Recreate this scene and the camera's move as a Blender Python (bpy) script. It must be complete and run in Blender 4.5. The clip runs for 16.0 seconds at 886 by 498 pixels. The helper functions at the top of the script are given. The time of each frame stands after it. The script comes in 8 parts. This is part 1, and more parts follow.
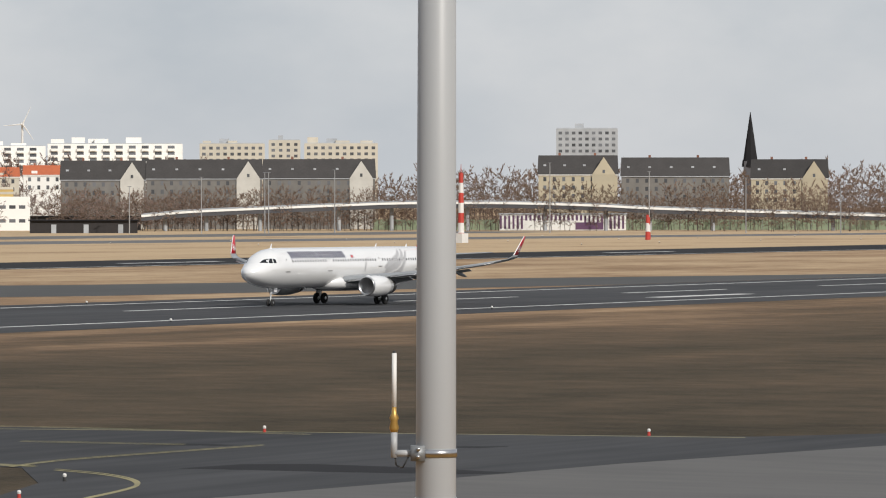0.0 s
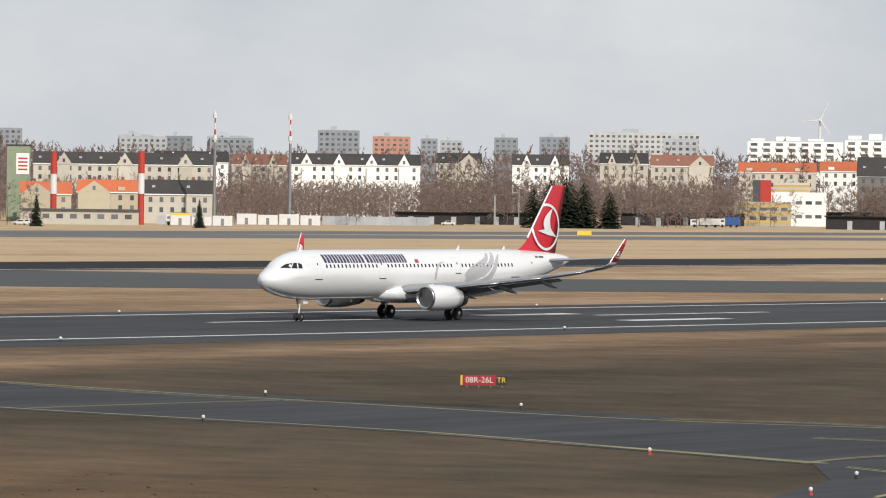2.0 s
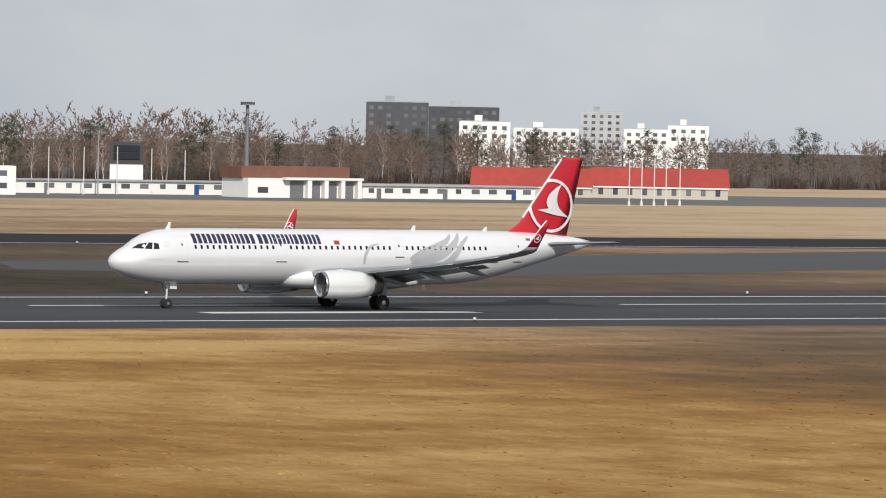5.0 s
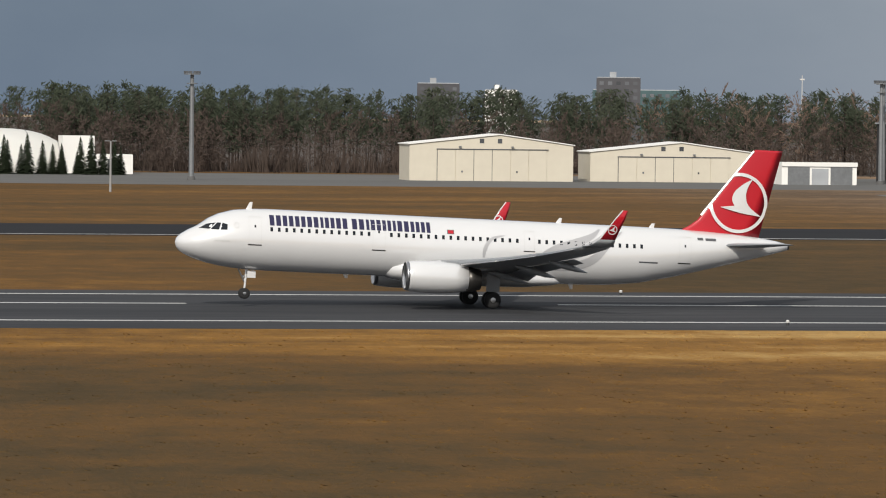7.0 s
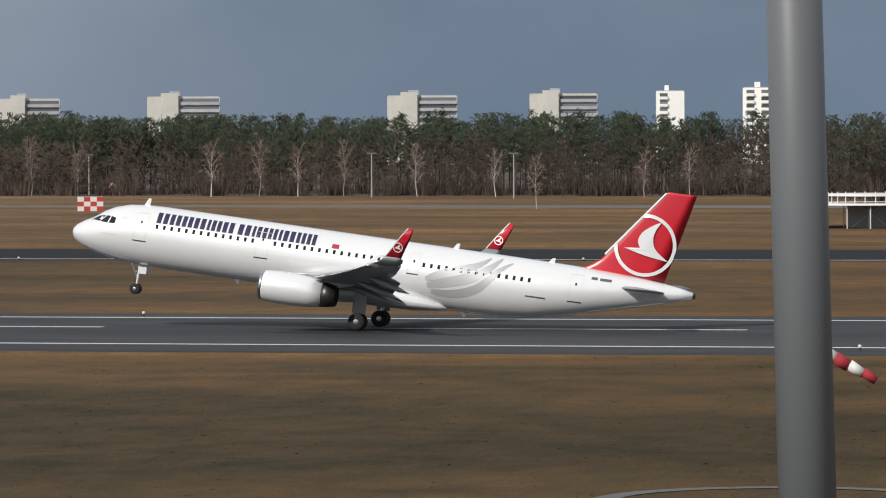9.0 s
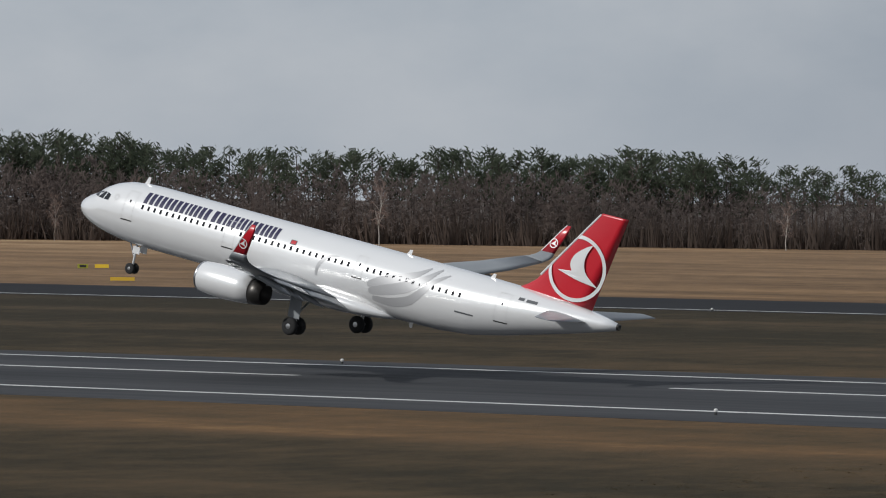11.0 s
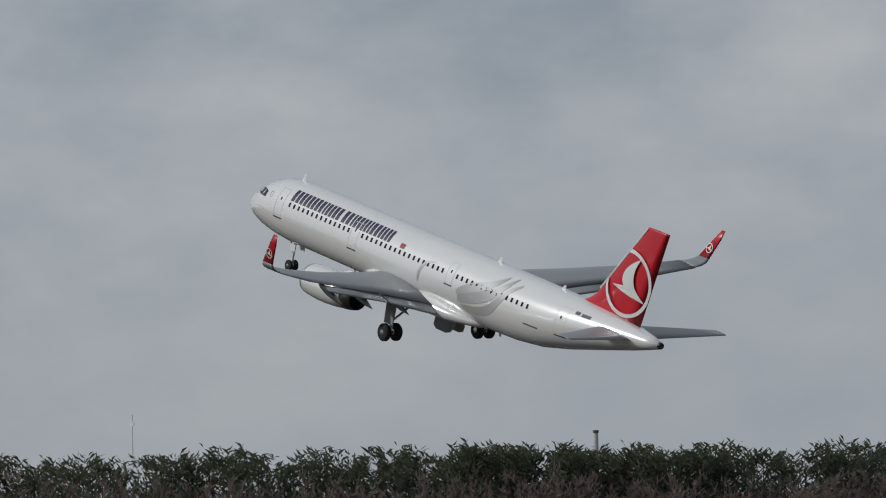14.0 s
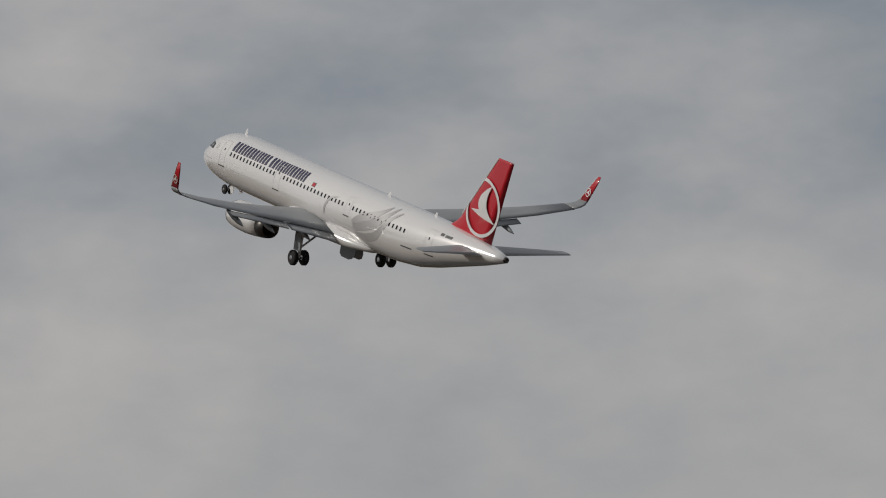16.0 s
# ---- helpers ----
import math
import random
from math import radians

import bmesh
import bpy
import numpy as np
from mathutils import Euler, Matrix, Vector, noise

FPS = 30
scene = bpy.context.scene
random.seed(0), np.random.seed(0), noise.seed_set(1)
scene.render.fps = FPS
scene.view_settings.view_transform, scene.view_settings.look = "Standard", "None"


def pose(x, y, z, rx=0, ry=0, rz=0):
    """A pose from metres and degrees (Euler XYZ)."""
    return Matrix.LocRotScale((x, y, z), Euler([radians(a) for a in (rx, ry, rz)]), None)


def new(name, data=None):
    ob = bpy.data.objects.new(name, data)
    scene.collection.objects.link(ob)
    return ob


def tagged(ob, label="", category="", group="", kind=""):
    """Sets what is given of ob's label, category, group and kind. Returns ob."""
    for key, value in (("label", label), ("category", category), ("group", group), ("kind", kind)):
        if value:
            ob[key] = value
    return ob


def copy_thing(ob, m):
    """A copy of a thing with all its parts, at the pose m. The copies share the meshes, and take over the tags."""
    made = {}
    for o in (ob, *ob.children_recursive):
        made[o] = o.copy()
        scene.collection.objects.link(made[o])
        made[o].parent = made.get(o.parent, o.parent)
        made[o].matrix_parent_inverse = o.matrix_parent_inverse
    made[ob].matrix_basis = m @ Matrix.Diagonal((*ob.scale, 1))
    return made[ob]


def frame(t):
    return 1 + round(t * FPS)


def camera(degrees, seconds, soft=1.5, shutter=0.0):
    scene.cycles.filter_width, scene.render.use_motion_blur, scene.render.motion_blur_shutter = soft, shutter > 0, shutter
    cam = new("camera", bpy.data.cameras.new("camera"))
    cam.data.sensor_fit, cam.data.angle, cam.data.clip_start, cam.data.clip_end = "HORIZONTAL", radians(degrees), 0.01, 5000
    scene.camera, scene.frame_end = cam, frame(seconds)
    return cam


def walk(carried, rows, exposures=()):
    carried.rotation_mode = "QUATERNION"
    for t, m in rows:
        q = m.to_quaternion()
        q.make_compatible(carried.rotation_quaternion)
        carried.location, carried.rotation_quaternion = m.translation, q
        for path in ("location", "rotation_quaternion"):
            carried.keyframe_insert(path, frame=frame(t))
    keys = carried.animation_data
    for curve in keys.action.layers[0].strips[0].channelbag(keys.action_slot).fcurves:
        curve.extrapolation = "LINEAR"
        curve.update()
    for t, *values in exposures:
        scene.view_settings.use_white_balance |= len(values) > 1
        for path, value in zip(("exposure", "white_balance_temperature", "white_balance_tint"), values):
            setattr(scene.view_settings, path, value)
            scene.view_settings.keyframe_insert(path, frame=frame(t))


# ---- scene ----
def aim(x, y, z, yaw, pitch, roll):
    """Camera pose: yaw to the left, pitch up, roll about the line of sight, in degrees."""
    return pose(x, y, z, 0, 0, yaw) @ pose(0, 0, 0, 90 + pitch) @ pose(0, 0, 0, 0, 0, roll)


# ---- camera ----
PATH = [
    (0, 59.30, 64.14, 11.69, -59.794, -0.606, -0.039),
    (0.5, 59.30, 64.14, 11.70, -58.250, -0.683, 0.685),
    (1, 59.30, 64.14, 11.71, -55.551, -0.621, 0.544),
    (1.5, 59.31, 64.13, 11.73, -52.687, -0.663, 0.602),
    (2, 59.30, 64.13, 11.74, -50.611, -0.709, 0.771),
    (2.5, 59.30, 64.13, 11.76, -48.250, -0.648, 0.946),
    (3, 54.08, 58.80, 12.11, -44.946, -0.779, 1.213),
    (3.1, 53.49, 58.16, 12.13, -44.332, -0.795, 1.213),
    (3.2, 51.73, 56.24, 12.20, -43.734, -0.816, 1.211),
    (3.3, 49.37, 53.69, 12.29, -43.143, -0.840, 1.209),
    (3.4, 47.02, 51.13, 12.38, -42.547, -0.867, 1.206),
    (3.5, 44.67, 48.57, 12.47, -41.932, -0.894, 1.203),
    (3.6, 42.31, 46.02, 12.56, -41.294, -0.922, 1.199),
    (3.7, 39.96, 43.46, 12.65, -40.643, -0.951, 1.195),
    (3.8, 37.61, 40.90, 12.74, -39.984, -0.980, 1.190),
    (3.9, 35.26, 38.34, 12.83, -39.321, -1.010, 1.185),
    (4, 32.90, 35.79, 12.92, -38.660, -1.041, 1.179),
    (4.1, 30.55, 33.23, 13.01, -37.999, -1.073, 1.174),
    (4.2, 28.20, 30.67, 13.10, -37.334, -1.104, 1.168),
    (4.3, 25.84, 28.12, 13.20, -36.666, -1.136, 1.162),
    (4.4, 23.49, 25.56, 13.29, -35.994, -1.167, 1.156),
    (4.5, 21.14, 23.00, 13.38, -35.315, -1.198, 1.151),
    (4.6, 18.78, 20.45, 13.47, -34.633, -1.229, 1.145),
    (4.7, 16.43, 17.89, 13.56, -33.947, -1.258, 1.140),
    (4.8, 14.08, 15.33, 13.65, -33.254, -1.287, 1.135),
    (4.9, 11.73, 12.77, 13.74, -32.549, -1.313, 1.131),
    (5, 9.37, 10.22, 13.83, -31.830, -1.338, 1.127),
    (5.1, 7.02, 7.66, 13.92, -31.098, -1.360, 1.124),
    (5.2, 4.67, 5.10, 14.01, -30.353, -1.380, 1.121),
    (5.3, 2.31, 2.55, 14.10, -29.596, -1.397, 1.119),
    (5.4, 0.55, 0.63, 14.17, -28.793, -1.411, 1.117),
    (5.5, -0.04, -0.01, 14.19, -27.902, -1.423, 1.117),
    (6, -0.04, -0.01, 14.19, -22.556, -1.494, 0.587),
    (6.5, -0.38, 0.22, 14.27, -17.135, -1.592, 0.630),
    (7, 0.23, 0.50, 14.31, -10.526, -1.667, 0.674),
    (7.5, -0.25, 0.79, 14.26, -5.088, -1.561, 0.482),
    (8, 2.77, 5.81, 14.10, 1.034, -1.412, 0.462),
    (8.5, 2.92, 8.27, 13.97, 5.799, -1.417, 0.446),
    (9, 0.97, 10.51, 13.81, 12.101, -1.367, -0.219),
    (9.1, 0.71, 11.39, 13.79, 13.202, -1.354, -0.215),
    (9.2, -0.09, 14.05, 13.74, 14.279, -1.343, -0.204),
    (9.3, -1.14, 17.58, 13.68, 15.351, -1.332, -0.186),
    (9.4, -2.20, 21.12, 13.61, 16.423, -1.319, -0.162),
    (9.5, -3.25, 24.66, 13.55, 17.495, -1.304, -0.133),
    (9.6, -4.31, 28.19, 13.48, 18.567, -1.286, -0.099),
    (9.7, -5.37, 31.73, 13.41, 19.639, -1.266, -0.061),
    (9.8, -6.42, 35.27, 13.35, 20.710, -1.244, -0.019),
    (9.9, -7.48, 38.81, 13.28, 21.781, -1.219, 0.025),
    (10, -8.53, 42.34, 13.22, 22.850, -1.190, 0.072),
    (10.1, -9.59, 45.88, 13.15, 23.918, -1.157, 0.120),
    (10.2, -10.65, 49.42, 13.08, 24.985, -1.122, 0.170),
    (10.3, -11.70, 52.95, 13.02, 26.049, -1.084, 0.219),
    (10.4, -12.76, 56.49, 12.95, 27.111, -1.041, 0.269),
    (10.5, -13.82, 60.03, 12.88, 28.171, -0.994, 0.317),
    (10.6, -14.87, 63.56, 12.82, 29.227, -0.943, 0.364),
    (10.7, -15.93, 67.10, 12.75, 30.281, -0.888, 0.408),
    (10.8, -16.98, 70.64, 12.69, 31.332, -0.829, 0.450),
    (10.9, -18.04, 74.18, 12.62, 32.379, -0.765, 0.488),
    (11, -19.10, 77.71, 12.55, 33.424, -0.696, 0.522),
    (11.1, -20.15, 81.25, 12.49, 34.465, -0.621, 0.551),
    (11.2, -21.21, 84.79, 12.42, 35.503, -0.543, 0.575),
    (11.3, -22.26, 88.32, 12.36, 36.538, -0.459, 0.593),
    (11.4, -23.06, 90.98, 12.31, 37.508, -0.371, 0.604),
    (11.5, -23.32, 91.86, 12.29, 38.342, -0.281, 0.608),
    (11.6, -26.73, 91.85, 12.33, 38.754, -0.184, 0.473),
    (11.7, -30.13, 91.84, 12.38, 39.160, -0.082, 0.338),
    (11.8, -33.54, 91.82, 12.42, 39.554, 0.026, 0.203),
    (11.9, -36.94, 91.81, 12.47, 39.933, 0.138, 0.068),
    (12, -40.35, 91.80, 12.51, 40.293, 0.255, -0.067),
    (12.1, -43.08, 93.81, 12.52, 40.768, 0.338, -0.177),
    (12.2, -45.81, 95.82, 12.54, 41.228, 0.427, -0.288),
    (12.3, -48.54, 97.83, 12.55, 41.675, 0.520, -0.398),
    (12.4, -51.27, 99.84, 12.57, 42.114, 0.616, -0.509),
    (12.5, -54.00, 101.85, 12.58, 42.547, 0.715, -0.619),
    (12.6, -56.80, 103.76, 12.59, 43.120, 0.856, -0.488),
    (12.7, -59.60, 105.67, 12.60, 43.683, 1.000, -0.358),
    (12.8, -62.41, 107.59, 12.60, 44.240, 1.148, -0.227),
    (12.9, -65.21, 109.50, 12.61, 44.793, 1.298, -0.097),
    (13, -68.01, 111.41, 12.62, 45.347, 1.451, 0.034),
    (13.1, -70.88, 113.20, 12.59, 45.808, 1.629, 0.228),
    (13.2, -73.76, 114.98, 12.56, 46.264, 1.809, 0.422),
    (13.3, -76.63, 116.77, 12.53, 46.720, 1.993, 0.615),
    (13.4, -79.51, 118.55, 12.50, 47.177, 2.181, 0.809),
    (13.5, -82.38, 120.34, 12.47, 47.640, 2.371, 1.003),
    (13.6, -82.58, 123.73, 12.37, 48.644, 2.531, 0.623),
    (13.7, -82.77, 127.12, 12.27, 49.648, 2.695, 0.242),
    (13.8, -82.97, 130.50, 12.18, 50.648, 2.860, -0.138),
    (13.9, -83.16, 133.89, 12.08, 51.644, 3.026, -0.519),
    (14, -83.36, 137.28, 11.98, 52.633, 3.189, -0.899),
    (14.1, -86.30, 138.90, 11.93, 52.887, 3.301, -1.234),
    (14.2, -89.23, 140.52, 11.87, 53.141, 3.412, -1.570),
    (14.3, -92.17, 142.13, 11.82, 53.396, 3.521, -1.905),
    (14.4, -95.10, 143.75, 11.76, 53.651, 3.629, -2.241),
    (14.5, -98.04, 145.37, 11.71, 53.909, 3.735, -2.576),
    (15, -107.15, 147.90, 11.54, 55.887, 4.470, -2.493),
    (15.5, -111.47, 146.18, 11.42, 57.250, 4.841, -1.515),
    (16, -113.57, 142.58, 11.32, 58.074, 5.220, -0.551),
]
cam = camera(10.220, 16.0, soft=1.1)
walk(cam, [(r[0], aim(*r[1:])) for r in PATH], [(0, 0.0, 6500, 10), (1, 0.0, 6450, 10), (2, 0.1, 6450, 10), (3, 0.0, 6400, 10), (5.5, 0.02, 6380, 10), (6.5, 0.06, 6450, 10), (7, -0.06, 6600, 10), (9, 0.0, 6400, 10), (11.5, -0.47, 6050, 9), (12, -0.38, 5980, 9), (12.5, -0.34, 5980, 9), (13, -0.24, 6050, 9), (13.5, -0.3, 6150, 8), (14, -0.76, 6150, 8), (15, -0.86, 6450, 10), (16, -0.84, 6700, 11)])

# ---- sky and sun ----
SUN_AZ, SUN_EL = 205.0, 33.0   # degrees clockwise from +y, and above the horizon
world = bpy.data.worlds.new("sky")
scene.world = world
world.use_nodes = True


def sky_nodes():
    nt = world.node_tree
    nd, lk = nt.nodes, nt.links
    nd.clear()
    out = nd.new("ShaderNodeOutputWorld")
    sky = nd.new("ShaderNodeTexSky")
    sky.sky_type = "NISHITA"
    sky.sun_disc = False
    sky.sun_elevation, sky.sun_rotation = radians(SUN_EL), radians(SUN_AZ)
    bg1, bg2 = nd.new("ShaderNodeBackground"), nd.new("ShaderNodeBackground")
    bg1.inputs["Strength"].default_value = 0.07
    lk.new(sky.outputs[0], bg1.inputs["Color"])
    co = nd.new("ShaderNodeTexCoord")
    mp = nd.new("ShaderNodeMapping")
    mp.inputs["Scale"].default_value = (16, 16, 30)
    lk.new(co.outputs["Generated"], mp.inputs["Vector"])
    nz = nd.new("ShaderNodeTexNoise")
    nz.inputs["Scale"].default_value = 1.0
    nz.inputs["Detail"].default_value = 5
    nz.inputs["Roughness"].default_value = 0.54
    lk.new(mp.outputs[0], nz.inputs["Vector"])
    mp2 = nd.new("ShaderNodeMapping")
    mp2.inputs["Scale"].default_value = (2.2, 2.2, 5)
    mp2.inputs["Location"].default_value = (SKY_X, SKY_Y, 0)
    lk.new(co.outputs["Generated"], mp2.inputs["Vector"])
    big = nd.new("ShaderNodeTexNoise")
    big.inputs["Scale"].default_value = 1.0
    big.inputs["Detail"].default_value = 2
    lk.new(mp2.outputs[0], big.inputs["Vector"])
    # a bank of dark cloud stands over the far woods
    dot = nd.new("ShaderNodeVectorMath")
    dot.operation = "DOT_PRODUCT"
    lk.new(co.outputs["Generated"], dot.inputs[0])
    a = radians(BANK_AZ)
    dot.inputs[1].default_value = (-math.sin(a), math.cos(a), 0)
    rng = nd.new("ShaderNodeMapRange")
    rng.inputs["From Min"].default_value, rng.inputs["From Max"].default_value = 0.86, 0.985
    lk.new(dot.outputs["Value"], rng.inputs["Value"])
    ramp = nd.new("ShaderNodeValToRGB")
    ramp.color_ramp.elements[0].position, ramp.color_ramp.elements[1].position = 0.28, 0.66
    ramp.color_ramp.elements[0].color = (0.4, 0.46, 0.53, 1)
    ramp.color_ramp.elements[1].color = (0.785, 0.78, 0.785, 1)
    add = nd.new("ShaderNodeMath")
    add.operation = "MULTIPLY_ADD"
    lk.new(big.outputs["Fac"], add.inputs[0])
    add.inputs[1].default_value = 0.45
    sub = nd.new("ShaderNodeMath")
    sub.operation = "MULTIPLY_ADD"
    sub.inputs[1].default_value, sub.inputs[2].default_value = 0.75, -0.11
    # the cloud cover flattens out towards the horizon
    calm, height, depth = nd.new("ShaderNodeMix"), nd.new("ShaderNodeSeparateXYZ"), nd.new("ShaderNodeMapRange")
    lk.new(co.outputs["Generated"], height.inputs[0])
    lk.new(height.outputs["Z"], depth.inputs["Value"])
    depth.inputs["From Min"].default_value, depth.inputs["From Max"].default_value = 0.01, 0.1
    depth.inputs["To Min"].default_value, depth.inputs["To Max"].default_value = 0.35, 1.1
    calm.clamp_factor = False
    calm.inputs[2].default_value = 0.5
    lk.new(depth.outputs[0], calm.inputs[0])
    lk.new(nz.outputs["Fac"], calm.inputs[3])
    lk.new(calm.outputs[0], sub.inputs[0])
    lk.new(sub.outputs[0], add.inputs[2])
    lk.new(add.outputs[0], ramp.inputs["Fac"])
    dark = nd.new("ShaderNodeMix")
    dark.data_type, dark.blend_type = "RGBA", "MULTIPLY"
    dark.inputs[7].default_value = (0.265, 0.345, 0.455, 1)
    lk.new(rng.outputs[0], dark.inputs[0])
    lk.new(ramp.outputs[0], dark.inputs[6])
    lk.new(dark.outputs[2], bg2.inputs["Color"])
    mix = nd.new("ShaderNodeMixShader")
    mix.inputs[0].default_value = 0.9
    lk.new(bg1.outputs[0], mix.inputs[1])
    lk.new(bg2.outputs[0], mix.inputs[2])
    lk.new(mix.outputs[0], out.inputs["Surface"])


SKY_X, SKY_Y, BANK_AZ = 0.0, 0.0, 1.5
sky_nodes()
sun = new("sun", bpy.data.lights.new("sun", "SUN"))
sun.data.energy, sun.data.angle, sun.data.color = 3.6, radians(0.6), (1.0, 0.95, 0.87)
az, el = radians(SUN_AZ), radians(SUN_EL)
to_sun = Vector((math.sin(az) * math.cos(el), math.cos(az) * math.cos(el), math.sin(el)))
sun.matrix_world = Matrix.Translation((0, 0, 300)) @ to_sun.to_track_quat("Z", "Y").to_matrix().to_4x4()


# ---- materials ----
def material(name, color, rough=0.6, metal=0.0, grain=0.0, scale=2.0, bump=0.0, second=None, stretch=(1, 1, 1), vary=0.0, coat=0.0, coords="Object", detail=4.0):
    """Principled material; grain mixes color with second by noise at two scales, vary shifts brightness from object to object."""
    m = bpy.data.materials.new(name)
    m.use_nodes = True
    nt = m.node_tree
    nd, lk = nt.nodes, nt.links
    bs = nd["Principled BSDF"]
    bs.inputs["Roughness"].default_value, bs.inputs["Metallic"].default_value = rough, metal
    bs.inputs["Base Color"].default_value = (*color, 1)
    if coat:
        bs.inputs["Coat Weight"].default_value, bs.inputs["Coat Roughness"].default_value = coat, 0.08
    src = None
    if grain or bump:
        tc, mp = nd.new("ShaderNodeTexCoord"), nd.new("ShaderNodeMapping")
        mp.inputs["Scale"].default_value = stretch
        lk.new(tc.outputs[coords], mp.inputs["Vector"])
        n1, n2 = nd.new("ShaderNodeTexNoise"), nd.new("ShaderNodeTexNoise")
        for n, s in ((n1, scale), (n2, scale * 0.13)):
            n.inputs["Scale"].default_value, n.inputs["Detail"].default_value = s, detail
            lk.new(mp.outputs[0], n.inputs["Vector"])
        if grain:
            avg = nd.new("ShaderNodeMath")
            avg.operation = "ADD"
            lk.new(n1.outputs["Fac"], avg.inputs[0]), lk.new(n2.outputs["Fac"], avg.inputs[1])
            mr = nd.new("ShaderNodeMapRange")
            mr.inputs["From Min"].default_value, mr.inputs["From Max"].default_value = 0.7, 1.3
            mr.inputs["To Min"].default_value, mr.inputs["To Max"].default_value = 0.5 - grain / 2, 0.5 + grain / 2
            lk.new(avg.outputs[0], mr.inputs["Value"])
            mx = nd.new("ShaderNodeMix")
            mx.data_type = "RGBA"
            lk.new(mr.outputs[0], mx.inputs[0])
            mx.inputs[6].default_value = (*color, 1)
            mx.inputs[7].default_value = (*(second or [c * 0.6 for c in color]), 1)
            src = mx.outputs[2]
        if bump:
            b = nd.new("ShaderNodeBump")
            b.inputs["Strength"].default_value = bump
            lk.new(n1.outputs["Fac"], b.inputs["Height"]), lk.new(b.outputs[0], bs.inputs["Normal"])
    if vary:
        oi, mm, hs = nd.new("ShaderNodeObjectInfo"), nd.new("ShaderNodeMapRange"), nd.new("ShaderNodeHueSaturation")
        mm.inputs["To Min"].default_value, mm.inputs["To Max"].default_value = 1 - vary, 1 + vary
        lk.new(oi.outputs["Random"], mm.inputs["Value"]), lk.new(mm.outputs[0], hs.inputs["Value"])
        if src:
            lk.new(src, hs.inputs["Color"])
        else:
            hs.inputs["Color"].default_value = (*color, 1)
        src = hs.outputs[0]
    if src:
        lk.new(src, bs.inputs["Base Color"])
    return m


WHITE = material("aircraft_white", (0.79, 0.79, 0.79), 0.24, metal=0.22, grain=0.35, scale=0.5, second=(0.73, 0.73, 0.735), coat=1.0)
RED = material("aircraft_red", (0.5, 0.01, 0.022), 0.3, grain=0.2, scale=0.6, second=(0.42, 0.008, 0.019), coat=0.4)
NAVY = material("navy_lettering", (0.02, 0.018, 0.06), 0.4)
SILVER = material("silver_swoosh", (0.42, 0.42, 0.43), 0.45, metal=0.2)
WINGGREY = material("wing_grey", (0.26, 0.275, 0.29), 0.35, grain=0.5, scale=0.8, second=(0.19, 0.205, 0.22), stretch=(1, 0.3, 1))
DARKGREY = material("underside_grey", (0.1, 0.105, 0.115), 0.5, grain=0.5, scale=1.2)
METAL = material("bare_metal", (0.62, 0.62, 0.63), 0.28, metal=1.0, grain=0.3, scale=3)
BURNT = material("burnt_metal", (0.09, 0.085, 0.08), 0.4, metal=0.8, grain=0.4, scale=4)
TYRE = material("tyre_rubber", (0.018, 0.018, 0.019), 0.85, grain=0.4, scale=6)
GLASS = material("dark_window", (0.012, 0.014, 0.018), 0.08)
SEAM = material("panel_seam", (0.5, 0.5, 0.5), 0.5)


# ---- mesh helpers ----
def part(name, bm, mat, parent=None, label="", smooth=False):
    me = bpy.data.meshes.new(name)
    if smooth:
        for f in bm.faces:
            f.smooth = True
    bm.to_mesh(me)
    bm.free()
    for m in (mat if isinstance(mat, (list, tuple)) else [mat]):
        me.materials.append(m)
    ob = new(name, me)
    ob.parent = parent
    return tagged(ob, label) if label else ob


def mesh(name, verts, faces, mat, parent=None, label="", smooth=False):
    me = bpy.data.meshes.new(name)
    me.from_pydata([tuple(v) for v in verts], [], faces)
    if smooth:
        me.polygons.foreach_set("use_smooth", [True] * len(me.polygons))
    me.materials.append(mat)
    ob = new(name, me)
    ob.parent = parent
    return tagged(ob, label) if label else ob


def empty(name, m=None, label="", category="", group="", kind=""):
    ob = new(name)
    if m is not None:
        ob.matrix_world = m
    return tagged(ob, label, category, group, kind)


def box_into(bm, x0, x1, y0, y1, z0, z1, m=None):
    vs = [bm.verts.new((x, y, z)) for z in (z0, z1) for x, y in ((x0, y0), (x1, y0), (x1, y1), (x0, y1))]
    for f in ((3, 2, 1, 0), (4, 5, 6, 7), (0, 1, 5, 4), (1, 2, 6, 5), (2, 3, 7, 6), (3, 0, 4, 7)):
        bm.faces.new([vs[i] for i in f])
    if m is not None:
        bmesh.ops.transform(bm, matrix=m, verts=vs)
    return vs


def box(x0, x1, y0, y1, z0, z1):
    bm = bmesh.new()
    box_into(bm, x0, x1, y0, y1, z0, z1)
    return bm


def tube_into(bm, a, b, ra, rb=None, n=10, caps=True):
    """A tapered round bar from a to b."""
    a, b = Vector(a), Vector(b)
    rb = ra if rb is None else rb
    q = (b - a).to_track_quat("Z", "Y")
    rings = []
    for p, r in ((a, ra), (b, rb)):
        rings.append([bm.verts.new(p + q @ Vector((r * math.cos(t), r * math.sin(t), 0))) for t in (2 * math.pi * i / n for i in range(n))])
    for i in range(n):
        j = (i + 1) % n
        bm.faces.new((rings[0][i], rings[0][j], rings[1][j], rings[1][i]))
    if caps:
        bm.faces.new(rings[0][::-1]), bm.faces.new(rings[1])


def tube(a, b, ra, rb=None, n=10):
    bm = bmesh.new()
    tube_into(bm, a, b, ra, rb, n)
    return bm


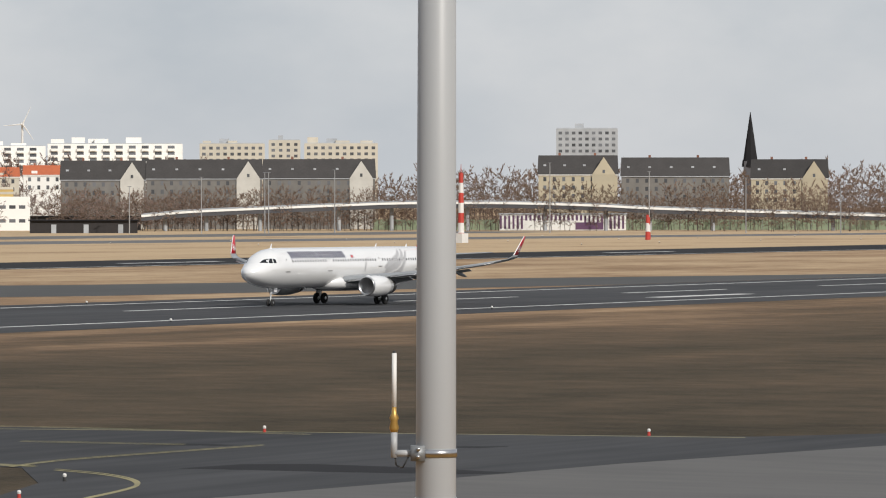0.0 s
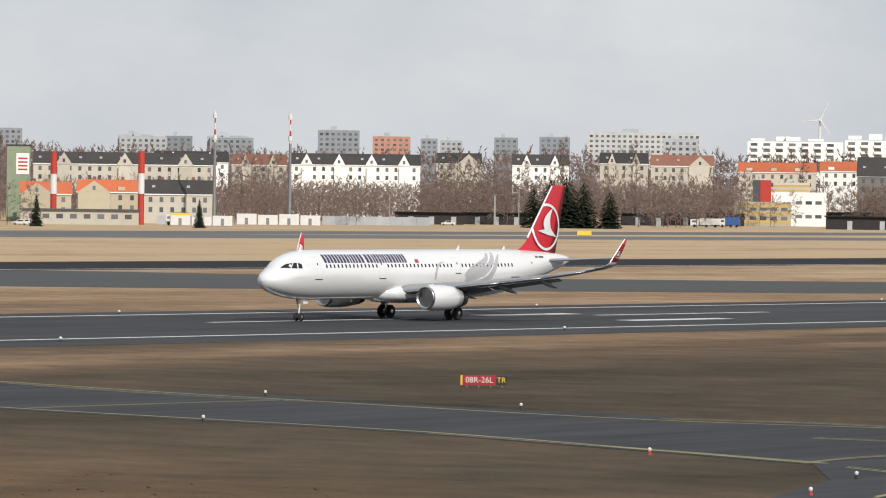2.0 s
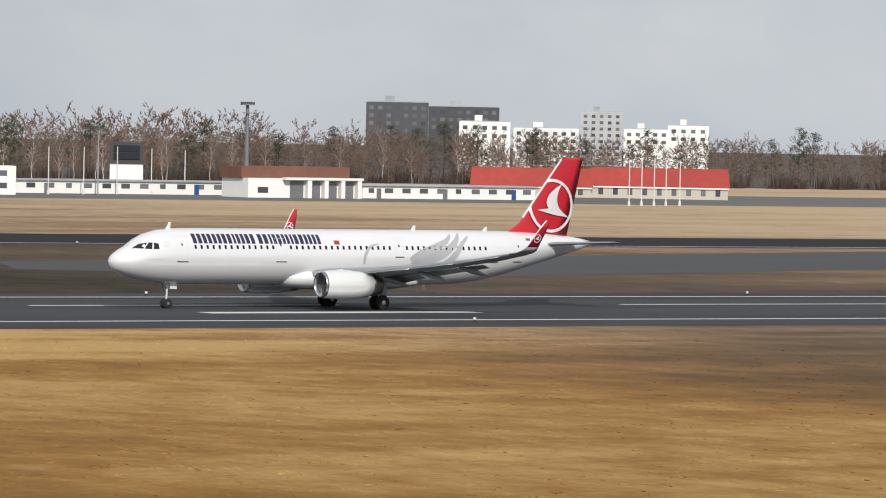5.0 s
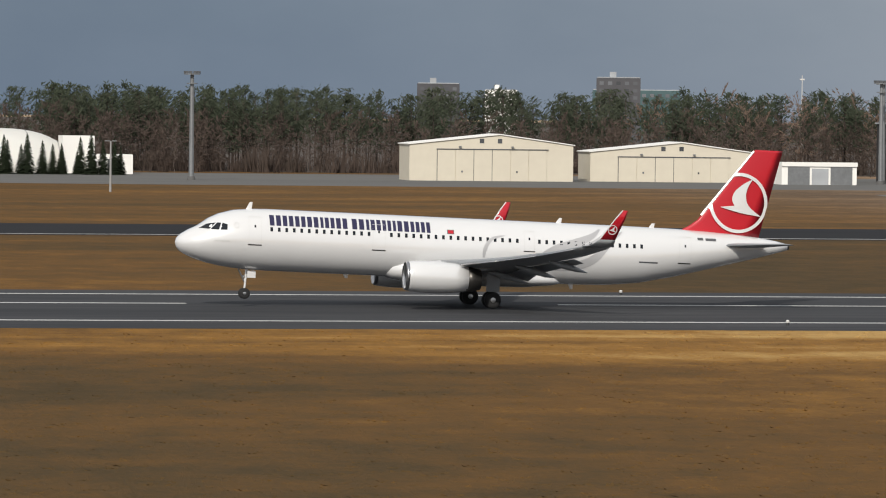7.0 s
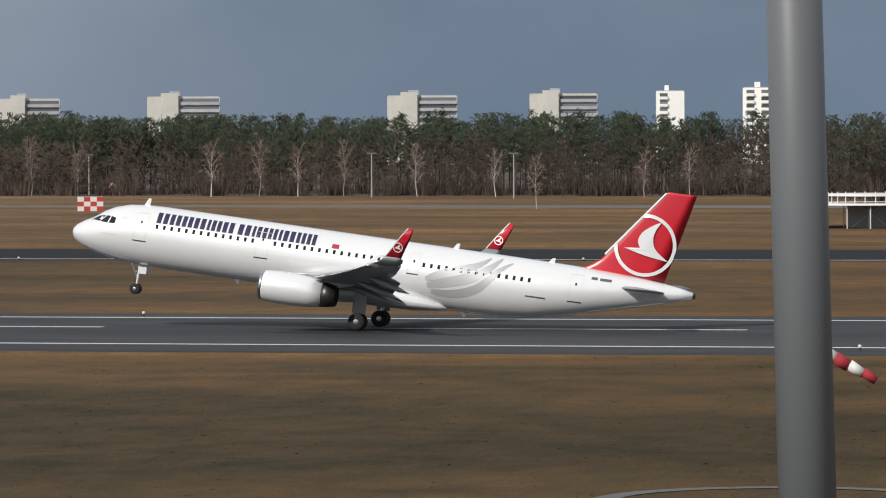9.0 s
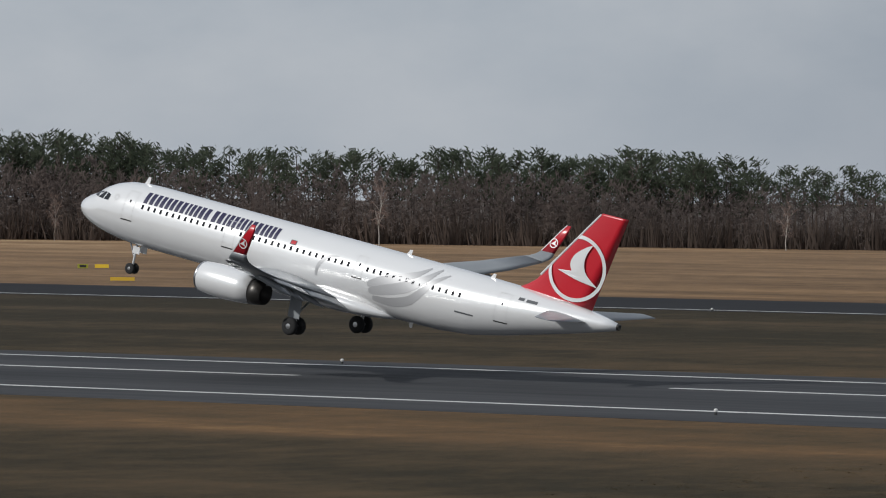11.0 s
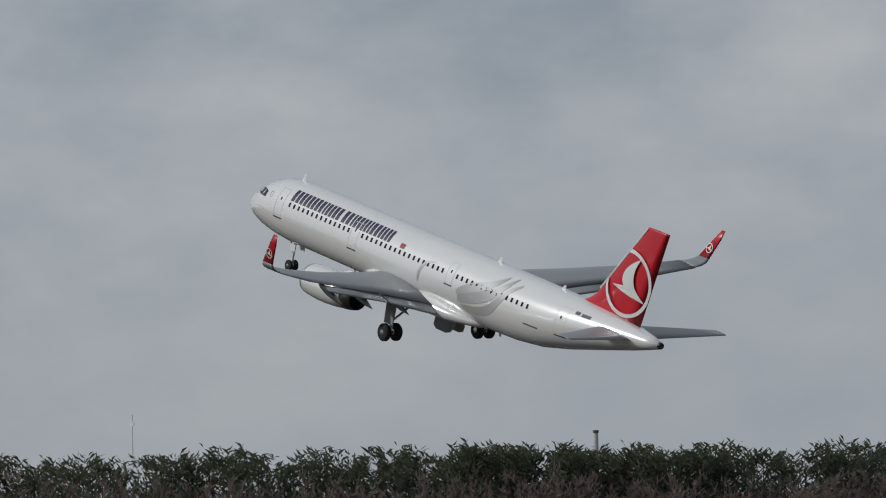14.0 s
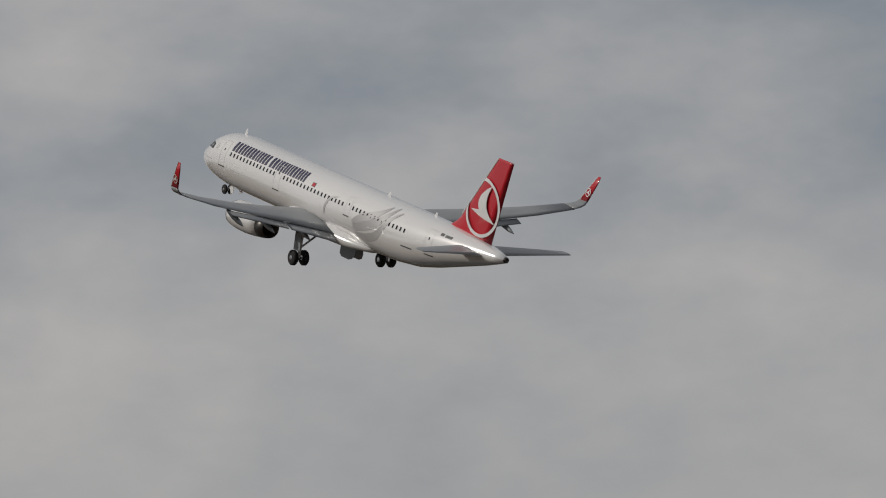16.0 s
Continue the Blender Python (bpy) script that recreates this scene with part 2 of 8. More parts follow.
def rings_into(bm, rings, cap0=True, cap1=True):
    """Skin over closed rings of equally many points."""
    vs = [[bm.verts.new(p) for p in r] for r in rings]
    n = len(vs[0])
    for a, b in zip(vs, vs[1:]):
        for i in range(n):
            j = (i + 1) % n
            bm.faces.new((a[i], a[j], b[j], b[i]))
    if cap0:
        bm.faces.new(vs[0][::-1])
    if cap1:
        bm.faces.new(vs[-1])
    bmesh.ops.recalc_face_normals(bm, faces=bm.faces)
    return bm


def lathe(profile, axis0, axis1, n=24):
    """A solid of revolution: profile of (along, radius) from axis0 towards axis1."""
    a, d = Vector(axis0), (Vector(axis1) - Vector(axis0)).normalized()
    q = d.to_track_quat("Z", "Y")
    bm = bmesh.new()
    rings_into(bm, [[a + d * s + q @ Vector((r * math.cos(t), r * math.sin(t), 0)) for t in (2 * math.pi * i / n for i in range(n))] for s, r in profile])
    return bm


# ---- the airliner: origin on the ground between the main wheels, x towards the tail, z up ----
GEAR = 22.0
FUSE = [(0.0, 3.56, 3.52, 0.02), (0.1, 3.88, 3.2, 0.38), (0.35, 4.15, 2.93, 0.74), (0.9, 4.5, 2.64, 1.14), (1.5, 4.8, 2.42, 1.42), (2.3, 5.38, 2.2, 1.68),
        (3.0, 5.72, 2.07, 1.83), (4.0, 6.0, 1.94, 1.95), (5.2, 6.13, 1.86, 2.0), (6.5, 6.17, 1.83, 2.02), (12.0, 6.17, 1.83, 2.02), (20.0, 6.17, 1.83, 2.02),
        (28.5, 6.17, 1.83, 2.02), (31.0, 6.17, 1.9, 2.0), (33.5, 6.16, 2.16, 1.92), (36.0, 6.13, 2.7, 1.76), (38.0, 6.07, 3.22, 1.54), (40.0, 5.97, 3.74, 1.25),
        (42.0, 5.8, 4.27, 0.87), (43.4, 5.6, 4.68, 0.54), (44.3, 5.42, 4.96, 0.28)]
FT = np.array(FUSE)


def fuse_at(s):
    return [float(np.interp(s, FT[:, 0], FT[:, k])) for k in (1, 2, 3)]


def skin(s, z, side=-1, off=0.012):
    """The point of the fuselage's skin at station s and height z."""
    top, bot, hw = fuse_at(s)
    c, hh = (top + bot) / 2, (top - bot) / 2
    k = max(-0.999, min(0.999, (z - c) / hh))
    y = hw * math.sqrt(1 - k * k)
    n = Vector((0, y / hw ** 2, (z - c) / hh ** 2)).normalized()
    return Vector((s - GEAR, side * (y + n.y * off), z + n.z * off))


def decal(name, grid, mat, parent, label="", side=-1, off=0.012, thick=0.006):
    """A patch laid on the skin: grid is rows of (s, z)."""
    verts, faces, w = [], [], len(grid[0])
    for row in grid:
        verts += [skin(s, z, side, off) for s, z in row]
    for r in range(len(grid) - 1):
        for c in range(w - 1):
            a = r * w + c
            faces.append((a, a + 1, a + w + 1, a + w))
    return mesh(name, verts, faces, mat, parent, label, True)


def patch(s0, s1, z0, z1, ns=2, nz=3, lean=0.0):
    return [[(s0 + (s1 - s0) * i / ns + lean * (z1 - z0) * j / nz, z0 + (z1 - z0) * j / nz) for i in range(ns + 1)] for j in range(nz + 1)]


def ribbon(path, widths):
    """Rows across a curved band along path."""
    rows = []
    for i, (s, z) in enumerate(path):
        a, b = path[max(0, i - 1)], path[min(len(path) - 1, i + 1)]
        d = Vector((b[0] - a[0], b[1] - a[1])).normalized()
        w = widths[i] / 2
        rows.append([(s - d.y * w * k, z + d.x * w * k) for k in (-1, 0, 1)])
    return rows


def smooth_path(pts, n=14):
    """Catmull-Rom curve through pts."""
    p = [pts[0], *pts, pts[-1]]
    out = []
    for i in range(1, len(p) - 2):
        for k in range(n):
            t = k / n
            out.append(tuple(0.5 * (2 * p[i][j] + (p[i + 1][j] - p[i - 1][j]) * t + (2 * p[i - 1][j] - 5 * p[i][j] + 4 * p[i + 1][j] - p[i + 2][j]) * t ** 2
                                    + (3 * p[i][j] - p[i - 1][j] - 3 * p[i + 1][j] + p[i + 2][j]) * t ** 3) for j in range(len(pts[0]))))
    return out + [tuple(pts[-1])]


AIRFOIL = [(1.0, 0.0), (0.75, 0.045), (0.5, 0.075), (0.25, 0.08), (0.1, 0.06), (0.03, 0.035), (0.0, 0.0), (0.03, -0.02), (0.1, -0.032), (0.25, -0.04), (0.5, -0.035), (0.75, -0.018)]


def foil(le, chord, thick, up=(0, 0, 1), twist=0.0):
    """Section ring: leading edge point, chord towards +x, thickness along up."""
    le, up = Vector(le), Vector(up).normalized()
    return [le + Vector((1, 0, -twist)) * (c * chord) + up * (t * chord * thick / 0.12) for c, t in AIRFOIL]


# wing stations: spanwise y, leading edge s, chord, height, thickness ratio
WING = [(1.2, 16.4, 7.3, 2.45, 0.15), (2.2, 16.95, 6.8, 2.58, 0.14), (6.4, 19.35, 4.6, 3.1, 0.12), (10.0, 21.4, 3.55, 3.56, 0.11), (14.0, 23.7, 2.6, 4.18, 0.11), (16.8, 25.25, 1.9, 4.75, 0.1)]
WG = np.array(WING)


def wing_at(y):
    return [float(np.interp(y, WG[:, 0], WG[:, k])) for k in (1, 2, 3)]


def airliner(emblem=(40.55, 8.2, 2.16, 0.0)):
    plane = empty("airliner", label="white twin-engine jet airliner with a red tail fin on take-off", category="airplane")
    bm = bmesh.new()
    n = 48
    rings = []
    for s in sorted(set([f[0] for f in FUSE] + [0.03, 0.2, 0.6, 1.2, 1.9, 2.65, 3.5, 4.6] + [float(k) for k in range(8, 44, 2)])):
        top, bot, hw = fuse_at(s)
        c, hh = (top + bot) / 2, (top - bot) / 2
        rings.append([(s - GEAR, hw * math.sin(t), c + hh * math.cos(t)) for t in (2 * math.pi * i / n for i in range(n))])
    rings_into(bm, rings)
    part("fuselage", bm, WHITE, plane, "glossy white fuselage", True)
    part("exhaust", lathe([(0, 0.24), (0.25, 0.2), (0.26, 0.1), (0.1, 0.06)], (44.2 - GEAR, 0, 5.2), (45, 0, 5.26), 16), BURNT, plane, "dark tail exhaust", True)
    # wing-body fairing
    bm = bmesh.new()
    rings = []
    for s, w, z0, z1 in ((14.6, 0.3, 2.1, 2.5), (15.3, 1.5, 1.7, 3.0), (16.6, 2.15, 1.5, 3.15), (19, 2.32, 1.42, 3.12), (22, 2.32, 1.42, 3.0), (25, 2.1, 1.48, 2.75), (27, 1.3, 1.7, 2.4), (28, 0.3, 1.9, 2.1)):
        c, hh = (z0 + z1) / 2, (z1 - z0) / 2
        rings.append([(s - GEAR, w * math.copysign(abs(math.sin(t)) ** 0.8, math.sin(t)), c + hh * math.copysign(abs(math.cos(t)) ** 0.8, math.cos(t))) for t in (2 * math.pi * i / 28 for i in range(28))])
    rings_into(bm, rings)
    part("wing_fairing", bm, WHITE, plane, smooth=True)
    for side in (-1, 1):
        # wing
        bm = bmesh.new()
        rings_into(bm, [foil((s - GEAR, side * y, z), c, t, twist=0.02) for y, s, c, z, t in WING])
        wing = part("wing", bm, WINGGREY, plane, "grey swept wing", True)
        # upturned red wingtip, swept back
        bm = bmesh.new()
        tip = [(16.8, 25.25, 1.9, 4.75, 0.15), (17.25, 25.58, 1.65, 4.86, 0.45), (17.6, 25.9, 1.4, 5.06, 0.8), (17.8, 26.2, 1.1, 5.32, 1.0), (18.2, 27.15, 0.68, 6.75, 1.0), (18.35, 27.6, 0.36, 7.35, 1.0)]
        rr = [foil((s - GEAR, side * y, z), c, 0.09, (0, -side * k, 1.0001 - k)) for y, s, c, z, k in tip]
        rings_into(bm, rr[:4])
        part("wingtip_curve", bm, WINGGREY, wing, smooth=True)
        bm = bmesh.new()
        rings_into(bm, rr[3:])
        fence = part("winglet", bm, RED, plane, "red upturned winglet with white emblem", True)
        bm = bmesh.new()
        for a, b in zip(tip[3:-1], tip[4:]):
            tube_into(bm, (a[1] - GEAR + 0.01, side * a[0], a[3]), (b[1] - GEAR + 0.01, side * b[0], b[3]), 0.05, 0.04, 8)
        part("leading_edge", bm, WHITE, fence, "white leading edge")
        for face in (-1, 1):
            cx, cz = 27.02 - GEAR, 6.0
            vs, fs = [], []
            for i in range(25):
                t = 2 * math.pi * i / 24
                for r in (0.27, 0.33):
                    px, pz = cx + r * math.cos(t), cz + r * math.sin(t)
                    vs.append((px, side * (17.8 + 0.4 * (pz - 5.32) / 1.43) + face * 0.065, pz))
            fs = [(2 * i, 2 * i + 1, 2 * i + 3, 2 * i + 2) for i in range(24)]
            mesh("emblem_ring", vs, fs, WHITE, fence)
            pts = [(0.16, 0.26), (-0.05, 0.06), (-0.24, -0.05), (0.02, -0.1), (0.26, -0.17), (0.1, 0.0)]
            mesh("emblem_shape", [(cx + a, side * (17.8 + 0.4 * (cz + b - 5.32) / 1.43) + face * 0.065, cz + b) for a, b in pts], [(0, 1, 5), (1, 2, 3, 5), (5, 3, 4)], WHITE, fence)
        # slats and flaps, set for take-off
        for y0, y1 in ((2.6, 5.0), (6.5, 9.6), (9.7, 12.9), (13.0, 16.2)):
            rr = []
            for y in (y0, y1):
                s, c, z = wing_at(y)
                rr.append(foil((s - 0.32 - GEAR, side * y, z - 0.16), max(0.5, c * 0.16), 0.16, twist=-0.22))
            bm = bmesh.new()
            rings_into(bm, rr)
            part("slat", bm, METAL, wing, smooth=True)
        for y0, y1 in ((2.3, 6.3), (6.5, 12.6)):
            rr = []
            for y in (y0, y1):
                s, c, z = wing_at(y)
                rr.append(foil((s + c * 0.93 - GEAR, side * y, z - 0.16), max(0.8, c * 0.24), 0.11, twist=0.3))
            bm = bmesh.new()
            rings_into(bm, rr)
            part("flap", bm, WINGGREY, wing, smooth=True)
        for y in (4.4, 8.2, 11.7):
            s, c, z = wing_at(y)
            k = 0.75 + 0.05 * c
            part("flap_fairing", lathe([(0, 0.03), (0.5 * k, 0.16), (1.4 * k, 0.22), (2.4 * k, 0.17), (3.2 * k, 0.02)], (s + c * 0.55 - GEAR, side * y, z - 0.22), (s + c * 0.55 + 3 - GEAR, side * y, z - 0.95), 12), WINGGREY, wing, smooth=True)
        # engine
        y, z = side * 5.75, 2.04
        engine = empty("engine")
        engine.parent = plane
        part("cowling", lathe([(0.42, 0.8), (0.08, 0.87), (0.0, 0.94), (0.06, 0.99), (0.4, 1.06), (1.3, 1.12), (2.4, 1.12), (3.4, 1.05), (4.4, 0.92), (4.42, 0.84), (4.0, 0.8)], (15.35 - GEAR, y, z), (20, y, z - 0.05), 36), WHITE, engine, "white engine cowling", True)
        part("intake_lip", lathe([(0.2, 0.82), (0.06, 0.88), (-0.02, 0.94), (0.05, 0.995), (0.2, 1.03), (0.2, 1.02)], (15.35 - GEAR, y, z), (20, y, z - 0.05), 36), METAL, engine, "polished intake lip", True)
        part("fan", lathe([(0, 0.01), (0.25, 0.18), (0.5, 0.28), (0.5, 0.85), (0.6, 0.85)], (15.65 - GEAR, y, z), (20, y, z - 0.05), 24), DARKGREY, engine, "dark fan with spinner", True)
        part("nozzle", lathe([(0, 0.9), (0.5, 0.84), (1.05, 0.72), (1.07, 0.64), (0.4, 0.58)], (19.65 - GEAR, y, z - 0.05), (22, y, z - 0.07), 28), BURNT, engine, "dark metal exhaust nozzle", True)
        bm = bmesh.new()
        rings_into(bm, [[(17.0 - GEAR, y - 0.18, z + 0.95), (20.8 - GEAR, y - 0.16, z + 0.55), (21.2 - GEAR, y + 0.16, z + 0.57), (17.0 - GEAR, y + 0.18, z + 0.95)],
                        [(18.4 - GEAR, y - 0.16, 3.2), (22.2 - GEAR, y - 0.1, 3.0), (22.4 - GEAR, y + 0.1, 3.0), (18.4 - GEAR, y + 0.16, 3.2)]])
        part("pylon", bm, WINGGREY, engine)
        bm = bmesh.new()
        rings_into(bm, [[(17.0 - GEAR, y - side * 0.9, z + 0.75), (18.1 - GEAR, y - side * 0.8, z + 0.85), (18.1 - GEAR, y - side * 0.86, z + 0.82)], [(17.6 - GEAR, y - side * 1.25, z + 1.1), (18.1 - GEAR, y - side * 1.2, z + 1.15), (18.1 - GEAR, y - side * 1.22, z + 1.12)]])
        part("strake", bm, WHITE, engine)
        # tailplane
        bm = bmesh.new()
        rings_into(bm, [foil((39.0 - GEAR, side * 0.6, 5.05), 3.3, 0.1), foil((39.5 - GEAR, side * 1.3, 5.12), 3.0, 0.1), foil((41.9 - GEAR, side * 6.15, 5.42), 1.3, 0.09), foil((42.25 - GEAR, side * 6.28, 5.44), 0.8, 0.06)])
        part("tailplane", bm, WINGGREY, plane, "grey tailplane", True)
        # cabin windows, doors
        gaps = ((13.45, 14.9), (24.35, 25.6))
        s = 6.5
        while s < 33.6:
            if not any(a < s < b for a, b in gaps):
                decal("cabin_window", patch(s - 0.095, s + 0.095, 4.63, 4.92, 2, 2), GLASS, plane, side=side)
            s += 0.533
        for d0, d1, z0, z1 in ((4.9, 5.8, 3.68, 5.6), (13.7, 14.6, 3.7, 5.45), (24.6, 25.35, 4.1, 5.5), (35.95, 36.85, 3.75, 5.6)):
            door = empty("cabin_door")
            door.parent = plane
            for a in (patch(d0, d0 + 0.025, z0, z1, 1, 6), patch(d1 - 0.025, d1, z0, z1, 1, 6), patch(d0, d1, z1 - 0.025, z1, 3, 1)):
                decal("door_seam", a, SEAM, door, side=side)
            decal("door_sill", patch(d0 - 0.04, d1 + 0.04, z0 - 0.08, z0, 3, 1), BURNT, door, side=side)
            decal("door_window", patch((d0 + d1) / 2 - 0.06, (d0 + d1) / 2 + 0.06, 4.85, 5.03, 1, 1), GLASS, door, side=side)
        # cockpit glazing
        for q in (((1.62, 4.62), (2.18, 4.6), (2.62, 5.05), (2.12, 4.96)), ((2.27, 4.6), (2.83, 4.58), (2.98, 5.06), (2.72, 5.06)), ((2.93, 4.58), (3.4, 4.6), (3.42, 4.98), (3.08, 5.06))):
            decal("cockpit_window", [[q[0], ((q[0][0] + q[1][0]) / 2, (q[0][1] + q[1][1]) / 2), q[1]], [q[3], ((q[3][0] + q[2][0]) / 2, (q[3][1] + q[2][1]) / 2), q[2]]], GLASS, plane, side=side, off=0.02)
    # front panes
    for side in (-1, 1):
        decal("windscreen", [[(1.5, 4.6), (1.6, 4.6)], [(2.02, 4.93), (2.1, 4.95)]], GLASS, plane, side=side, off=0.02)
    # tail fin
    def fin_le(z):
        return float(np.interp(z, [5.7, 6.1, 6.4, 6.85, 12.05], [35.7, 36.45, 37.0, 37.6, 41.62]))

    def fin_te(z):
        return 42.15 + (z - 5.6) * 0.235
    bm = bmesh.new()
    rings_into(bm, [foil((fin_le(z) - GEAR, 0, z), fin_te(z) - fin_le(z), 0.075 if z < 11.9 else 0.04, (0, 1, 0)) for z in (5.6, 6.1, 6.4, 6.85, 8, 9.5, 11, 11.9, 12.05)])
    fin = part("tail_fin", bm, RED, plane, "tall red tail fin with a white ring and plain white shape", True)
    part("fin_edge", tube((fin_le(7.2) - GEAR, 0, 7.2), (fin_le(11.95) - GEAR, 0, 11.95), 0.095, 0.075, 8), WHITE, fin)

    def fin_y(s, z):
        c = fin_te(z) - fin_le(z)
        k = (s - fin_le(z)) / c
        return float(np.interp(k, [0, 0.03, 0.1, 0.25, 0.5, 0.75, 1], [0, 0.035, 0.06, 0.08, 0.075, 0.045, 0])) * c * 0.075 / 0.12 + 0.03
    for side in (-1, 1):
        (ring_s, ring_z, ring_r, drop), vs, fs = emblem, [], []
        for i in range(73):
            t = 2 * math.pi * i / 72
            for r, rim in ((ring_r * 0.89, 0.17), (ring_r, 0.02)):
                a, b = ring_s + r * math.cos(t), ring_z + r * math.sin(t)
                a = max(fin_le(b) - 0.02, min(fin_te(b) - rim, a))
                vs.append((a - GEAR, side * fin_y(a, b), b))
        mesh("fin_ring", vs, [(2 * i, 2 * i + 1, 2 * i + 3, 2 * i + 2) for i in range(72)], WHITE, fin, "white ring")
        bird = smooth_path([(0.95, 1.72), (0.35, 1.4), (-0.3, 0.85), (-0.52, 0.25), (-0.32, -0.22)], 6)
        back = smooth_path([(0.95, 1.72), (0.6, 1.05), (0.52, 0.4), (0.8, -0.25), (1.72, -0.93)], 6)
        outer = bird + smooth_path([(-0.32, -0.22), (-1.62, -0.25), (0.1, -0.7), (1.72, -0.93)], 4)[5:]
        m = len(back)
        pick = [outer[round(i * (len(outer) - 1) / (m - 1))] for i in range(m)]
        vs = []
        for (a, b), (c, d) in zip(pick, back):
            for k in (0, 0.25, 0.5, 0.75, 1):
                u, v = ring_s + (a + (c - a) * k) * ring_r / 2.16, ring_z - drop + (b + (d - b) * k) * ring_r / 2.16
                u = max(fin_le(v) + 0.02, min(fin_te(v) - 0.2, u))
                vs.append((u - GEAR, side * (fin_y(u, v) + 0.004), v))
        mesh("fin_shape", vs, [(5 * i + j, 5 * i + j + 1, 5 * i + j + 6, 5 * i + j + 5) for i in range(m - 1) for j in range(4)], WHITE, fin, "plain white curved shape")
    # name on the side as plain upright bars
    s = 6.36
    for word in ((0.86, 0.8, 0.78, 0.84, 0.3, 0.72, 0.84), (0.92, 0.3, 0.76, 0.66, 0.3, 0.86, 0.68, 0.7)):
        for w in word:
            w *= 1.075
            for a, b in ([(0.1, 0.75)] if w < 0.4 else [(0.02, 0.38), (0.53, 0.89)]):
                decal("lettering_bar", patch(s + w * a, s + w * b, 5.04, 5.76, 1, 4), NAVY, plane)
            s += w + 0.02
        s += 0.2
    flag = decal("flag_patch", patch(19.05, 19.55, 5.02, 5.32), DARKGREY, plane, "small red flag with a dark border")
    decal("flag_field", patch(19.1, 19.5, 5.06, 5.28), RED, flag, off=0.018)
    decal("registration_bar", patch(37.35, 37.78, 5.4, 5.58, 2, 1), DARKGREY, plane)
    decal("registration_bar", patch(37.95, 38.75, 5.38, 5.56, 2, 1), DARKGREY, plane)
    decal("marking_bar", patch(33.0, 34.4, 3.62, 3.72, 3, 1), DARKGREY, plane)
    decal("marking_bar", patch(2.5, 3.6, 3.78, 3.86, 3, 1), SEAM, plane)
    ring = [(4.05 + 0.15 * math.cos(radians(30 * i)), 4.95 + 0.2 * math.sin(radians(30 * i))) for i in range(13)]
    decal("small_emblem", ribbon(ring, [0.05] * 13), SEAM, plane)
    # silver blades of a plume over the rear fuselage
    for pts, w in (([(25.95, 3.85), (27.05, 4.36), (28.4, 4.82), (29.5, 5.3), (30.2, 5.84)], 0.62), ([(26.1, 3.45), (27.7, 3.9), (29.2, 4.42), (30.3, 5.18), (31.0, 5.92)], 0.74),
                   ([(26.4, 3.06), (27.9, 3.1), (29.4, 3.56), (30.3, 4.36), (31.0, 5.15), (31.8, 5.72)], 0.6), ([(21.7, 3.5), (21.8, 4.2), (22.3, 4.85), (23.2, 5.1)], 0.26)):
        path = smooth_path(pts, 8)
        k = len(path)
        decal("swoosh", ribbon(path, [w * math.sin(math.pi * (0.14 + 0.84 * (i / k) ** 0.8)) for i in range(k)]), SILVER, plane, "silver-grey plume blade", off=0.016)
    # aerials, drain mast, tail skid lamp
    for a, z, h in ((4.9, 6.1, 0.5), (27.2, 6.16, 0.35), (34.0, 6.14, 0.3)):
        bm = bmesh.new()
        rings_into(bm, [foil((a - GEAR, 0, z - 0.05), 0.42, 0.12, (0, 1, 0)), foil((a + 0.28 - GEAR, 0, z + h), 0.2, 0.1, (0, 1, 0))])
        part("aerial", bm, WHITE, plane)
    for a, z, h in ((12.0, 1.85, 0.28), (28.3, 1.86, 0.35)):
        bm = bmesh.new()
        rings_into(bm, [foil((a - GEAR, 0, z + 0.05), 0.4, 0.12, (0, 1, 0)), foil((a + 0.2 - GEAR, 0, z - h), 0.2, 0.1, (0, 1, 0))])
        part("drain_mast", bm, WHITE, plane)
    # landing gear
    def wheel(parent, x, y, r, w):
        part("tyre", lathe([(0, r * 0.55), (0.02, r * 0.86), (w * 0.25, r), (w * 0.75, r), (w - 0.02, r * 0.86), (w, r * 0.55)], (x, y - w / 2, r), (x, y + w, r), 28), TYRE, parent, "black rubber tyre", True)
        part("rim", lathe([(-0.01, 0.02), (0.0, r * 0.3), (0.03, r * 0.52), (w - 0.03, r * 0.52), (w, r * 0.3), (w + 0.01, 0.02)], (x, y - w / 2, r), (x, y + w, r), 20), METAL, parent, "bright metal rim", True)
    nose = empty("nose_gear")
    nose.parent = plane
    x = 5.07 - GEAR
    part("strut", tube((x + 0.12, 0, 2.3), (x, 0, 0.4), 0.1, 0.07, 12), WHITE, nose)
    part("drag_brace", tube((x - 0.5, 0, 2.1), (x + 0.03, 0, 1.1), 0.06, 0.05), METAL, nose)
    part("axle", tube((x, -0.3, 0.38), (x, 0.3, 0.38), 0.06), METAL, nose)
    part("landing_light", lathe([(0, 0.02), (0, 0.11), (0.12, 0.09), (0.14, 0.02)], (x - 0.16, 0, 1.55), (x, 0, 1.55), 12), METAL, nose)
    for y in (-0.25, 0.25):
        wheel(nose, x, y, 0.38, 0.22)
    for side in (-1, 1):
        part("nose_gear_door", box(x + 0.1, x + 0.7, side * 0.4 - 0.015, side * 0.4 + 0.015, 1.5, 2.0), WHITE, nose)
        main = empty("main_gear")
        main.parent = plane
        y = side * 3.8
        part("strut", tube((0.12, y, 3.0), (0, y, 0.6), 0.17, 0.12, 14), WHITE, main)
        part("side_brace", tube((0.1, y - side * 1.6, 2.6), (0, y, 1.3), 0.08, 0.07), METAL, main)
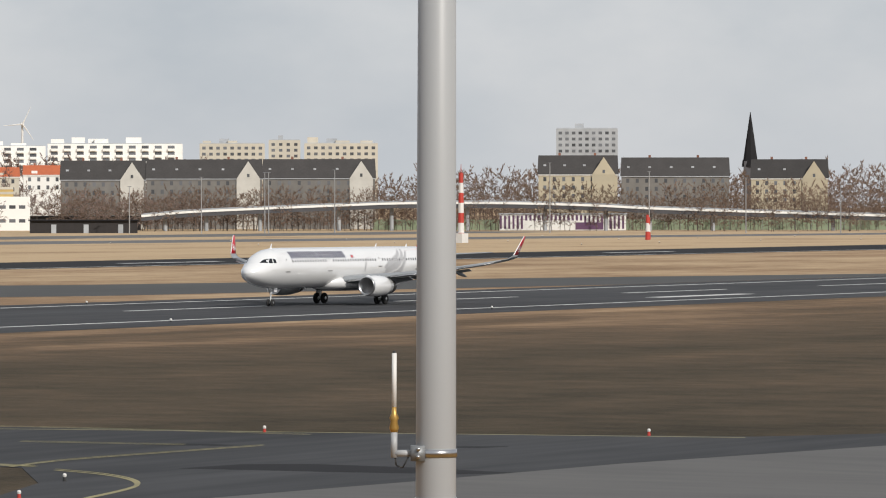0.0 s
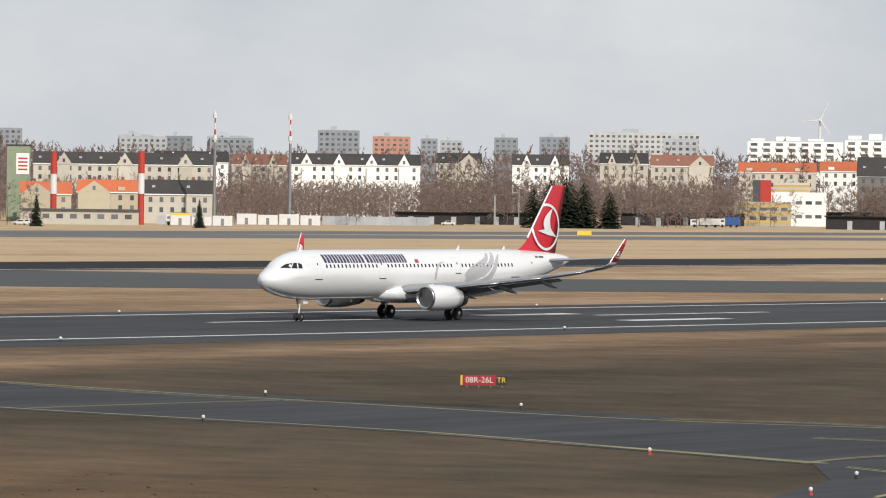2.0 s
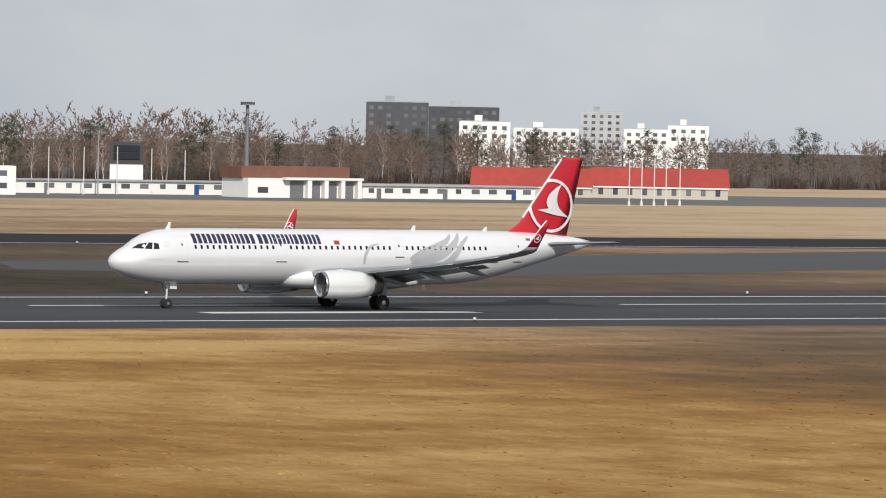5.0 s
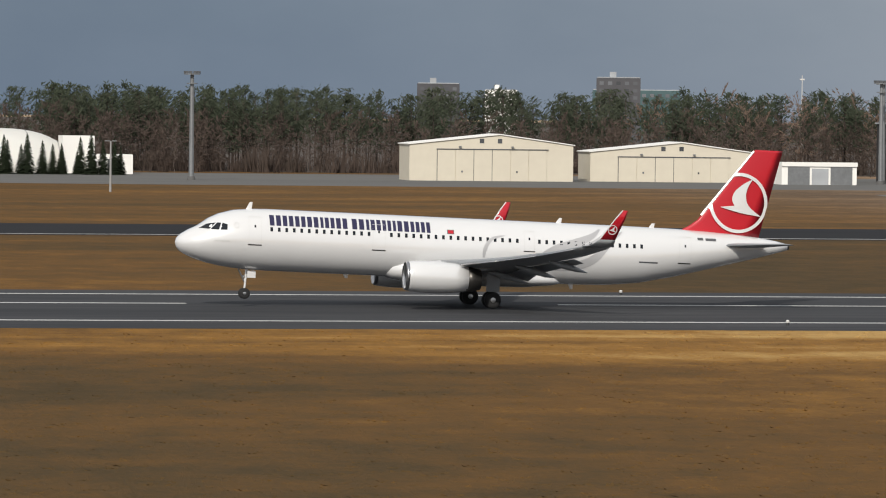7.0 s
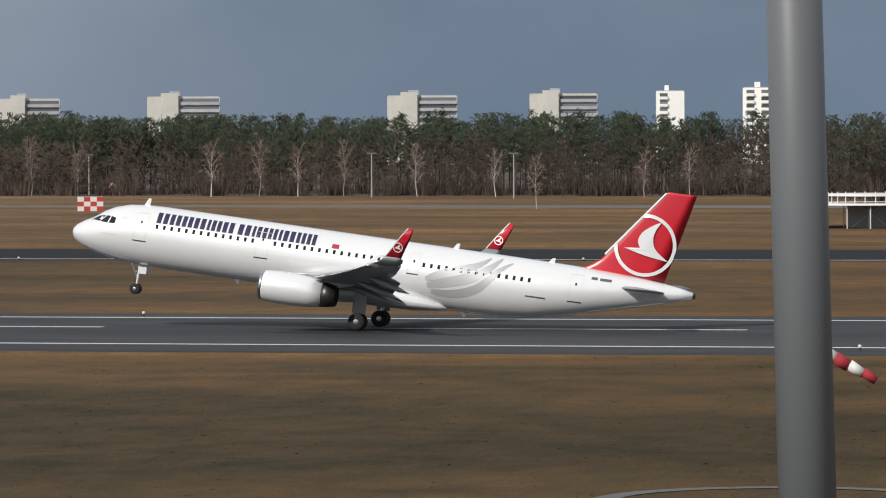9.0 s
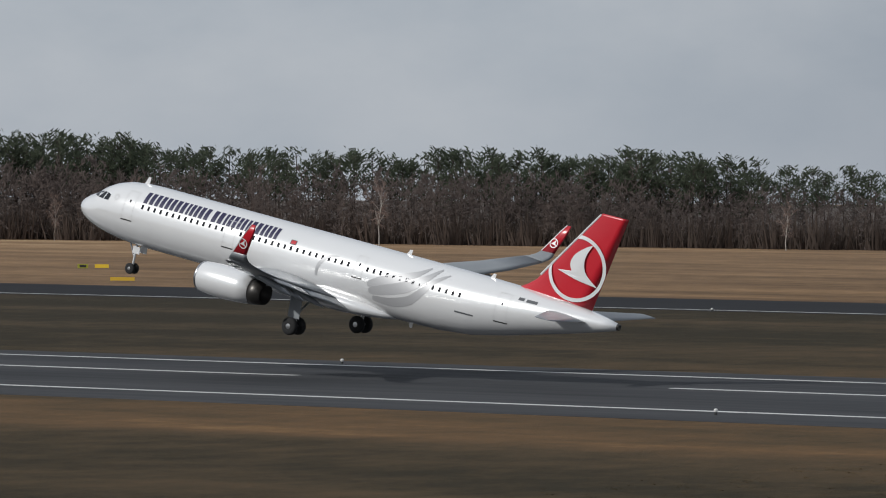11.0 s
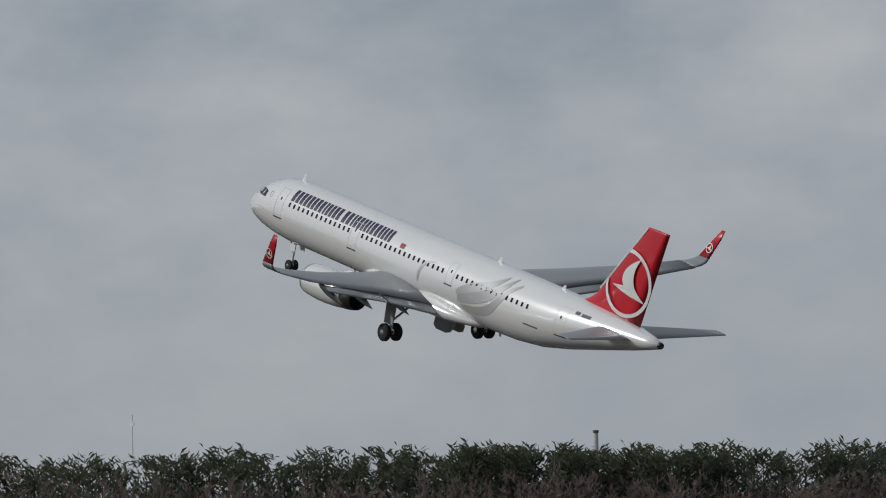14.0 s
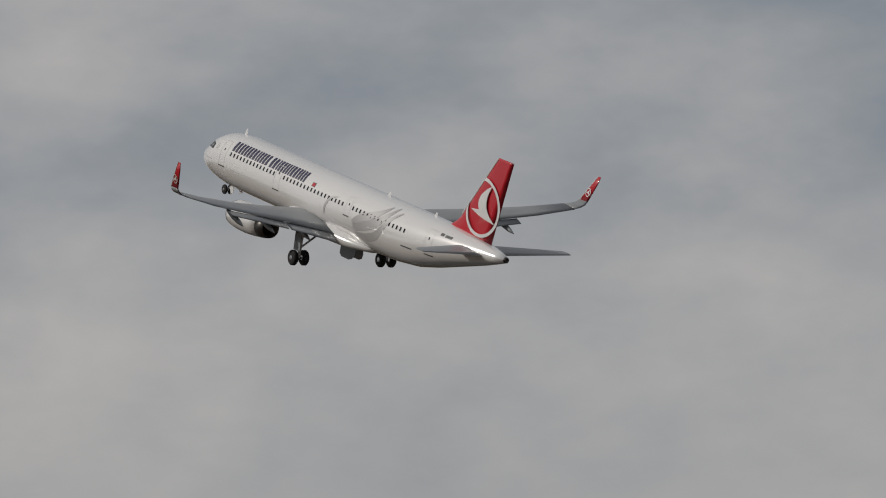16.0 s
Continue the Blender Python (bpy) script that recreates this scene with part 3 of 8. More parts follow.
        part("axle", tube((0, y - 0.45, 0.58), (0, y + 0.45, 0.58), 0.09), METAL, main)
        part("gear_door", box(-0.45, 0.5, y + side * 0.26 - 0.02, y + side * 0.26 + 0.02, 1.15, 2.7), WINGGREY, main)
        for d in (-0.46, 0.46):
            wheel(main, 0, y + d, 0.585, 0.42)
        # belly door over the wheel well, hinged near the centre line
        bm = bmesh.new()
        edge = [(0.1, 0.0), (2.3, 0.0), (2.3, 0.55), (2.05, 0.95), (1.6, 1.1), (0.6, 1.1), (0.2, 0.9), (0.1, 0.5)]
        rings_into(bm, [[(a, side * b, z) for a, b in edge] for z in (-0.02, 0.03)])
        door = part("bay_door", bm, WINGGREY, plane, "grey wheel bay door under the belly")
        door.location = (0, side * 0.25, 1.52)
    return plane


airplane = airliner()


# ---- ground ----


def grass_material():
    """Winter turf: straw, brown and dark olive; drier stretches and cloud shade are both painted into its colour."""
    m = bpy.data.materials.new("dry_grass")
    m.use_nodes = True
    nt = m.node_tree
    nd, lk = nt.nodes, nt.links
    bs = nd["Principled BSDF"]
    bs.inputs["Roughness"].default_value = 0.95
    bs.inputs["Specular IOR Level"].default_value = 0.1
    tc = nd.new("ShaderNodeTexCoord")
    xyz = nd.new("ShaderNodeSeparateXYZ")
    lk.new(tc.outputs["Object"], xyz.inputs[0])

    def noise_of(scale, stretch, detail=6, rough=0.6):
        mp, n = nd.new("ShaderNodeMapping"), nd.new("ShaderNodeTexNoise")
        mp.inputs["Scale"].default_value = stretch
        lk.new(tc.outputs["Object"], mp.inputs["Vector"]), lk.new(mp.outputs[0], n.inputs["Vector"])
        n.inputs["Scale"].default_value, n.inputs["Detail"].default_value, n.inputs["Roughness"].default_value = scale, detail, rough
        return n.outputs["Fac"]

    def calc(op, a, b, c=None):
        n = nd.new("ShaderNodeMath")
        n.operation = op
        for k, v in enumerate((a, b, c)):
            if v is None:
                continue
            if isinstance(v, (int, float)):
                n.inputs[k].default_value = v
            else:
                lk.new(v, n.inputs[k])
        return n.outputs[0]

    def spread(v, a, b, c=0.0, d=1.0):
        n = nd.new("ShaderNodeMapRange")
        n.interpolation_type = "SMOOTHSTEP"
        lk.new(v, n.inputs["Value"])
        n.inputs["From Min"].default_value, n.inputs["From Max"].default_value, n.inputs["To Min"].default_value, n.inputs["To Max"].default_value = a, b, c, d
        return n.outputs[0]

    def along(stops):
        """Dryness with painted cloud shade, along the field: (x in metres, value)."""
        n = nd.new("ShaderNodeValToRGB")
        r = n.color_ramp
        r.interpolation = "EASE"
        while len(r.elements) < len(stops):
            r.elements.new(0.5)
        for e, (x, v) in zip(r.elements, stops):
            e.position, e.color = (x + 1000) / 2600, (v, v, v, 1)
        lk.new(calc("MULTIPLY_ADD", xyz.outputs[0], 1 / 2600, 1000 / 2600), n.inputs["Fac"])
        return n.outputs[0]

    def blend(f, a, b):
        return calc("ADD", calc("MULTIPLY", a, calc("SUBTRACT", 1.0, f)), calc("MULTIPLY", b, f))
    near = along(DRY_SHADE_NEAR)
    between = along(DRY_SHADE_MID)
    beyond = along(DRY_SHADE_FAR)
    y = xyz.outputs[1]
    wob = calc("MULTIPLY_ADD", noise_of(0.02, (0.5, 1, 1), 4), 30.0, -15.0)
    yw = calc("ADD", y, wob)
    dry = blend(spread(y, 560, 575), blend(spread(y, 360, 372), near, between), beyond)
    verge = calc("MULTIPLY", spread(yw, 262, 290), spread(y, 315, 310))
    big = noise_of(0.04, (0.4, 0.9, 1), 5, 0.55)
    mid = noise_of(0.4, (0.7, 0.4, 1), 6, 0.65)
    fine = noise_of(3.0, (1.0, 0.35, 1), 5, 0.75)
    dry = calc("ADD", dry, calc("MULTIPLY", verge, calc("MULTIPLY_ADD", noise_of(0.05, (0.25, 1.2, 1), 4), 1.2, -0.32)))
    dry = calc("ADD", dry, calc("MULTIPLY_ADD", big, 0.85, -0.425))
    dry = calc("ADD", dry, calc("MULTIPLY_ADD", mid, 0.6, -0.3))
    dry = calc("ADD", dry, calc("MULTIPLY_ADD", fine, 0.4, -0.2))
    ramp = nd.new("ShaderNodeValToRGB")
    r = ramp.color_ramp
    r.elements[0].position, r.elements[0].color = 0.0, (0.036, 0.029, 0.016, 1)
    r.elements[1].position, r.elements[1].color = 1.0, (0.45, 0.295, 0.13, 1)
    for p, c in ((0.25, (0.08, 0.0545, 0.0275, 1)), (0.5, (0.143, 0.081, 0.034, 1)), (0.75, (0.27, 0.148, 0.054, 1))):
        r.elements.new(p).color = c
    lk.new(dry, ramp.inputs["Fac"])
    tone = nd.new("ShaderNodeHueSaturation")
    lk.new(along(LUSH), tone.inputs["Saturation"]), lk.new(ramp.outputs[0], tone.inputs["Color"])
    lk.new(tone.outputs[0], bs.inputs["Base Color"])
    bump = nd.new("ShaderNodeBump")
    bump.inputs["Strength"].default_value, bump.inputs["Distance"].default_value = 0.6, 0.3
    lk.new(fine, bump.inputs["Height"]), lk.new(bump.outputs[0], bs.inputs["Normal"])
    return m


# low values also paint cloud shade on the turf, besides its real dryness
DRY_SHADE_NEAR = ((-400, 0.12), (-230, 0.09), (-90, 0.11), (-30, 0.19), (20, 0.27), (70, 0.54), (110, 0.86), (150, 0.8), (190, 0.46), (230, 0.22), (300, 0.22), (500, 0.3))
DRY_SHADE_MID = ((-500, 0.03), (-280, 0.06), (-80, 0.36), (40, 0.42), (120, 0.3), (190, 0.12), (260, 0.3), (330, 0.55), (450, 0.75), (700, 0.85))
DRY_SHADE_FAR = ((-800, 0.78), (-400, 0.62), (-150, 0.45), (60, 0.42), (200, 0.5), (330, 0.8), (500, 1.0), (800, 1.0))
LUSH = ((-400, 0.8), (-120, 0.92), (30, 1.1), (150, 1.06), (230, 0.72), (600, 0.74))   # how warm the straw is along the field
GRASS = grass_material()
ASPHALT = material("runway_asphalt", (0.063, 0.064, 0.068), 0.85, grain=1.0, scale=0.35, second=(0.03, 0.031, 0.034), stretch=(0.2, 1.6, 1), detail=6)
DARKASPHALT = material("dark_asphalt", (0.022, 0.022, 0.024), 0.85, grain=0.7, scale=0.3, second=(0.014, 0.014, 0.016), stretch=(0.2, 1.5, 1), detail=6)
for asphalt in (ASPHALT, DARKASPHALT):
    asphalt.node_tree.nodes["Principled BSDF"].inputs["Specular IOR Level"].default_value = 0.12
TAXIGREY = material("weathered_taxiway", (0.125, 0.121, 0.113), 0.85, grain=0.8, scale=0.25, second=(0.08, 0.078, 0.073), stretch=(0.3, 1.4, 1), detail=6)
MIDGREY = material("dark_taxiway", (0.05, 0.049, 0.048), 0.85, grain=0.8, scale=0.25, second=(0.034, 0.034, 0.033), stretch=(0.3, 1.4, 1), detail=6)
APRONEDGE = material("streaky_apron_concrete", (0.1, 0.096, 0.092), 0.85, grain=0.9, scale=0.5, second=(0.068, 0.066, 0.064), stretch=(1.4, 0.3, 1), detail=6)
APRON = material("apron_concrete", (0.125, 0.122, 0.12), 0.85, grain=0.7, scale=0.2, second=(0.085, 0.085, 0.085), detail=6)
PAINT = material("white_road_paint", (0.7, 0.7, 0.68), 0.7, grain=0.6, scale=0.6, second=(0.45, 0.45, 0.44), detail=6)
YELLOW = material("yellow_road_paint", (0.32, 0.28, 0.12), 0.7, grain=0.8, scale=0.6, second=(0.17, 0.15, 0.08), detail=6)


def sheet(name, pts, z, mat, label, category, kind="structure"):
    """A flat slab with the outline pts, its top at z, 5 cm into the ground."""
    n = len(pts)
    vs = [(x, y, z) for x, y in pts] + [(x, y, z - 0.06) for x, y in pts]
    ob = mesh(name, vs, [tuple(range(n))] + [(i + n, (i + 1) % n + n, (i + 1) % n, i) for i in range(n)], mat)
    return tagged(ob, label, category, "", kind)


def grass():
    k = 40
    xs = [-4800 + 9600 * i / k for i in range(k + 1)]
    vs = [(x, y, 0) for y in xs for x in xs]
    fs = [(r * (k + 1) + c, r * (k + 1) + c + 1, (r + 1) * (k + 1) + c + 1, (r + 1) * (k + 1) + c) for r in range(k) for c in range(k)]
    tagged(mesh("ground", vs, fs, GRASS), "dry yellow-brown winter grass field", "grass", "", "structure")


grass()
sheet("runway", [(-2400, 310.5), (2400, 310.5), (2400, 373), (-2400, 373)], 0.03, ASPHALT, "grey asphalt runway with white edge lines", "runway")
sheet("runway", [(-2400, 525.5), (2400, 525.5), (2400, 574), (-2400, 574)], 0.03, DARKASPHALT, "black asphalt runway with a white edge line", "runway")
for y, w in ((321.4, 0.9), (365.5, 0.9), (529.3, 0.9)):
    sheet("trim", [(-2300, y - w / 2), (2300, y - w / 2), (2300, y + w / 2), (-2300, y + w / 2)], 0.036, PAINT, "worn white runway edge line", "road marking")


# ---- more surfaces ----
WALLS = {"white": material("white_render", (0.84, 0.83, 0.8), 0.85, grain=0.4, scale=0.4, second=(0.74, 0.73, 0.7), vary=0.04),
         "cream": material("cream_render", (0.55, 0.51, 0.43), 0.85, grain=0.5, scale=0.4, second=(0.42, 0.39, 0.33), vary=0.12),
         "grey": material("grey_render", (0.2, 0.19, 0.175), 0.9, grain=0.6, scale=0.4, second=(0.12, 0.115, 0.11), vary=0.1),
         "yellow": material("yellow_render", (0.48, 0.42, 0.3), 0.85, grain=0.5, scale=0.4, second=(0.37, 0.33, 0.25), vary=0.08),
         "brick": material("brick_render", (0.34, 0.15, 0.1), 0.85, grain=0.6, scale=0.5, vary=0.1),
         "oldbrick": material("sooty_brick", (0.12, 0.08, 0.066), 0.85, grain=0.6, scale=0.5),
         "ochre": material("ochre_cladding", (0.62, 0.44, 0.16), 0.8, grain=0.4, scale=0.4),
         # slate, concrete and grid are lightened: distance haze painted into the colour
         "slate": material("hazed_blue_grey_cladding", (0.24, 0.265, 0.3), 0.7, grain=0.5, scale=0.3, vary=0.15),
         "rosy": material("pale_rosy_brick", (0.5, 0.26, 0.19), 0.85, grain=0.5, scale=0.3),
         "concrete": material("hazed_grey_concrete", (0.43, 0.45, 0.475), 0.85, grain=0.6, scale=0.3, vary=0.1),
         "dark": material("dark_cladding", (0.075, 0.075, 0.085), 0.6, grain=0.5, scale=0.3, vary=0.1),
         "grid": material("hazed_pale_panels", (0.55, 0.56, 0.57), 0.8, grain=0.5, scale=0.3, vary=0.05),
         "glass": material("green_glazing", (0.09, 0.15, 0.16), 0.25, grain=0.4, scale=0.3),
         "slab": material("pale_end_wall", (0.62, 0.6, 0.55), 0.85, grain=0.4, scale=0.3)}
ROOFS = {"dark_tile": material("dark_roof_tile", (0.05, 0.046, 0.045), 0.85, grain=0.7, scale=1.5, vary=0.2),
         "red_tile": material("red_brown_tile", (0.24, 0.1, 0.065), 0.85, grain=0.7, scale=0.8, second=(0.16, 0.075, 0.055), vary=0.15),
         "red_roof": material("red_sheet_roof", (0.42, 0.055, 0.04), 0.6, grain=0.5, scale=0.6),
         "orange_tile": material("orange_tile", (0.52, 0.14, 0.055), 0.85, grain=0.6, scale=1.0, second=(0.38, 0.1, 0.045), vary=0.1)}
PANE = material("window_pane", (0.11, 0.115, 0.125), 0.2, vary=0.5)
BLACKWOOD = material("black_boards", (0.028, 0.024, 0.024), 0.8, grain=0.6, scale=1.5, stretch=(4, 1, 0.3))
DOORWOOD = material("weathered_door_boards", (0.5, 0.35, 0.22), 0.75, grain=0.9, scale=0.8, second=(0.33, 0.19, 0.1), stretch=(1.5, 1, 0.2))
SHEETMETAL = material("cream_sheet_metal", (0.66, 0.61, 0.5), 0.6, grain=0.4, scale=0.6, second=(0.56, 0.51, 0.42))
PALEPOLE = material("pale_zinc", (0.42, 0.42, 0.42), 0.5, metal=0.3, grain=0.4, scale=2.0)
GALV = material("galvanised_steel", (0.27, 0.28, 0.29), 0.5, metal=0.5, grain=0.5, scale=2.0)
# the mast's grey is darkened all round: its shade is in the colour
MASTGREY = material("shaded_mast_grey", (0.13, 0.14, 0.15), 0.5, grain=0.4, scale=1.2, second=(0.1, 0.108, 0.115), stretch=(1, 1, 0.2))
POLEGREY = material("pole_paint_grey", (0.36, 0.37, 0.38), 0.45, grain=0.4, scale=1.2, second=(0.3, 0.31, 0.32), stretch=(1, 1, 0.2))
SIGNRED = material("sign_red", (0.3, 0.014, 0.02), 0.5)
SIGNYEL = material("sign_yellow", (0.75, 0.5, 0.03), 0.5)
SIGNORANGE = material("sign_orange", (0.6, 0.38, 0.03), 0.55)
SIGNGREEN = material("sign_yellow_green", (0.3, 0.3, 0.03), 0.55)
SIGNBLACK = material("sign_black", (0.02, 0.02, 0.02), 0.5)
PAINTRED = material("mast_red", (0.5, 0.045, 0.03), 0.55, grain=0.3, scale=1.0)
PAINTWHITE = material("mast_white", (0.75, 0.74, 0.72), 0.55, grain=0.3, scale=1.0)
BLUE = material("blue_paint", (0.02, 0.08, 0.25), 0.5)
BARRIER = material("green_barrier", (0.27, 0.33, 0.22), 0.8, grain=0.4, scale=0.5)
CLOTHRED = material("red_cloth", (0.3, 0.02, 0.03), 0.8)
BARK = material("dark_bark", (0.1, 0.08, 0.07), 0.9, vary=0.2, grain=0.5, scale=1.0)
TWIG = material("bare_twigs", (0.17, 0.13, 0.11), 0.95, grain=0.9, scale=0.06, second=(0.085, 0.068, 0.058))
BIRCH = material("birch_bark", (0.55, 0.51, 0.46), 0.85, grain=0.8, scale=2.5, second=(0.3, 0.27, 0.24))
REDTWIG = material("reddish_twigs", (0.33, 0.245, 0.21), 0.95, grain=0.9, scale=0.03, second=(0.2, 0.152, 0.138))
NEEDLE = material("pine_needles", (0.072, 0.09, 0.06), 0.95, grain=0.9, scale=0.1, second=(0.1, 0.112, 0.078))
SPRUCE = material("spruce_needles", (0.015, 0.022, 0.014), 0.9, grain=0.8, scale=0.5, second=(0.03, 0.038, 0.02))
DARKTWIG = material("dark_bare_twigs", (0.2, 0.163, 0.148), 0.95, grain=0.9, scale=0.06, second=(0.14, 0.115, 0.106))
PALEBARK = material("grey_bark", (0.2, 0.165, 0.14), 0.9, grain=0.8, scale=0.5, second=(0.11, 0.09, 0.08))
PALETWIG = material("pale_bare_twigs", (0.29, 0.202, 0.16), 0.95, grain=0.9, scale=0.05, second=(0.18, 0.134, 0.1))
LITTER = material("leaf_litter", (0.085, 0.064, 0.05), 0.95, grain=0.8, scale=0.3)
CLEAR = material("cab_glass", (0.04, 0.06, 0.06), 0.08)


for leafy in (NEEDLE, SPRUCE, BARK, PALEBARK, TWIG, REDTWIG, DARKTWIG, PALETWIG):
    leafy.node_tree.nodes["Principled BSDF"].inputs["Specular IOR Level"].default_value = 0.08
for twigs in (TWIG, REDTWIG, DARKTWIG, PALETWIG, NEEDLE):
    nodes, links = twigs.node_tree.nodes, twigs.node_tree.links
    shine, both = nodes.new("ShaderNodeBsdfTranslucent"), nodes.new("ShaderNodeMixShader")
    links.new(nodes["Principled BSDF"].inputs["Base Color"].links[0].from_socket, shine.inputs["Color"])
    both.inputs[0].default_value = 0.45
    links.new(nodes["Principled BSDF"].outputs[0], both.inputs[1]), links.new(shine.outputs[0], both.inputs[2])
    links.new(both.outputs[0], nodes["Material Output"].inputs["Surface"])


# ---- woods ----
def rotated(v, axis, ang):
    return Matrix.Rotation(ang, 3, axis) @ v


def prism(vs, fs, a, b, ra, rb):
    """A three-sided tapering stick."""
    d = (b - a).normalized()
    u = d.orthogonal().normalized()
    w = d.cross(u)
    k = len(vs)
    for p, r in ((a, ra), (b, rb)):
        for i in range(3):
            t = 2 * math.pi * i / 3
            vs.append(p + u * (r * math.cos(t)) + w * (r * math.sin(t)))
    for i in range(3):
        j = (i + 1) % 3
        fs.append((k + i, k + j, k + 3 + j, k + 3 + i))


def strand(vs, fs, a, b, ra):
    """A thin branch as one tapering blade."""
    w = (b - a).orthogonal().normalized() * ra * 1.3
    k = len(vs)
    vs.extend((a - w, a + w, b))
    fs.append((k, k + 1, k + 2))


def bare_tree(seed, h, limbs, subs, twigs, thick=1.0, spread=0.6, low=0.2, girth=0.004, sprig=0.06):
    """A leafless tree with a rounded crown: (wood verts, faces), (twig verts, faces)."""
    rg = random.Random(seed)
    wv, wf, tv, tf = [], [], [], []
    p, r = Vector((0, 0, -0.2 / 15)), 0.014 * h * thick
    spine = [p]
    for i in range(5):
        q = p + Vector((rg.uniform(-0.025, 0.025) * h, rg.uniform(-0.025, 0.025) * h, h * 0.15))
        prism(wv, wf, p, q, r * (1 - i * 0.17), r * (1 - (i + 1) * 0.17))
        spine.append(q)
        p = q

    def along(k):
        k = max(0, min(4.999, k * 5))
        return spine[int(k)].lerp(spine[int(k) + 1], k - int(k))
    mid, rad, half = Vector((0, 0, h * (0.55 + low * 0.45))), h * spread * 0.42 * rg.uniform(0.85, 1.15), h * (0.45 - low * 0.45)

    def spray(a, d, length, count):
        for _ in range(count):
            s = a + d * (length * rg.uniform(0.1, 1.0))
            out = (s - mid).normalized()
            e = s + (d * 0.6 + out * 0.5 + Vector((rg.gauss(0, 0.6), rg.gauss(0, 0.6), rg.gauss(0.2, 0.5)))).normalized() * h * rg.uniform(0.5, 1.4) * sprig
            w = (e - s).orthogonal().normalized() * girth * h * rg.uniform(0.6, 1.5)
            w = rotated(w, (e - s).normalized(), rg.uniform(0, 3.1))
            k = len(tv)
            tv.extend((s - w, s + w, e))
            tf.append((k, k + 1, k + 2))
    for i in range(limbs):
        k = (i + rg.random()) / limbs
        az, up = i * 2.4 + rg.uniform(-0.5, 0.5), -0.85 + 1.75 * k
        flat = math.sqrt(max(0.05, 1 - up * up)) * rg.uniform(0.45, 0.8)
        b = mid + Vector((rad * flat * math.cos(az), rad * flat * math.sin(az), half * up * 0.85))
        a = along(max(0.15, (b.z / h - 0.16) / 0.8))
        prism(wv, wf, a, b, r * 0.4 * (1.15 - k), r * 0.14)
        for _ in range(subs):
            s = a.lerp(b, rg.uniform(0.25, 1.0))
            d = ((s - mid) / h + Vector((rg.gauss(0, 0.3), rg.gauss(0, 0.3), rg.uniform(0.0, 0.4)))).normalized()
            l2 = h * spread * rg.uniform(0.09, 0.17)
            strand(wv, wf, s, s + d * l2, r * 0.13)
            spray(s, d, l2, twigs)
    return (np.array(wv), wf), (np.array(tv), tf)


def pine_tree(seed, h, clumps, tall=0.5, width=0.2, leaf=0.05, per=16, puff=0.032):
    """A Scots pine: bare trunk below, a ragged crown of needle clumps above."""
    rg = random.Random(seed)
    wv, wf, tv, tf = [], [], [], []
    prism(wv, wf, Vector((0, 0, -0.2)), Vector((0.02 * h, 0, h * 0.93)), 0.014 * h, 0.004 * h)
    for _ in range(clumps):
        k = rg.random() ** 0.8
        z = h * (1 - tall + tall * k)
        rad = h * width * math.sqrt(max(0.05, 1 - k ** 2.2)) * rg.uniform(0.3, 1.1)
        az = rg.uniform(0, 6.3)
        c = Vector((rad * math.cos(az), rad * math.sin(az), z))
        strand(wv, wf, Vector((0, 0, z - 0.05 * h)), c, 0.003 * h)
        for _ in range(per):
            s = c + Vector((rg.gauss(0, 1), rg.gauss(0, 1), rg.gauss(0, 0.55))) * h * puff
            n = Vector((rg.gauss(0, 1), rg.gauss(0, 1), rg.gauss(0, 1))).normalized()
            u = n.orthogonal().normalized() * h * leaf * rg.uniform(0.4, 1)
            w = n.cross(u) * 0.45
            k2 = len(tv)
            tv.extend((s - u, s + w, s + u))
            tf.append((k2, k2 + 1, k2 + 2))
    return (np.array(wv), wf), (np.array(tv), tf)


def spruce_tree(seed, h, layers=16, width=0.2, blunt=0.85):
    """A dense conical spruce of drooping sprays."""
    rg = random.Random(seed)
    wv, wf, tv, tf = [], [], [], []
    prism(wv, wf, Vector((0, 0, -0.2)), Vector((0, 0, h * 0.97)), 0.015 * h, 0.003 * h)
    for i in range(layers):
        k = i / layers
        rad = h * width * (1 - k) ** blunt + 0.012 * h
        n = int(10 + 14 * (1 - k))
        for j in range(n):
            az = 6.283 * (j + rg.random()) / n
            d = Vector((math.cos(az), math.sin(az), 0))
            z = h * (0.03 + 0.95 * k) + rg.uniform(-0.02, 0.03) * h
            rr = rad * rg.uniform(0.75, 1.15)
            a, b = Vector((0, 0, z + 0.05 * h)), d * rr + Vector((0, 0, z - 0.02 * h))
            w = d.cross(Vector((0, 0, 1))) * (0.05 * h * (1.1 - k))
            k2 = len(tv)
            tv.extend((a, b - w, b + d * 0.02 * h + Vector((0, 0, -0.015 * h)), b + w))
            tf.append((k2, k2 + 1, k2 + 2, k2 + 3))
    return (np.array(wv), wf), (np.array(tv), tf)


def shrub(seed, h, n):
    rg = random.Random(seed)
    tv, tf = [], []
    for _ in range(n):
        az, k = rg.uniform(0, 6.3), rg.random()
        s = Vector((math.cos(az), math.sin(az), 0)) * (h * 0.6 * rg.random())
        e = s * 1.4 + Vector((rg.gauss(0, 0.1), rg.gauss(0, 0.1), rg.uniform(0.4, 1))) * h
        w = Vector((math.cos(az + 1.6), math.sin(az + 1.6), 0)) * 0.02 * h * rg.uniform(0.6, 1.8)
        m = len(tv)
        tv.extend((s - w, s + w, e))
        tf.append((m, m + 1, m + 2))
    return np.array(tv), tf


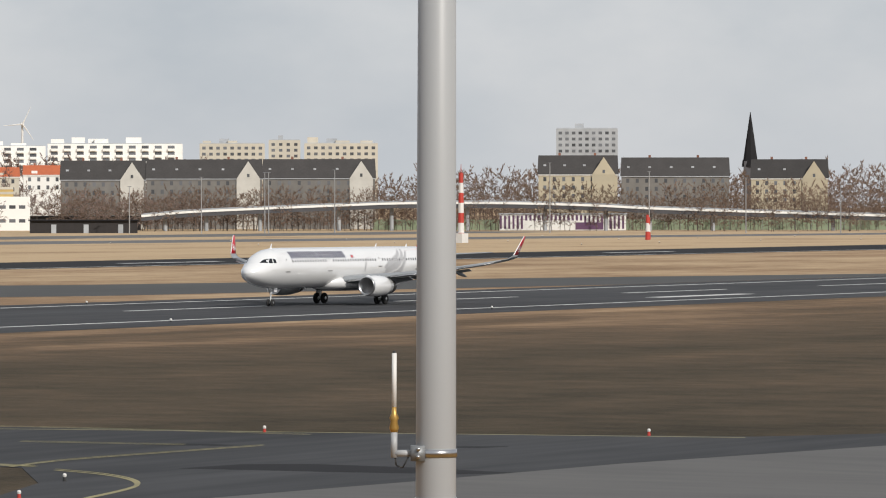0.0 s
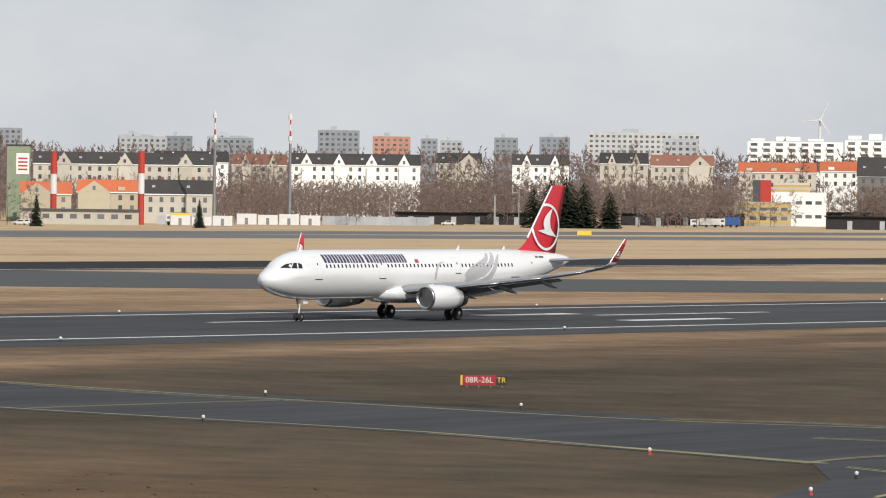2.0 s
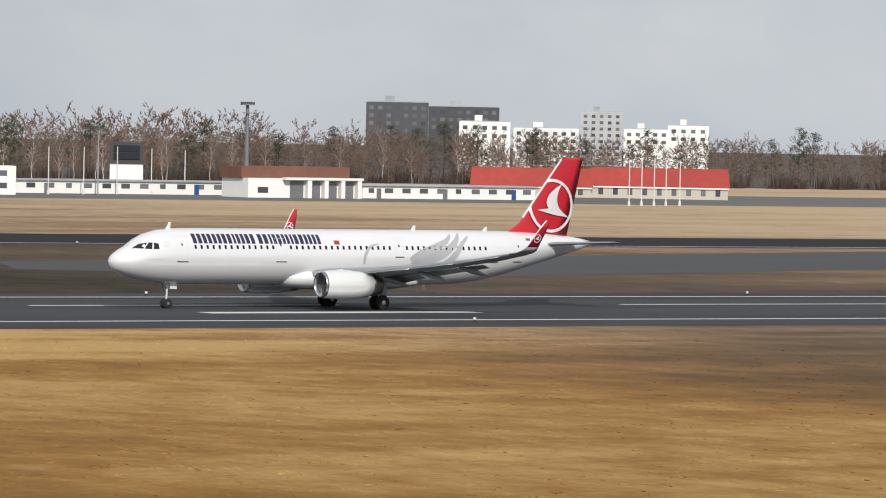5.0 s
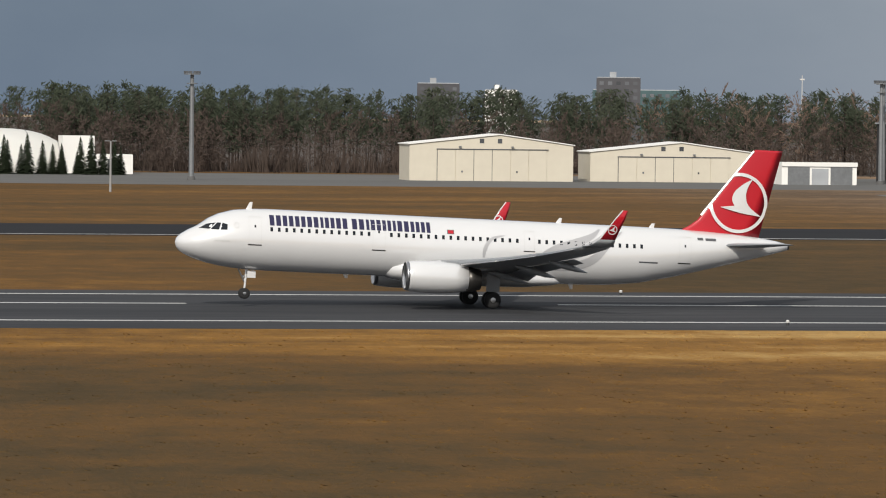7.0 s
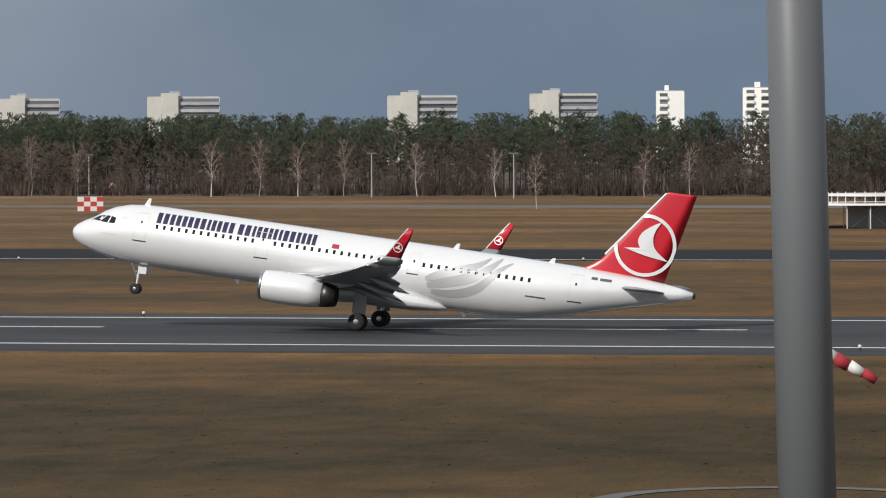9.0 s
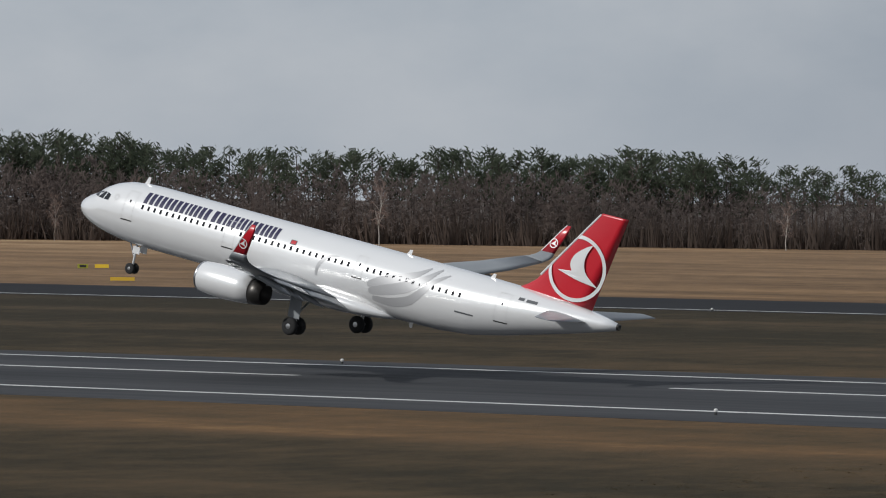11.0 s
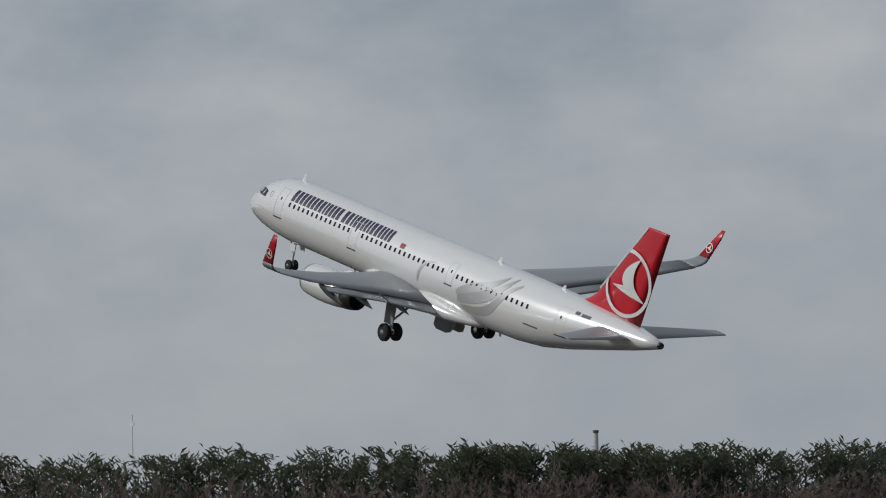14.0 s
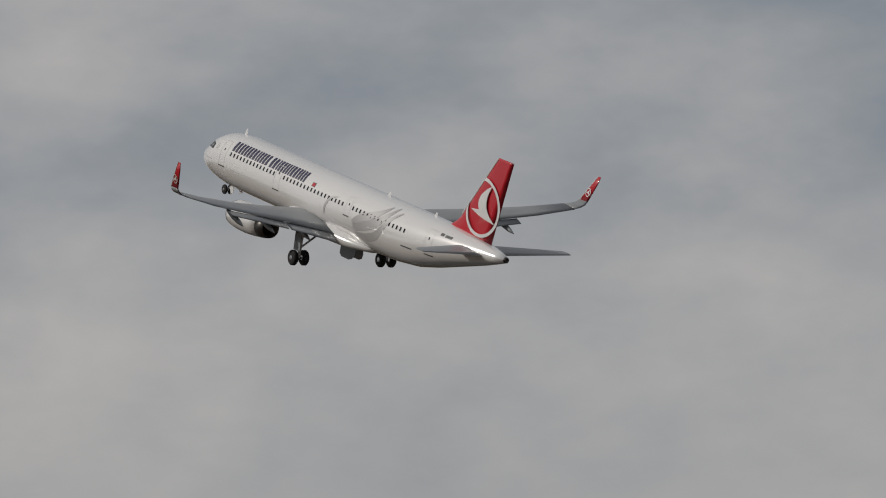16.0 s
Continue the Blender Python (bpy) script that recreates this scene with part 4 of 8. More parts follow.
def triangles(faces):
    out = []
    for f in faces:
        out += [(f[0], f[k], f[k + 1]) for k in range(1, len(f) - 1)]
    return np.array(out, dtype=np.int32).reshape(-1, 3)


def woods(name, label, spots, templates, mats):
    """ONE mesh of many trees: spots of (x, y, scale, turn, template index)."""
    ready = [[(v, triangles(f)) for v, f in t] for t in templates]
    vs, fs, mi, base = [], [], [], 0
    for x, y, s, turn, k in spots:
        c, sn = math.cos(turn) * s, math.sin(turn) * s
        for which, (v, f) in enumerate(ready[k]):
            if len(f) == 0:
                continue
            vs.append(np.column_stack((v[:, 0] * c - v[:, 1] * sn + x, v[:, 0] * sn + v[:, 1] * c + y, v[:, 2] * s)))
            fs.append(f + base)
            mi.append(np.full(len(f), which, dtype=np.int32))
            base += len(v)
    v, f, m = np.concatenate(vs).astype(np.float32), np.concatenate(fs), np.concatenate(mi)
    me = bpy.data.meshes.new(name)
    me.vertices.add(len(v))
    me.vertices.foreach_set("co", v.ravel())
    me.loops.add(f.size)
    me.loops.foreach_set("vertex_index", f.ravel())
    me.polygons.add(len(f))
    me.polygons.foreach_set("loop_start", np.arange(0, f.size, 3, dtype=np.int32))
    for k in mats:
        me.materials.append(k)
    me.polygons.foreach_set("material_index", m)
    me.update(calc_edges=True)
    me.validate()
    return tagged(new(name, me), label, "trees", "", "stuff")


def edge_points(line, step, depth, seed, jitter=1.0):
    """Points scattered along and behind a line of (x, y)."""
    rg = random.Random(seed)
    out = []
    for (x0, y0), (x1, y1) in zip(line, line[1:]):
        ln = math.hypot(x1 - x0, y1 - y0)
        nx, ny = -(y1 - y0) / ln, (x1 - x0) / ln
        if nx * x0 + ny * y0 < 0:
            nx, ny = -nx, -ny
        over = 0.5 * depth[1] / ln
        for i in range(int(ln * (1 + 2 * over) / step)):
            k, d = (i + rg.random()) * step / ln - over, depth[0] + (depth[1] - depth[0]) * rg.random()
            out.append((x0 + (x1 - x0) * k + nx * d, y0 + (y1 - y0) * k + ny * d))
    return out


def spotted(points, lo, hi, kinds, seed):
    rg = random.Random(seed)
    return [(x, y, rg.uniform(lo, hi), rg.uniform(0, 6.3), rg.choice(kinds)) for x, y in points]


def sector(yaw0, yaw1, near, far, count, seed, eye=(59, 64)):
    """Points scattered over a piece of a ring round the terrace: bearings in degrees to the right of +y."""
    rg = random.Random(seed)
    out = []
    for i in range(count):
        a, d = radians(yaw0 + (yaw1 - yaw0) * (i + rg.random()) / count), near + (far - near) * rg.random()
        out.append((eye[0] + d * math.sin(a), eye[1] + d * math.cos(a)))
    return out


def all_woods():
    grey = [bare_tree(90 + i, 0.93, 10, 5, 7, 0.75, 0.9, 0.1, 0.006, 0.062) for i in range(5)]
    dense = [bare_tree(95 + i, 0.92, 10, 5, 6, 0.65, 0.85, 0.02, 0.0076, 0.066) for i in range(5)]
    far = [bare_tree(90 + i, 0.93, 9, 4, 8, 0.75, 0.95, 0.06, 0.0072, 0.05) for i in range(5)]
    slim = [bare_tree(200 + i, 0.92, 9, 4, 8, 0.6, 0.42, 0.25, 0.0036, 0.065) for i in range(4)]
    pine = [pine_tree(50 + i, 1.0, 34, 0.62, 0.21, 0.034, 20, 0.034) for i in range(4)]
    shaggy = [pine_tree(55 + i, 1.0, 30, 0.4 + 0.04 * i, 0.2, 0.047, 9, 0.034) for i in range(5)]
    full = [pine_tree(60 + i, 1.0, 34, 0.58 + 0.05 * i, 0.22, 0.05, 11, 0.038) for i in range(5)]
    bush = [((np.zeros((0, 3)), []), shrub(70 + i, 1.0, 60)) for i in range(2)]
    mid = [(-440, 1055), (-330, 1040), (-160, 1026), (-95, 945), (-20, 935), (40, 985), (130, 1000), (330, 1022)]
    east = [(330, 1022), (420, 1085), (560, 1130), (670, 1143), (760, 1150), (900, 1130)]
    west = [(-930, 590), (-850, 770), (-800, 900), (-720, 975), (-600, 1005), (-440, 1055)]
    k4, k5 = (0, 1, 2, 3), (0, 1, 2, 3, 4)
    floor = west + mid[1:] + east[1:]
    sheet("forest_floor", [(x * 1.01, y * 1.01) for x, y in floor] + [(x * 4.2, y * 4.2) for x, y in floor[::-1]], 0.02, LITTER, "dark brown leaf litter under the woods", "ground")
    back = [p for p in edge_points(mid, 2.4, (12, 44), 3)]
    woods("bare_woods", "brown leafless wood edge behind the airfield", spotted(edge_points(mid, 3.0, (0, 12), 1), 8, 13, k5, 2) + spotted([p for p in back if not -170 < p[0] < 110], 12, 16, k5, 4)
          + spotted([p for p in back if -170 < p[0] < 110], 13.5, 18, k5, 5) + spotted(edge_points(mid[2:6], 3.2, (40, 75), 63), 16, 18.6, k5, 64) + spotted(edge_points(mid[:6], 2.8, (62, 105), 65), 12.5, 15.5, k5, 66) + spotted(sector(-1.5, 3.0, 1020, 1080, 40, 61, (0, 0)), 17, 21.5, k5, 62), dense, (BARK, TWIG))
    woods("bare_woods", "pale brown leafless woods behind the low white buildings", spotted(edge_points(east, 3.2, (0, 25), 31), 9, 14, k5, 32) + spotted(edge_points(east[:4], 2.5, (25, 110), 33), 14, 20, (3, 4, 5, 6, 7, 8, 9), 34)
          + spotted(edge_points(east[1:4], 2.6, (100, 170), 35), 18, 23.5, (5, 6, 7, 8, 9), 36) + spotted(edge_points(east[3:], 2.4, (20, 90), 37), 13, 17.5, k5, 38), grey + far, (PALEBARK, PALETWIG))
    pines = spotted(edge_points(mid, 1.6, (30, 62), 5), 13.2, 17.6, k5, 6) + spotted(edge_points(mid, 3.0, (62, 110), 75), 15.8, 18.2, k5, 76)
    pines = [p for n, p in enumerate(pines) if not -170 < p[0] < 110 or n % 7 == 0] + spotted(edge_points(mid[1:6], 2.2, (70, 110), 77), 14.5, 17.2, k5, 78)
    woods("pine_woods", "dark green pine wood behind bare trees", pines, full, (BARK, NEEDLE))
    woods("pine_woods", "scattered dark pines among bare trees", spotted(edge_points(east, 15, (8, 80), 7), 10, 17.5, k4, 8), pine, (BARK, NEEDLE))
    woods("underwood", "brown shrubs under the wood edge", spotted(edge_points(mid, 2.2, (2, 50), 9), 3, 7, (0, 1), 10) + spotted(edge_points(east, 2.0, (2, 40), 19), 3, 6, (0, 1), 20) + spotted(edge_points(west, 1.3, (0, 25), 11), 4, 10, (0, 1), 12), bush, (BARK, TWIG))
    rows = ((west[:3], 1.6, 21, 27, 24, 28.3), (west[2:4], 1.6, 19, 23.5, 21.5, 25), (west[3:5], 1.6, 16.5, 20.5, 18.3, 21.8), (west[4:], 1.8, 12.5, 17, 15, 18.6))
    bare, tops = [], []
    for k, (line, step, lo, hi, plo, phi) in enumerate(rows):
        bare += spotted(edge_points(line, step * 2, (0, 8), 13 + 4 * k), lo * 0.7, hi * 0.85, k5, 14 + 4 * k) + spotted(edge_points(line, step * 1.15, (8, 32), 113 + 4 * k), lo, hi, k5, 114 + 4 * k)
        bare += spotted(edge_points(line, step * 1.5, (32, 64), 213 + 4 * k), lo * 0.85, hi * 0.95, k5, 214 + 4 * k)
        tops += spotted(edge_points(line, 1.5, (26, 60), 15 + 8 * k), plo, phi, k5, 16 + 8 * k)
    woods("bare_woods", "dense grey-brown leafless trees at the wood edge", bare, dense, (BARK, DARKTWIG))
    woods("bare_woods", "slender pale-trunked leafless trees along the wood edge", spotted(edge_points(west[:3], 17, (0, 10), 83), 12, 20, k4, 84) + spotted(edge_points(west[2:5], 12, (0, 10), 85), 10, 17, k4, 86) + spotted(edge_points(west[4:], 6.0, (0, 10), 87), 8, 13, k4, 88) + spotted(edge_points(mid, 11.0, (0, 6), 89), 8, 12, k4, 90), slim, (PALEBARK, DARKTWIG))
    woods("pine_woods", "dark green pine tops over the bare wood edge", tops, shaggy, (BARK, NEEDLE))
    # trees between the houses of the town
    town, east_town = [], []
    for k, (a0, a1, d0, d1, count, lo, hi) in enumerate(((38, 45, 1300, 1400, 50, 6, 11), (38, 44, 1530, 1700, 70, 13, 19), (44, 50, 1500, 1640, 190, 10, 16), (38, 47, 1950, 2200, 170, 24, 31), (42.4, 46, 1950, 2200, 110, 29, 36), (41, 46, 1340, 1410, 30, 9, 15), (46, 57, 1930, 2050, 230, 26.5, 32.5), (44, 57, 1660, 1790, 230, 11, 16.5),
                                                         (49, 53.7, 1600, 1800, 60, 10, 18), (50.4, 53.9, 1560, 1700, 50, 12, 19), (50.4, 54.2, 1600, 1700, 26, 17, 25), (53.7, 55.3, 1740, 1800, 20, 14, 20), (55.3, 59, 1700, 1785, 100, 12, 19), (59, 66, 1735, 1792, 150, 13, 21), (55, 59.5, 1860, 2150, 60, 18, 25), (59.5, 66, 1860, 2150, 110, 23, 31), (62.4, 66, 1600, 1700, 30, 9, 16), (45.7, 50.5, 1690, 1735, 80, 13.5, 17.5), (47.5, 50.6, 1620, 1690, 50, 11, 15), (50.4, 54, 1640, 1760, 120, 13.5, 18.5), (48.0, 48.9, 1640, 1680, 10, 18, 22.5), (55.3, 66, 1680, 1735, 190, 10.5, 14.5))):
        here = east_town if a0 >= 55 else town
        here += spotted(sector(a0, a1, d0, d1, count, 20 + k), lo, hi, k5 if d0 < 1480 else (2, 3, 4, 5, 6, 7, 8, 9) if d0 < 1700 else (5, 6, 7, 8, 9), 40 + k)
    woods("town_trees", "leafless brown trees between the houses", town, grey + far, (PALEBARK, REDTWIG))
    woods("town_trees", "dark brown leafless trees before the slate-roofed houses", east_town, grey + far, (BARK, PALETWIG))


all_woods()


def tree(kind, x, y, h, turn, label, seed=0):
    """One tree with trunk and crown."""
    make = {"birch": lambda: bare_tree(100 + seed, 1.0, 12, 5, 10, 0.75, 0.52, 0.22, 0.0034, 0.07), "spruce": lambda: spruce_tree(120 + seed, 1.0), "poplar": lambda: bare_tree(140 + seed, 1.0, 14, 4, 8, 0.6, 0.22, 0.06, 0.0028, 0.06), "pine": lambda: pine_tree(160 + seed, 1.0, 46, 0.85, 0.3, 0.035, 30), "conifer": lambda: spruce_tree(180 + seed, 1.0, 22, 0.31, 0.5)}
    key = (kind, seed)
    if key not in TREES:
        (wv, wf), (tv, tf) = make[kind]()
        ob = empty("tree", None, label, "tree", kind + " trees")
        trunk = mesh("trunk", wv, wf, BIRCH if kind == "birch" else BARK, ob)
        crown = mesh("crown", tv, tf, {"birch": REDTWIG, "poplar": REDTWIG, "spruce": SPRUCE, "conifer": SPRUCE, "pine": NEEDLE}[kind], ob)
        ob.matrix_world = pose(x, y, 0, 0, 0, turn) @ Matrix.Scale(h, 4)
        ob.scale = (h, h, h)
        TREES[key] = ob
        return
    ob = copy_thing(TREES[key], pose(x, y, 0, 0, 0, turn))
    ob.scale = (h, h, h)


TREES = {}
rt = random.Random(5)
for i, (x, y, h) in enumerate(((-312, 1044, 14), (-302, 1046, 12), (-268, 1030, 13), (-258, 1032, 13), (-249, 1030, 12), (-240, 1034, 13), (-222, 1025, 12), (-205, 1024, 11), (-172, 1015, 11), (-162, 1012, 12), (-166, 868, 10.5),
                                (-139, 1010, 13), (-112, 960, 12), (-100, 938, 12), (-88, 932, 13), (-60, 925, 12), (14, 962, 10), (38, 950, 10.5), (52, 968, 9), (330, 985, 12), (392, 1010, 13), (470, 985, 12),
                                (482, 990, 13), (515, 1000, 15), (524, 1004, 14), (533, 1000, 15), (545, 1010, 14), (560, 1020, 15), (575, 1015, 14))):
    tree("birch", x, y, h, rt.uniform(0, 360), "leafless birch with a pale trunk and reddish twigs", i % 4)
for i in range(15):
    k = (i + rt.random()) / 15
    x, y = (-880 + 240 * k, 720 + 380 * k) if k < 0.62 else (-731 + 330 * (k - 0.62) / 0.38, 956 + 80 * (k - 0.62) / 0.38)
    tree("birch", x, y, rt.uniform(11, 17), rt.uniform(0, 360), "leafless birch with a pale trunk and reddish twigs", i % 4)
for i in range(30):
    x = 385 + 12.5 * i + rt.uniform(-5, 5)
    tree("birch", x, 1058 + 0.3 * (x - 380) + rt.uniform(-14, 10), rt.uniform(11.5, 17), rt.uniform(0, 360), "leafless birch with a pale trunk and reddish twigs", i % 4)
for i in range(26):
    tree("spruce", 70 + i * 1.75 + rt.uniform(-1, 1), 955 + rt.uniform(-2, 2), rt.uniform(4.6, 8.2), rt.uniform(0, 360), "dark conical spruce beside the white dome", i % 2)
for x, y, h in ((955, 1010, 10), (1010, 985, 9), (1047, 960, 8)):
    tree("spruce", x, y, h, rt.uniform(0, 360), "broad dark conifer beside low airport buildings", 1)
for x, y, h in ((1231, 991, 12), (1234.5, 987, 15), (1238, 984, 16), (1241.5, 980, 14), (1246.5, 974, 11.5)):
    tree("conifer", x, y, h, rt.uniform(0, 360), "broad dark green conifer before the dark sheds", int(x) % 2)
for x, y, h in ((-72, 915, 6), (-80, 918, 5), (-110, 935, 6), (352, 1015, 17), (420, 1050, 12), (610, 1100, 12), (338, 990, 12), (361, 1000, 14), (368, 1012, 16), (374, 1004, 18), (383, 1015, 13), (398, 1020, 15), (436, 1040, 16), (452, 1030, 12), (500, 1040, 13), (540, 1060, 15)):
    tree("pine", x, y, h, rt.uniform(0, 360), "bushy green pine at the wood edge", int(h) % 2)
for x, y, h in ((-603.5, 892, 6), (-602, 902, 5.6), (-600.5, 904, 5)):
    tree("conifer", x, y, h, rt.uniform(0, 360), "dense dark green conifer before the bungalow", int(x) % 2)
for x, y, h in ((1480, 1210, 24), (1490, 1200, 25), (1560, 1180, 22), (1568, 1172, 21), (1700, 1130, 22), (1850, 1010, 24), (1860, 990, 25), (1870, 980, 23), (500, 1060, 18), (506, 1062, 19), (420, 1085, 19), (1462, 1160, 34), (1470, 1157, 31), (1477, 1140, 33), (1503, 1121, 30.5), (1521, 1097, 31.5)):
    tree("poplar", x, y, h, rt.uniform(0, 360), "tall narrow leafless poplar", int(x) % 2)


# ---- ground markings and pavements ----
def strip_line(name, pts, w, z, mat, label):
    vs, fs = [], []
    for i, (x, y) in enumerate(pts):
        a, b = pts[max(0, i - 1)], pts[min(len(pts) - 1, i + 1)]
        d = Vector((b[0] - a[0], b[1] - a[1])).normalized() * (w / 2)
        vs += [(x - d.y, y + d.x, z), (x + d.y, y - d.x, z)]
    tagged(mesh(name, vs, [(2 * i, 2 * i + 1, 2 * i + 3, 2 * i + 2) for i in range(len(pts) - 1)], mat), label, "road marking", "", "structure")


def bar(x0, x1, y, w=0.9):
    sheet("trim", [(x0, y - w / 2), (x1, y - w / 2), (x1, y + w / 2), (x0, y + w / 2)], 0.037, PAINT, "worn white runway stripe", "road marking")


# ---- poles, masts, lights, signs ----
def lean(x, y, rx=0.0, ry=0.0, rz=0.0):
    return pose(x, y, 0, rx, ry, rz)


def lamp_post(x, y, h):
    ob = empty("lamp_post", pose(x, y, 0), "slim grey lamp post beside the road", "lamp post", "lamp posts")
    part("post", tube((0, 0, 0), (0, 0, h), 0.19, 0.12, 8), PALEPOLE, ob)
    for k in (-1, 1):
        part("lamp_head", box(k * 0.2 if k > 0 else -0.95, 0.95 if k > 0 else -0.2, -0.16, 0.16, h - 0.05, h + 0.12), GALV, ob)


def white_pole(x, y, h):
    ob = empty("white_pole", pose(x, y, 0), "white flagless pole on the apron edge", "pole", "white poles")
    part("post", tube((0, 0, 0.5), (0, 0, h), 0.13, 0.1, 8), PAINTWHITE, ob)
    part("footing", tube((0, 0, 0), (0, 0, 1.0), 0.3, 0.24, 8), PAINTWHITE, ob)


def flag_pole(x, y, h):
    ob = empty("flag_pole", pose(x, y, 0), "white pole with a small dark flag", "flagpole")
    part("post", tube((0, 0, 0), (0, 0, h), 0.1, 0.06, 8), PAINTWHITE, ob)
    for i, m in enumerate((SIGNBLACK, PAINTRED, SIGNYEL)):
        part("flag_stripe", box(0.08, 1.5, -0.03, 0.03, h - 0.45 - 0.4 * i, h - 0.05 - 0.4 * i), m, ob)


def flood_mast(x, y, h):
    ob = empty("floodlight_mast", pose(x, y, 0), "tall grey floodlight mast on the apron", "floodlight", "floodlight masts")
    part("post", tube((0, 0, 0), (0, 0, h), 0.5, 0.34, 12), GALV, ob)
    part("footing", tube((0, 0, 0), (0, 0, 0.7), 0.8, 0.65, 12), APRON, ob)
    for z, w in ((h - 1.9, 1.0), (h - 0.2, 1.5)):
        part("platform", tube((0, 0, z), (0, 0, z + 0.18), w, w, 14), GALV, ob)
    for i in range(6):
        a = math.pi * (1 + i / 5)
        part("lamp_head", box(1.25 * math.cos(a) - 0.28, 1.25 * math.cos(a) + 0.28, 0.9 * math.sin(a) - 0.2, 0.9 * math.sin(a) + 0.2, h, h + 0.45), DARKGREY, ob)


def antenna_mast(x, y, h):
    ob = empty("antenna_mast", pose(x, y, 0), "thin grey mast with red and white tip", "mast", "antenna masts")
    part("post", tube((0, 0, 0), (0, 0, h * 0.72), 0.6, 0.38, 10), GALV, ob)
    for i in range(5):
        a, b = h * (0.72 + 0.056 * i), h * (0.72 + 0.056 * (i + 1))
        part("mast_band", tube((0, 0, a), (0, 0, b), 0.34 - 0.04 * i, 0.3 - 0.04 * i, 8), PAINTRED if i % 2 else PAINTWHITE, ob)
    for z in (0.74, 0.93):
        part("antenna_panel", tube((0, 0, h * z), (0, 0, h * z + 1.5), 0.62, 0.62, 8), PAINTWHITE, ob)
    part("footing", box(-1, 1, -1, 1, 0, 1.2), PAINTWHITE, ob)


def banded(name, x, y, h, r0, r1, bands, label, category, top=None):
    ob = empty(name, pose(x, y, 0), label, category)
    for i in range(bands):
        a, b = i / bands, (i + 1) / bands
        part("band", tube((0, 0, h * a), (0, 0, h * b), r0 + (r1 - r0) * a, r0 + (r1 - r0) * b, 12), PAINTRED if i % 2 == 0 else PAINTWHITE, ob)
    return ob


def chimney(x, y, h):
    ob = empty("chimney", pose(x, y, 0), "slim red and white boiler-house chimney", "chimney", "chimneys")
    for a, b, m in ((0, 0.42, PAINTRED), (0.42, 0.7, PAINTWHITE), (0.7, 1.0, PAINTRED)):
        part("band", tube((0, 0, h * a), (0, 0, h * b), 0.95, 0.9, 14), m, ob)


def striped_mast(x, y, h):
    ob = banded("obstacle_mast", x, y, h, 0.85, 0.55, 7, "red and white banded lattice mast", "mast")
    part("top_rod", tube((0, 0, h), (0, 0, h + 2.2), 0.12, 0.05, 6), PAINTRED, ob)
    part("base_cabinet", box(-1.6, 1.6, -1.2, 1.2, 0, 2.4), PAINTWHITE, ob)


def striped_post(x, y, h):
    banded("marker_post", x, y, h, 0.6, 0.4, 3, "short red and white marker post", "marker post")


def wind_turbine(x, y, h):
    ob = empty("wind_turbine", pose(x, y, 0, 0, 0, -50), "distant white wind turbine", "wind turbine", "wind turbines")
    part("tower", tube((0, 0, 0), (0, 0, h), 1.2, 0.7, 12), PAINTWHITE, ob)
    part("nacelle", box(-1.0, 1.0, -2.2, 2.2, h - 0.8, h + 1.2), PAINTWHITE, ob)
    for k in range(3):
        a = radians(25 + 120 * k)
        part("blade", tube((0, -2.4, h), (13 * math.sin(a), -2.4, h + 13 * math.cos(a)), 0.6, 0.15, 6), PAINTWHITE, ob)


def church_spire(x, y, h):
    ob = empty("church", pose(x, y, 0, 0, 0, 30), "dark pointed church spire above the trees", "church")
    part("tower", box(-3, 3, -3, 3, 0, h * 0.55), WALLS["dark"], ob)
    part("spire", tube((0, 0, h * 0.55), (0, 0, h), 3.4, 0.1, 8), DARKASPHALT, ob)
    part("roof", tube((0, 0, h * 0.5), (0, 0, h * 0.56), 4.0, 3.6, 8), DARKASPHALT, ob)


def thin_mast(x, y, h):
    ob = empty("radio_mast", pose(x, y, 0), "thin pale mast above the treetops", "mast")
    part("post", tube((0, 0, 0), (0, 0, h), 0.28, 0.12, 6), PAINTWHITE, ob)
    part("crossarm", box(-0.9, 0.9, -0.15, 0.15, h * 0.93, h * 0.95), PAINTWHITE, ob)


def factory_chimney(x, y, h):
    ob = empty("chimney", pose(x, y, 0), "distant grey chimney above the treetops", "chimney")
    part("shaft", tube((0, 0, 0), (0, 0, h), 1.2, 0.7, 12), WALLS["concrete"], ob)
    part("cap", tube((0, 0, h - 0.8), (0, 0, h), 0.9, 0.9, 12), WALLS["dark"], ob)


def windsock(x, y, h, length, ry=12, rz=-14, girth=1.0):
    ob = empty("windsock", pose(x, y, 0), "red and white striped windsock on a post", "windsock", "windsocks")
    part("post", tube((0, 0, 0), (0, 0, h), 0.11 * girth, 0.08 * girth, 8), PAINTWHITE, ob)
    m = pose(0, 0, h - 0.1, 0, ry, rz)
    for i in range(5):
        a, b = i / 5, (i + 1) / 5
        bm = tube((length * a, 0, 0), (length * b, 0, -0.05 * b), girth * (0.36 - 0.18 * a), girth * (0.36 - 0.18 * b), 12)
        bmesh.ops.transform(bm, matrix=m, verts=bm.verts)
        part("sleeve_band", bm, PAINTWHITE if i % 2 else CLOTHRED, ob, smooth=True)


def edge_light(x, y):
    ob = empty("edge_light", pose(x, y, 0), "small white runway edge lamp on a stub", "runway light", "runway edge lights")
    part("stub", tube((0, 0, 0), (0, 0, 0.25), 0.1, 0.08, 8), SIGNBLACK, ob)
    part("lamp", lathe([(0, 0.1), (0.1, 0.13), (0.18, 0.09), (0.2, 0.02)], (0, 0, 0.2), (0, 0, 1), 10), PAINTWHITE, ob)


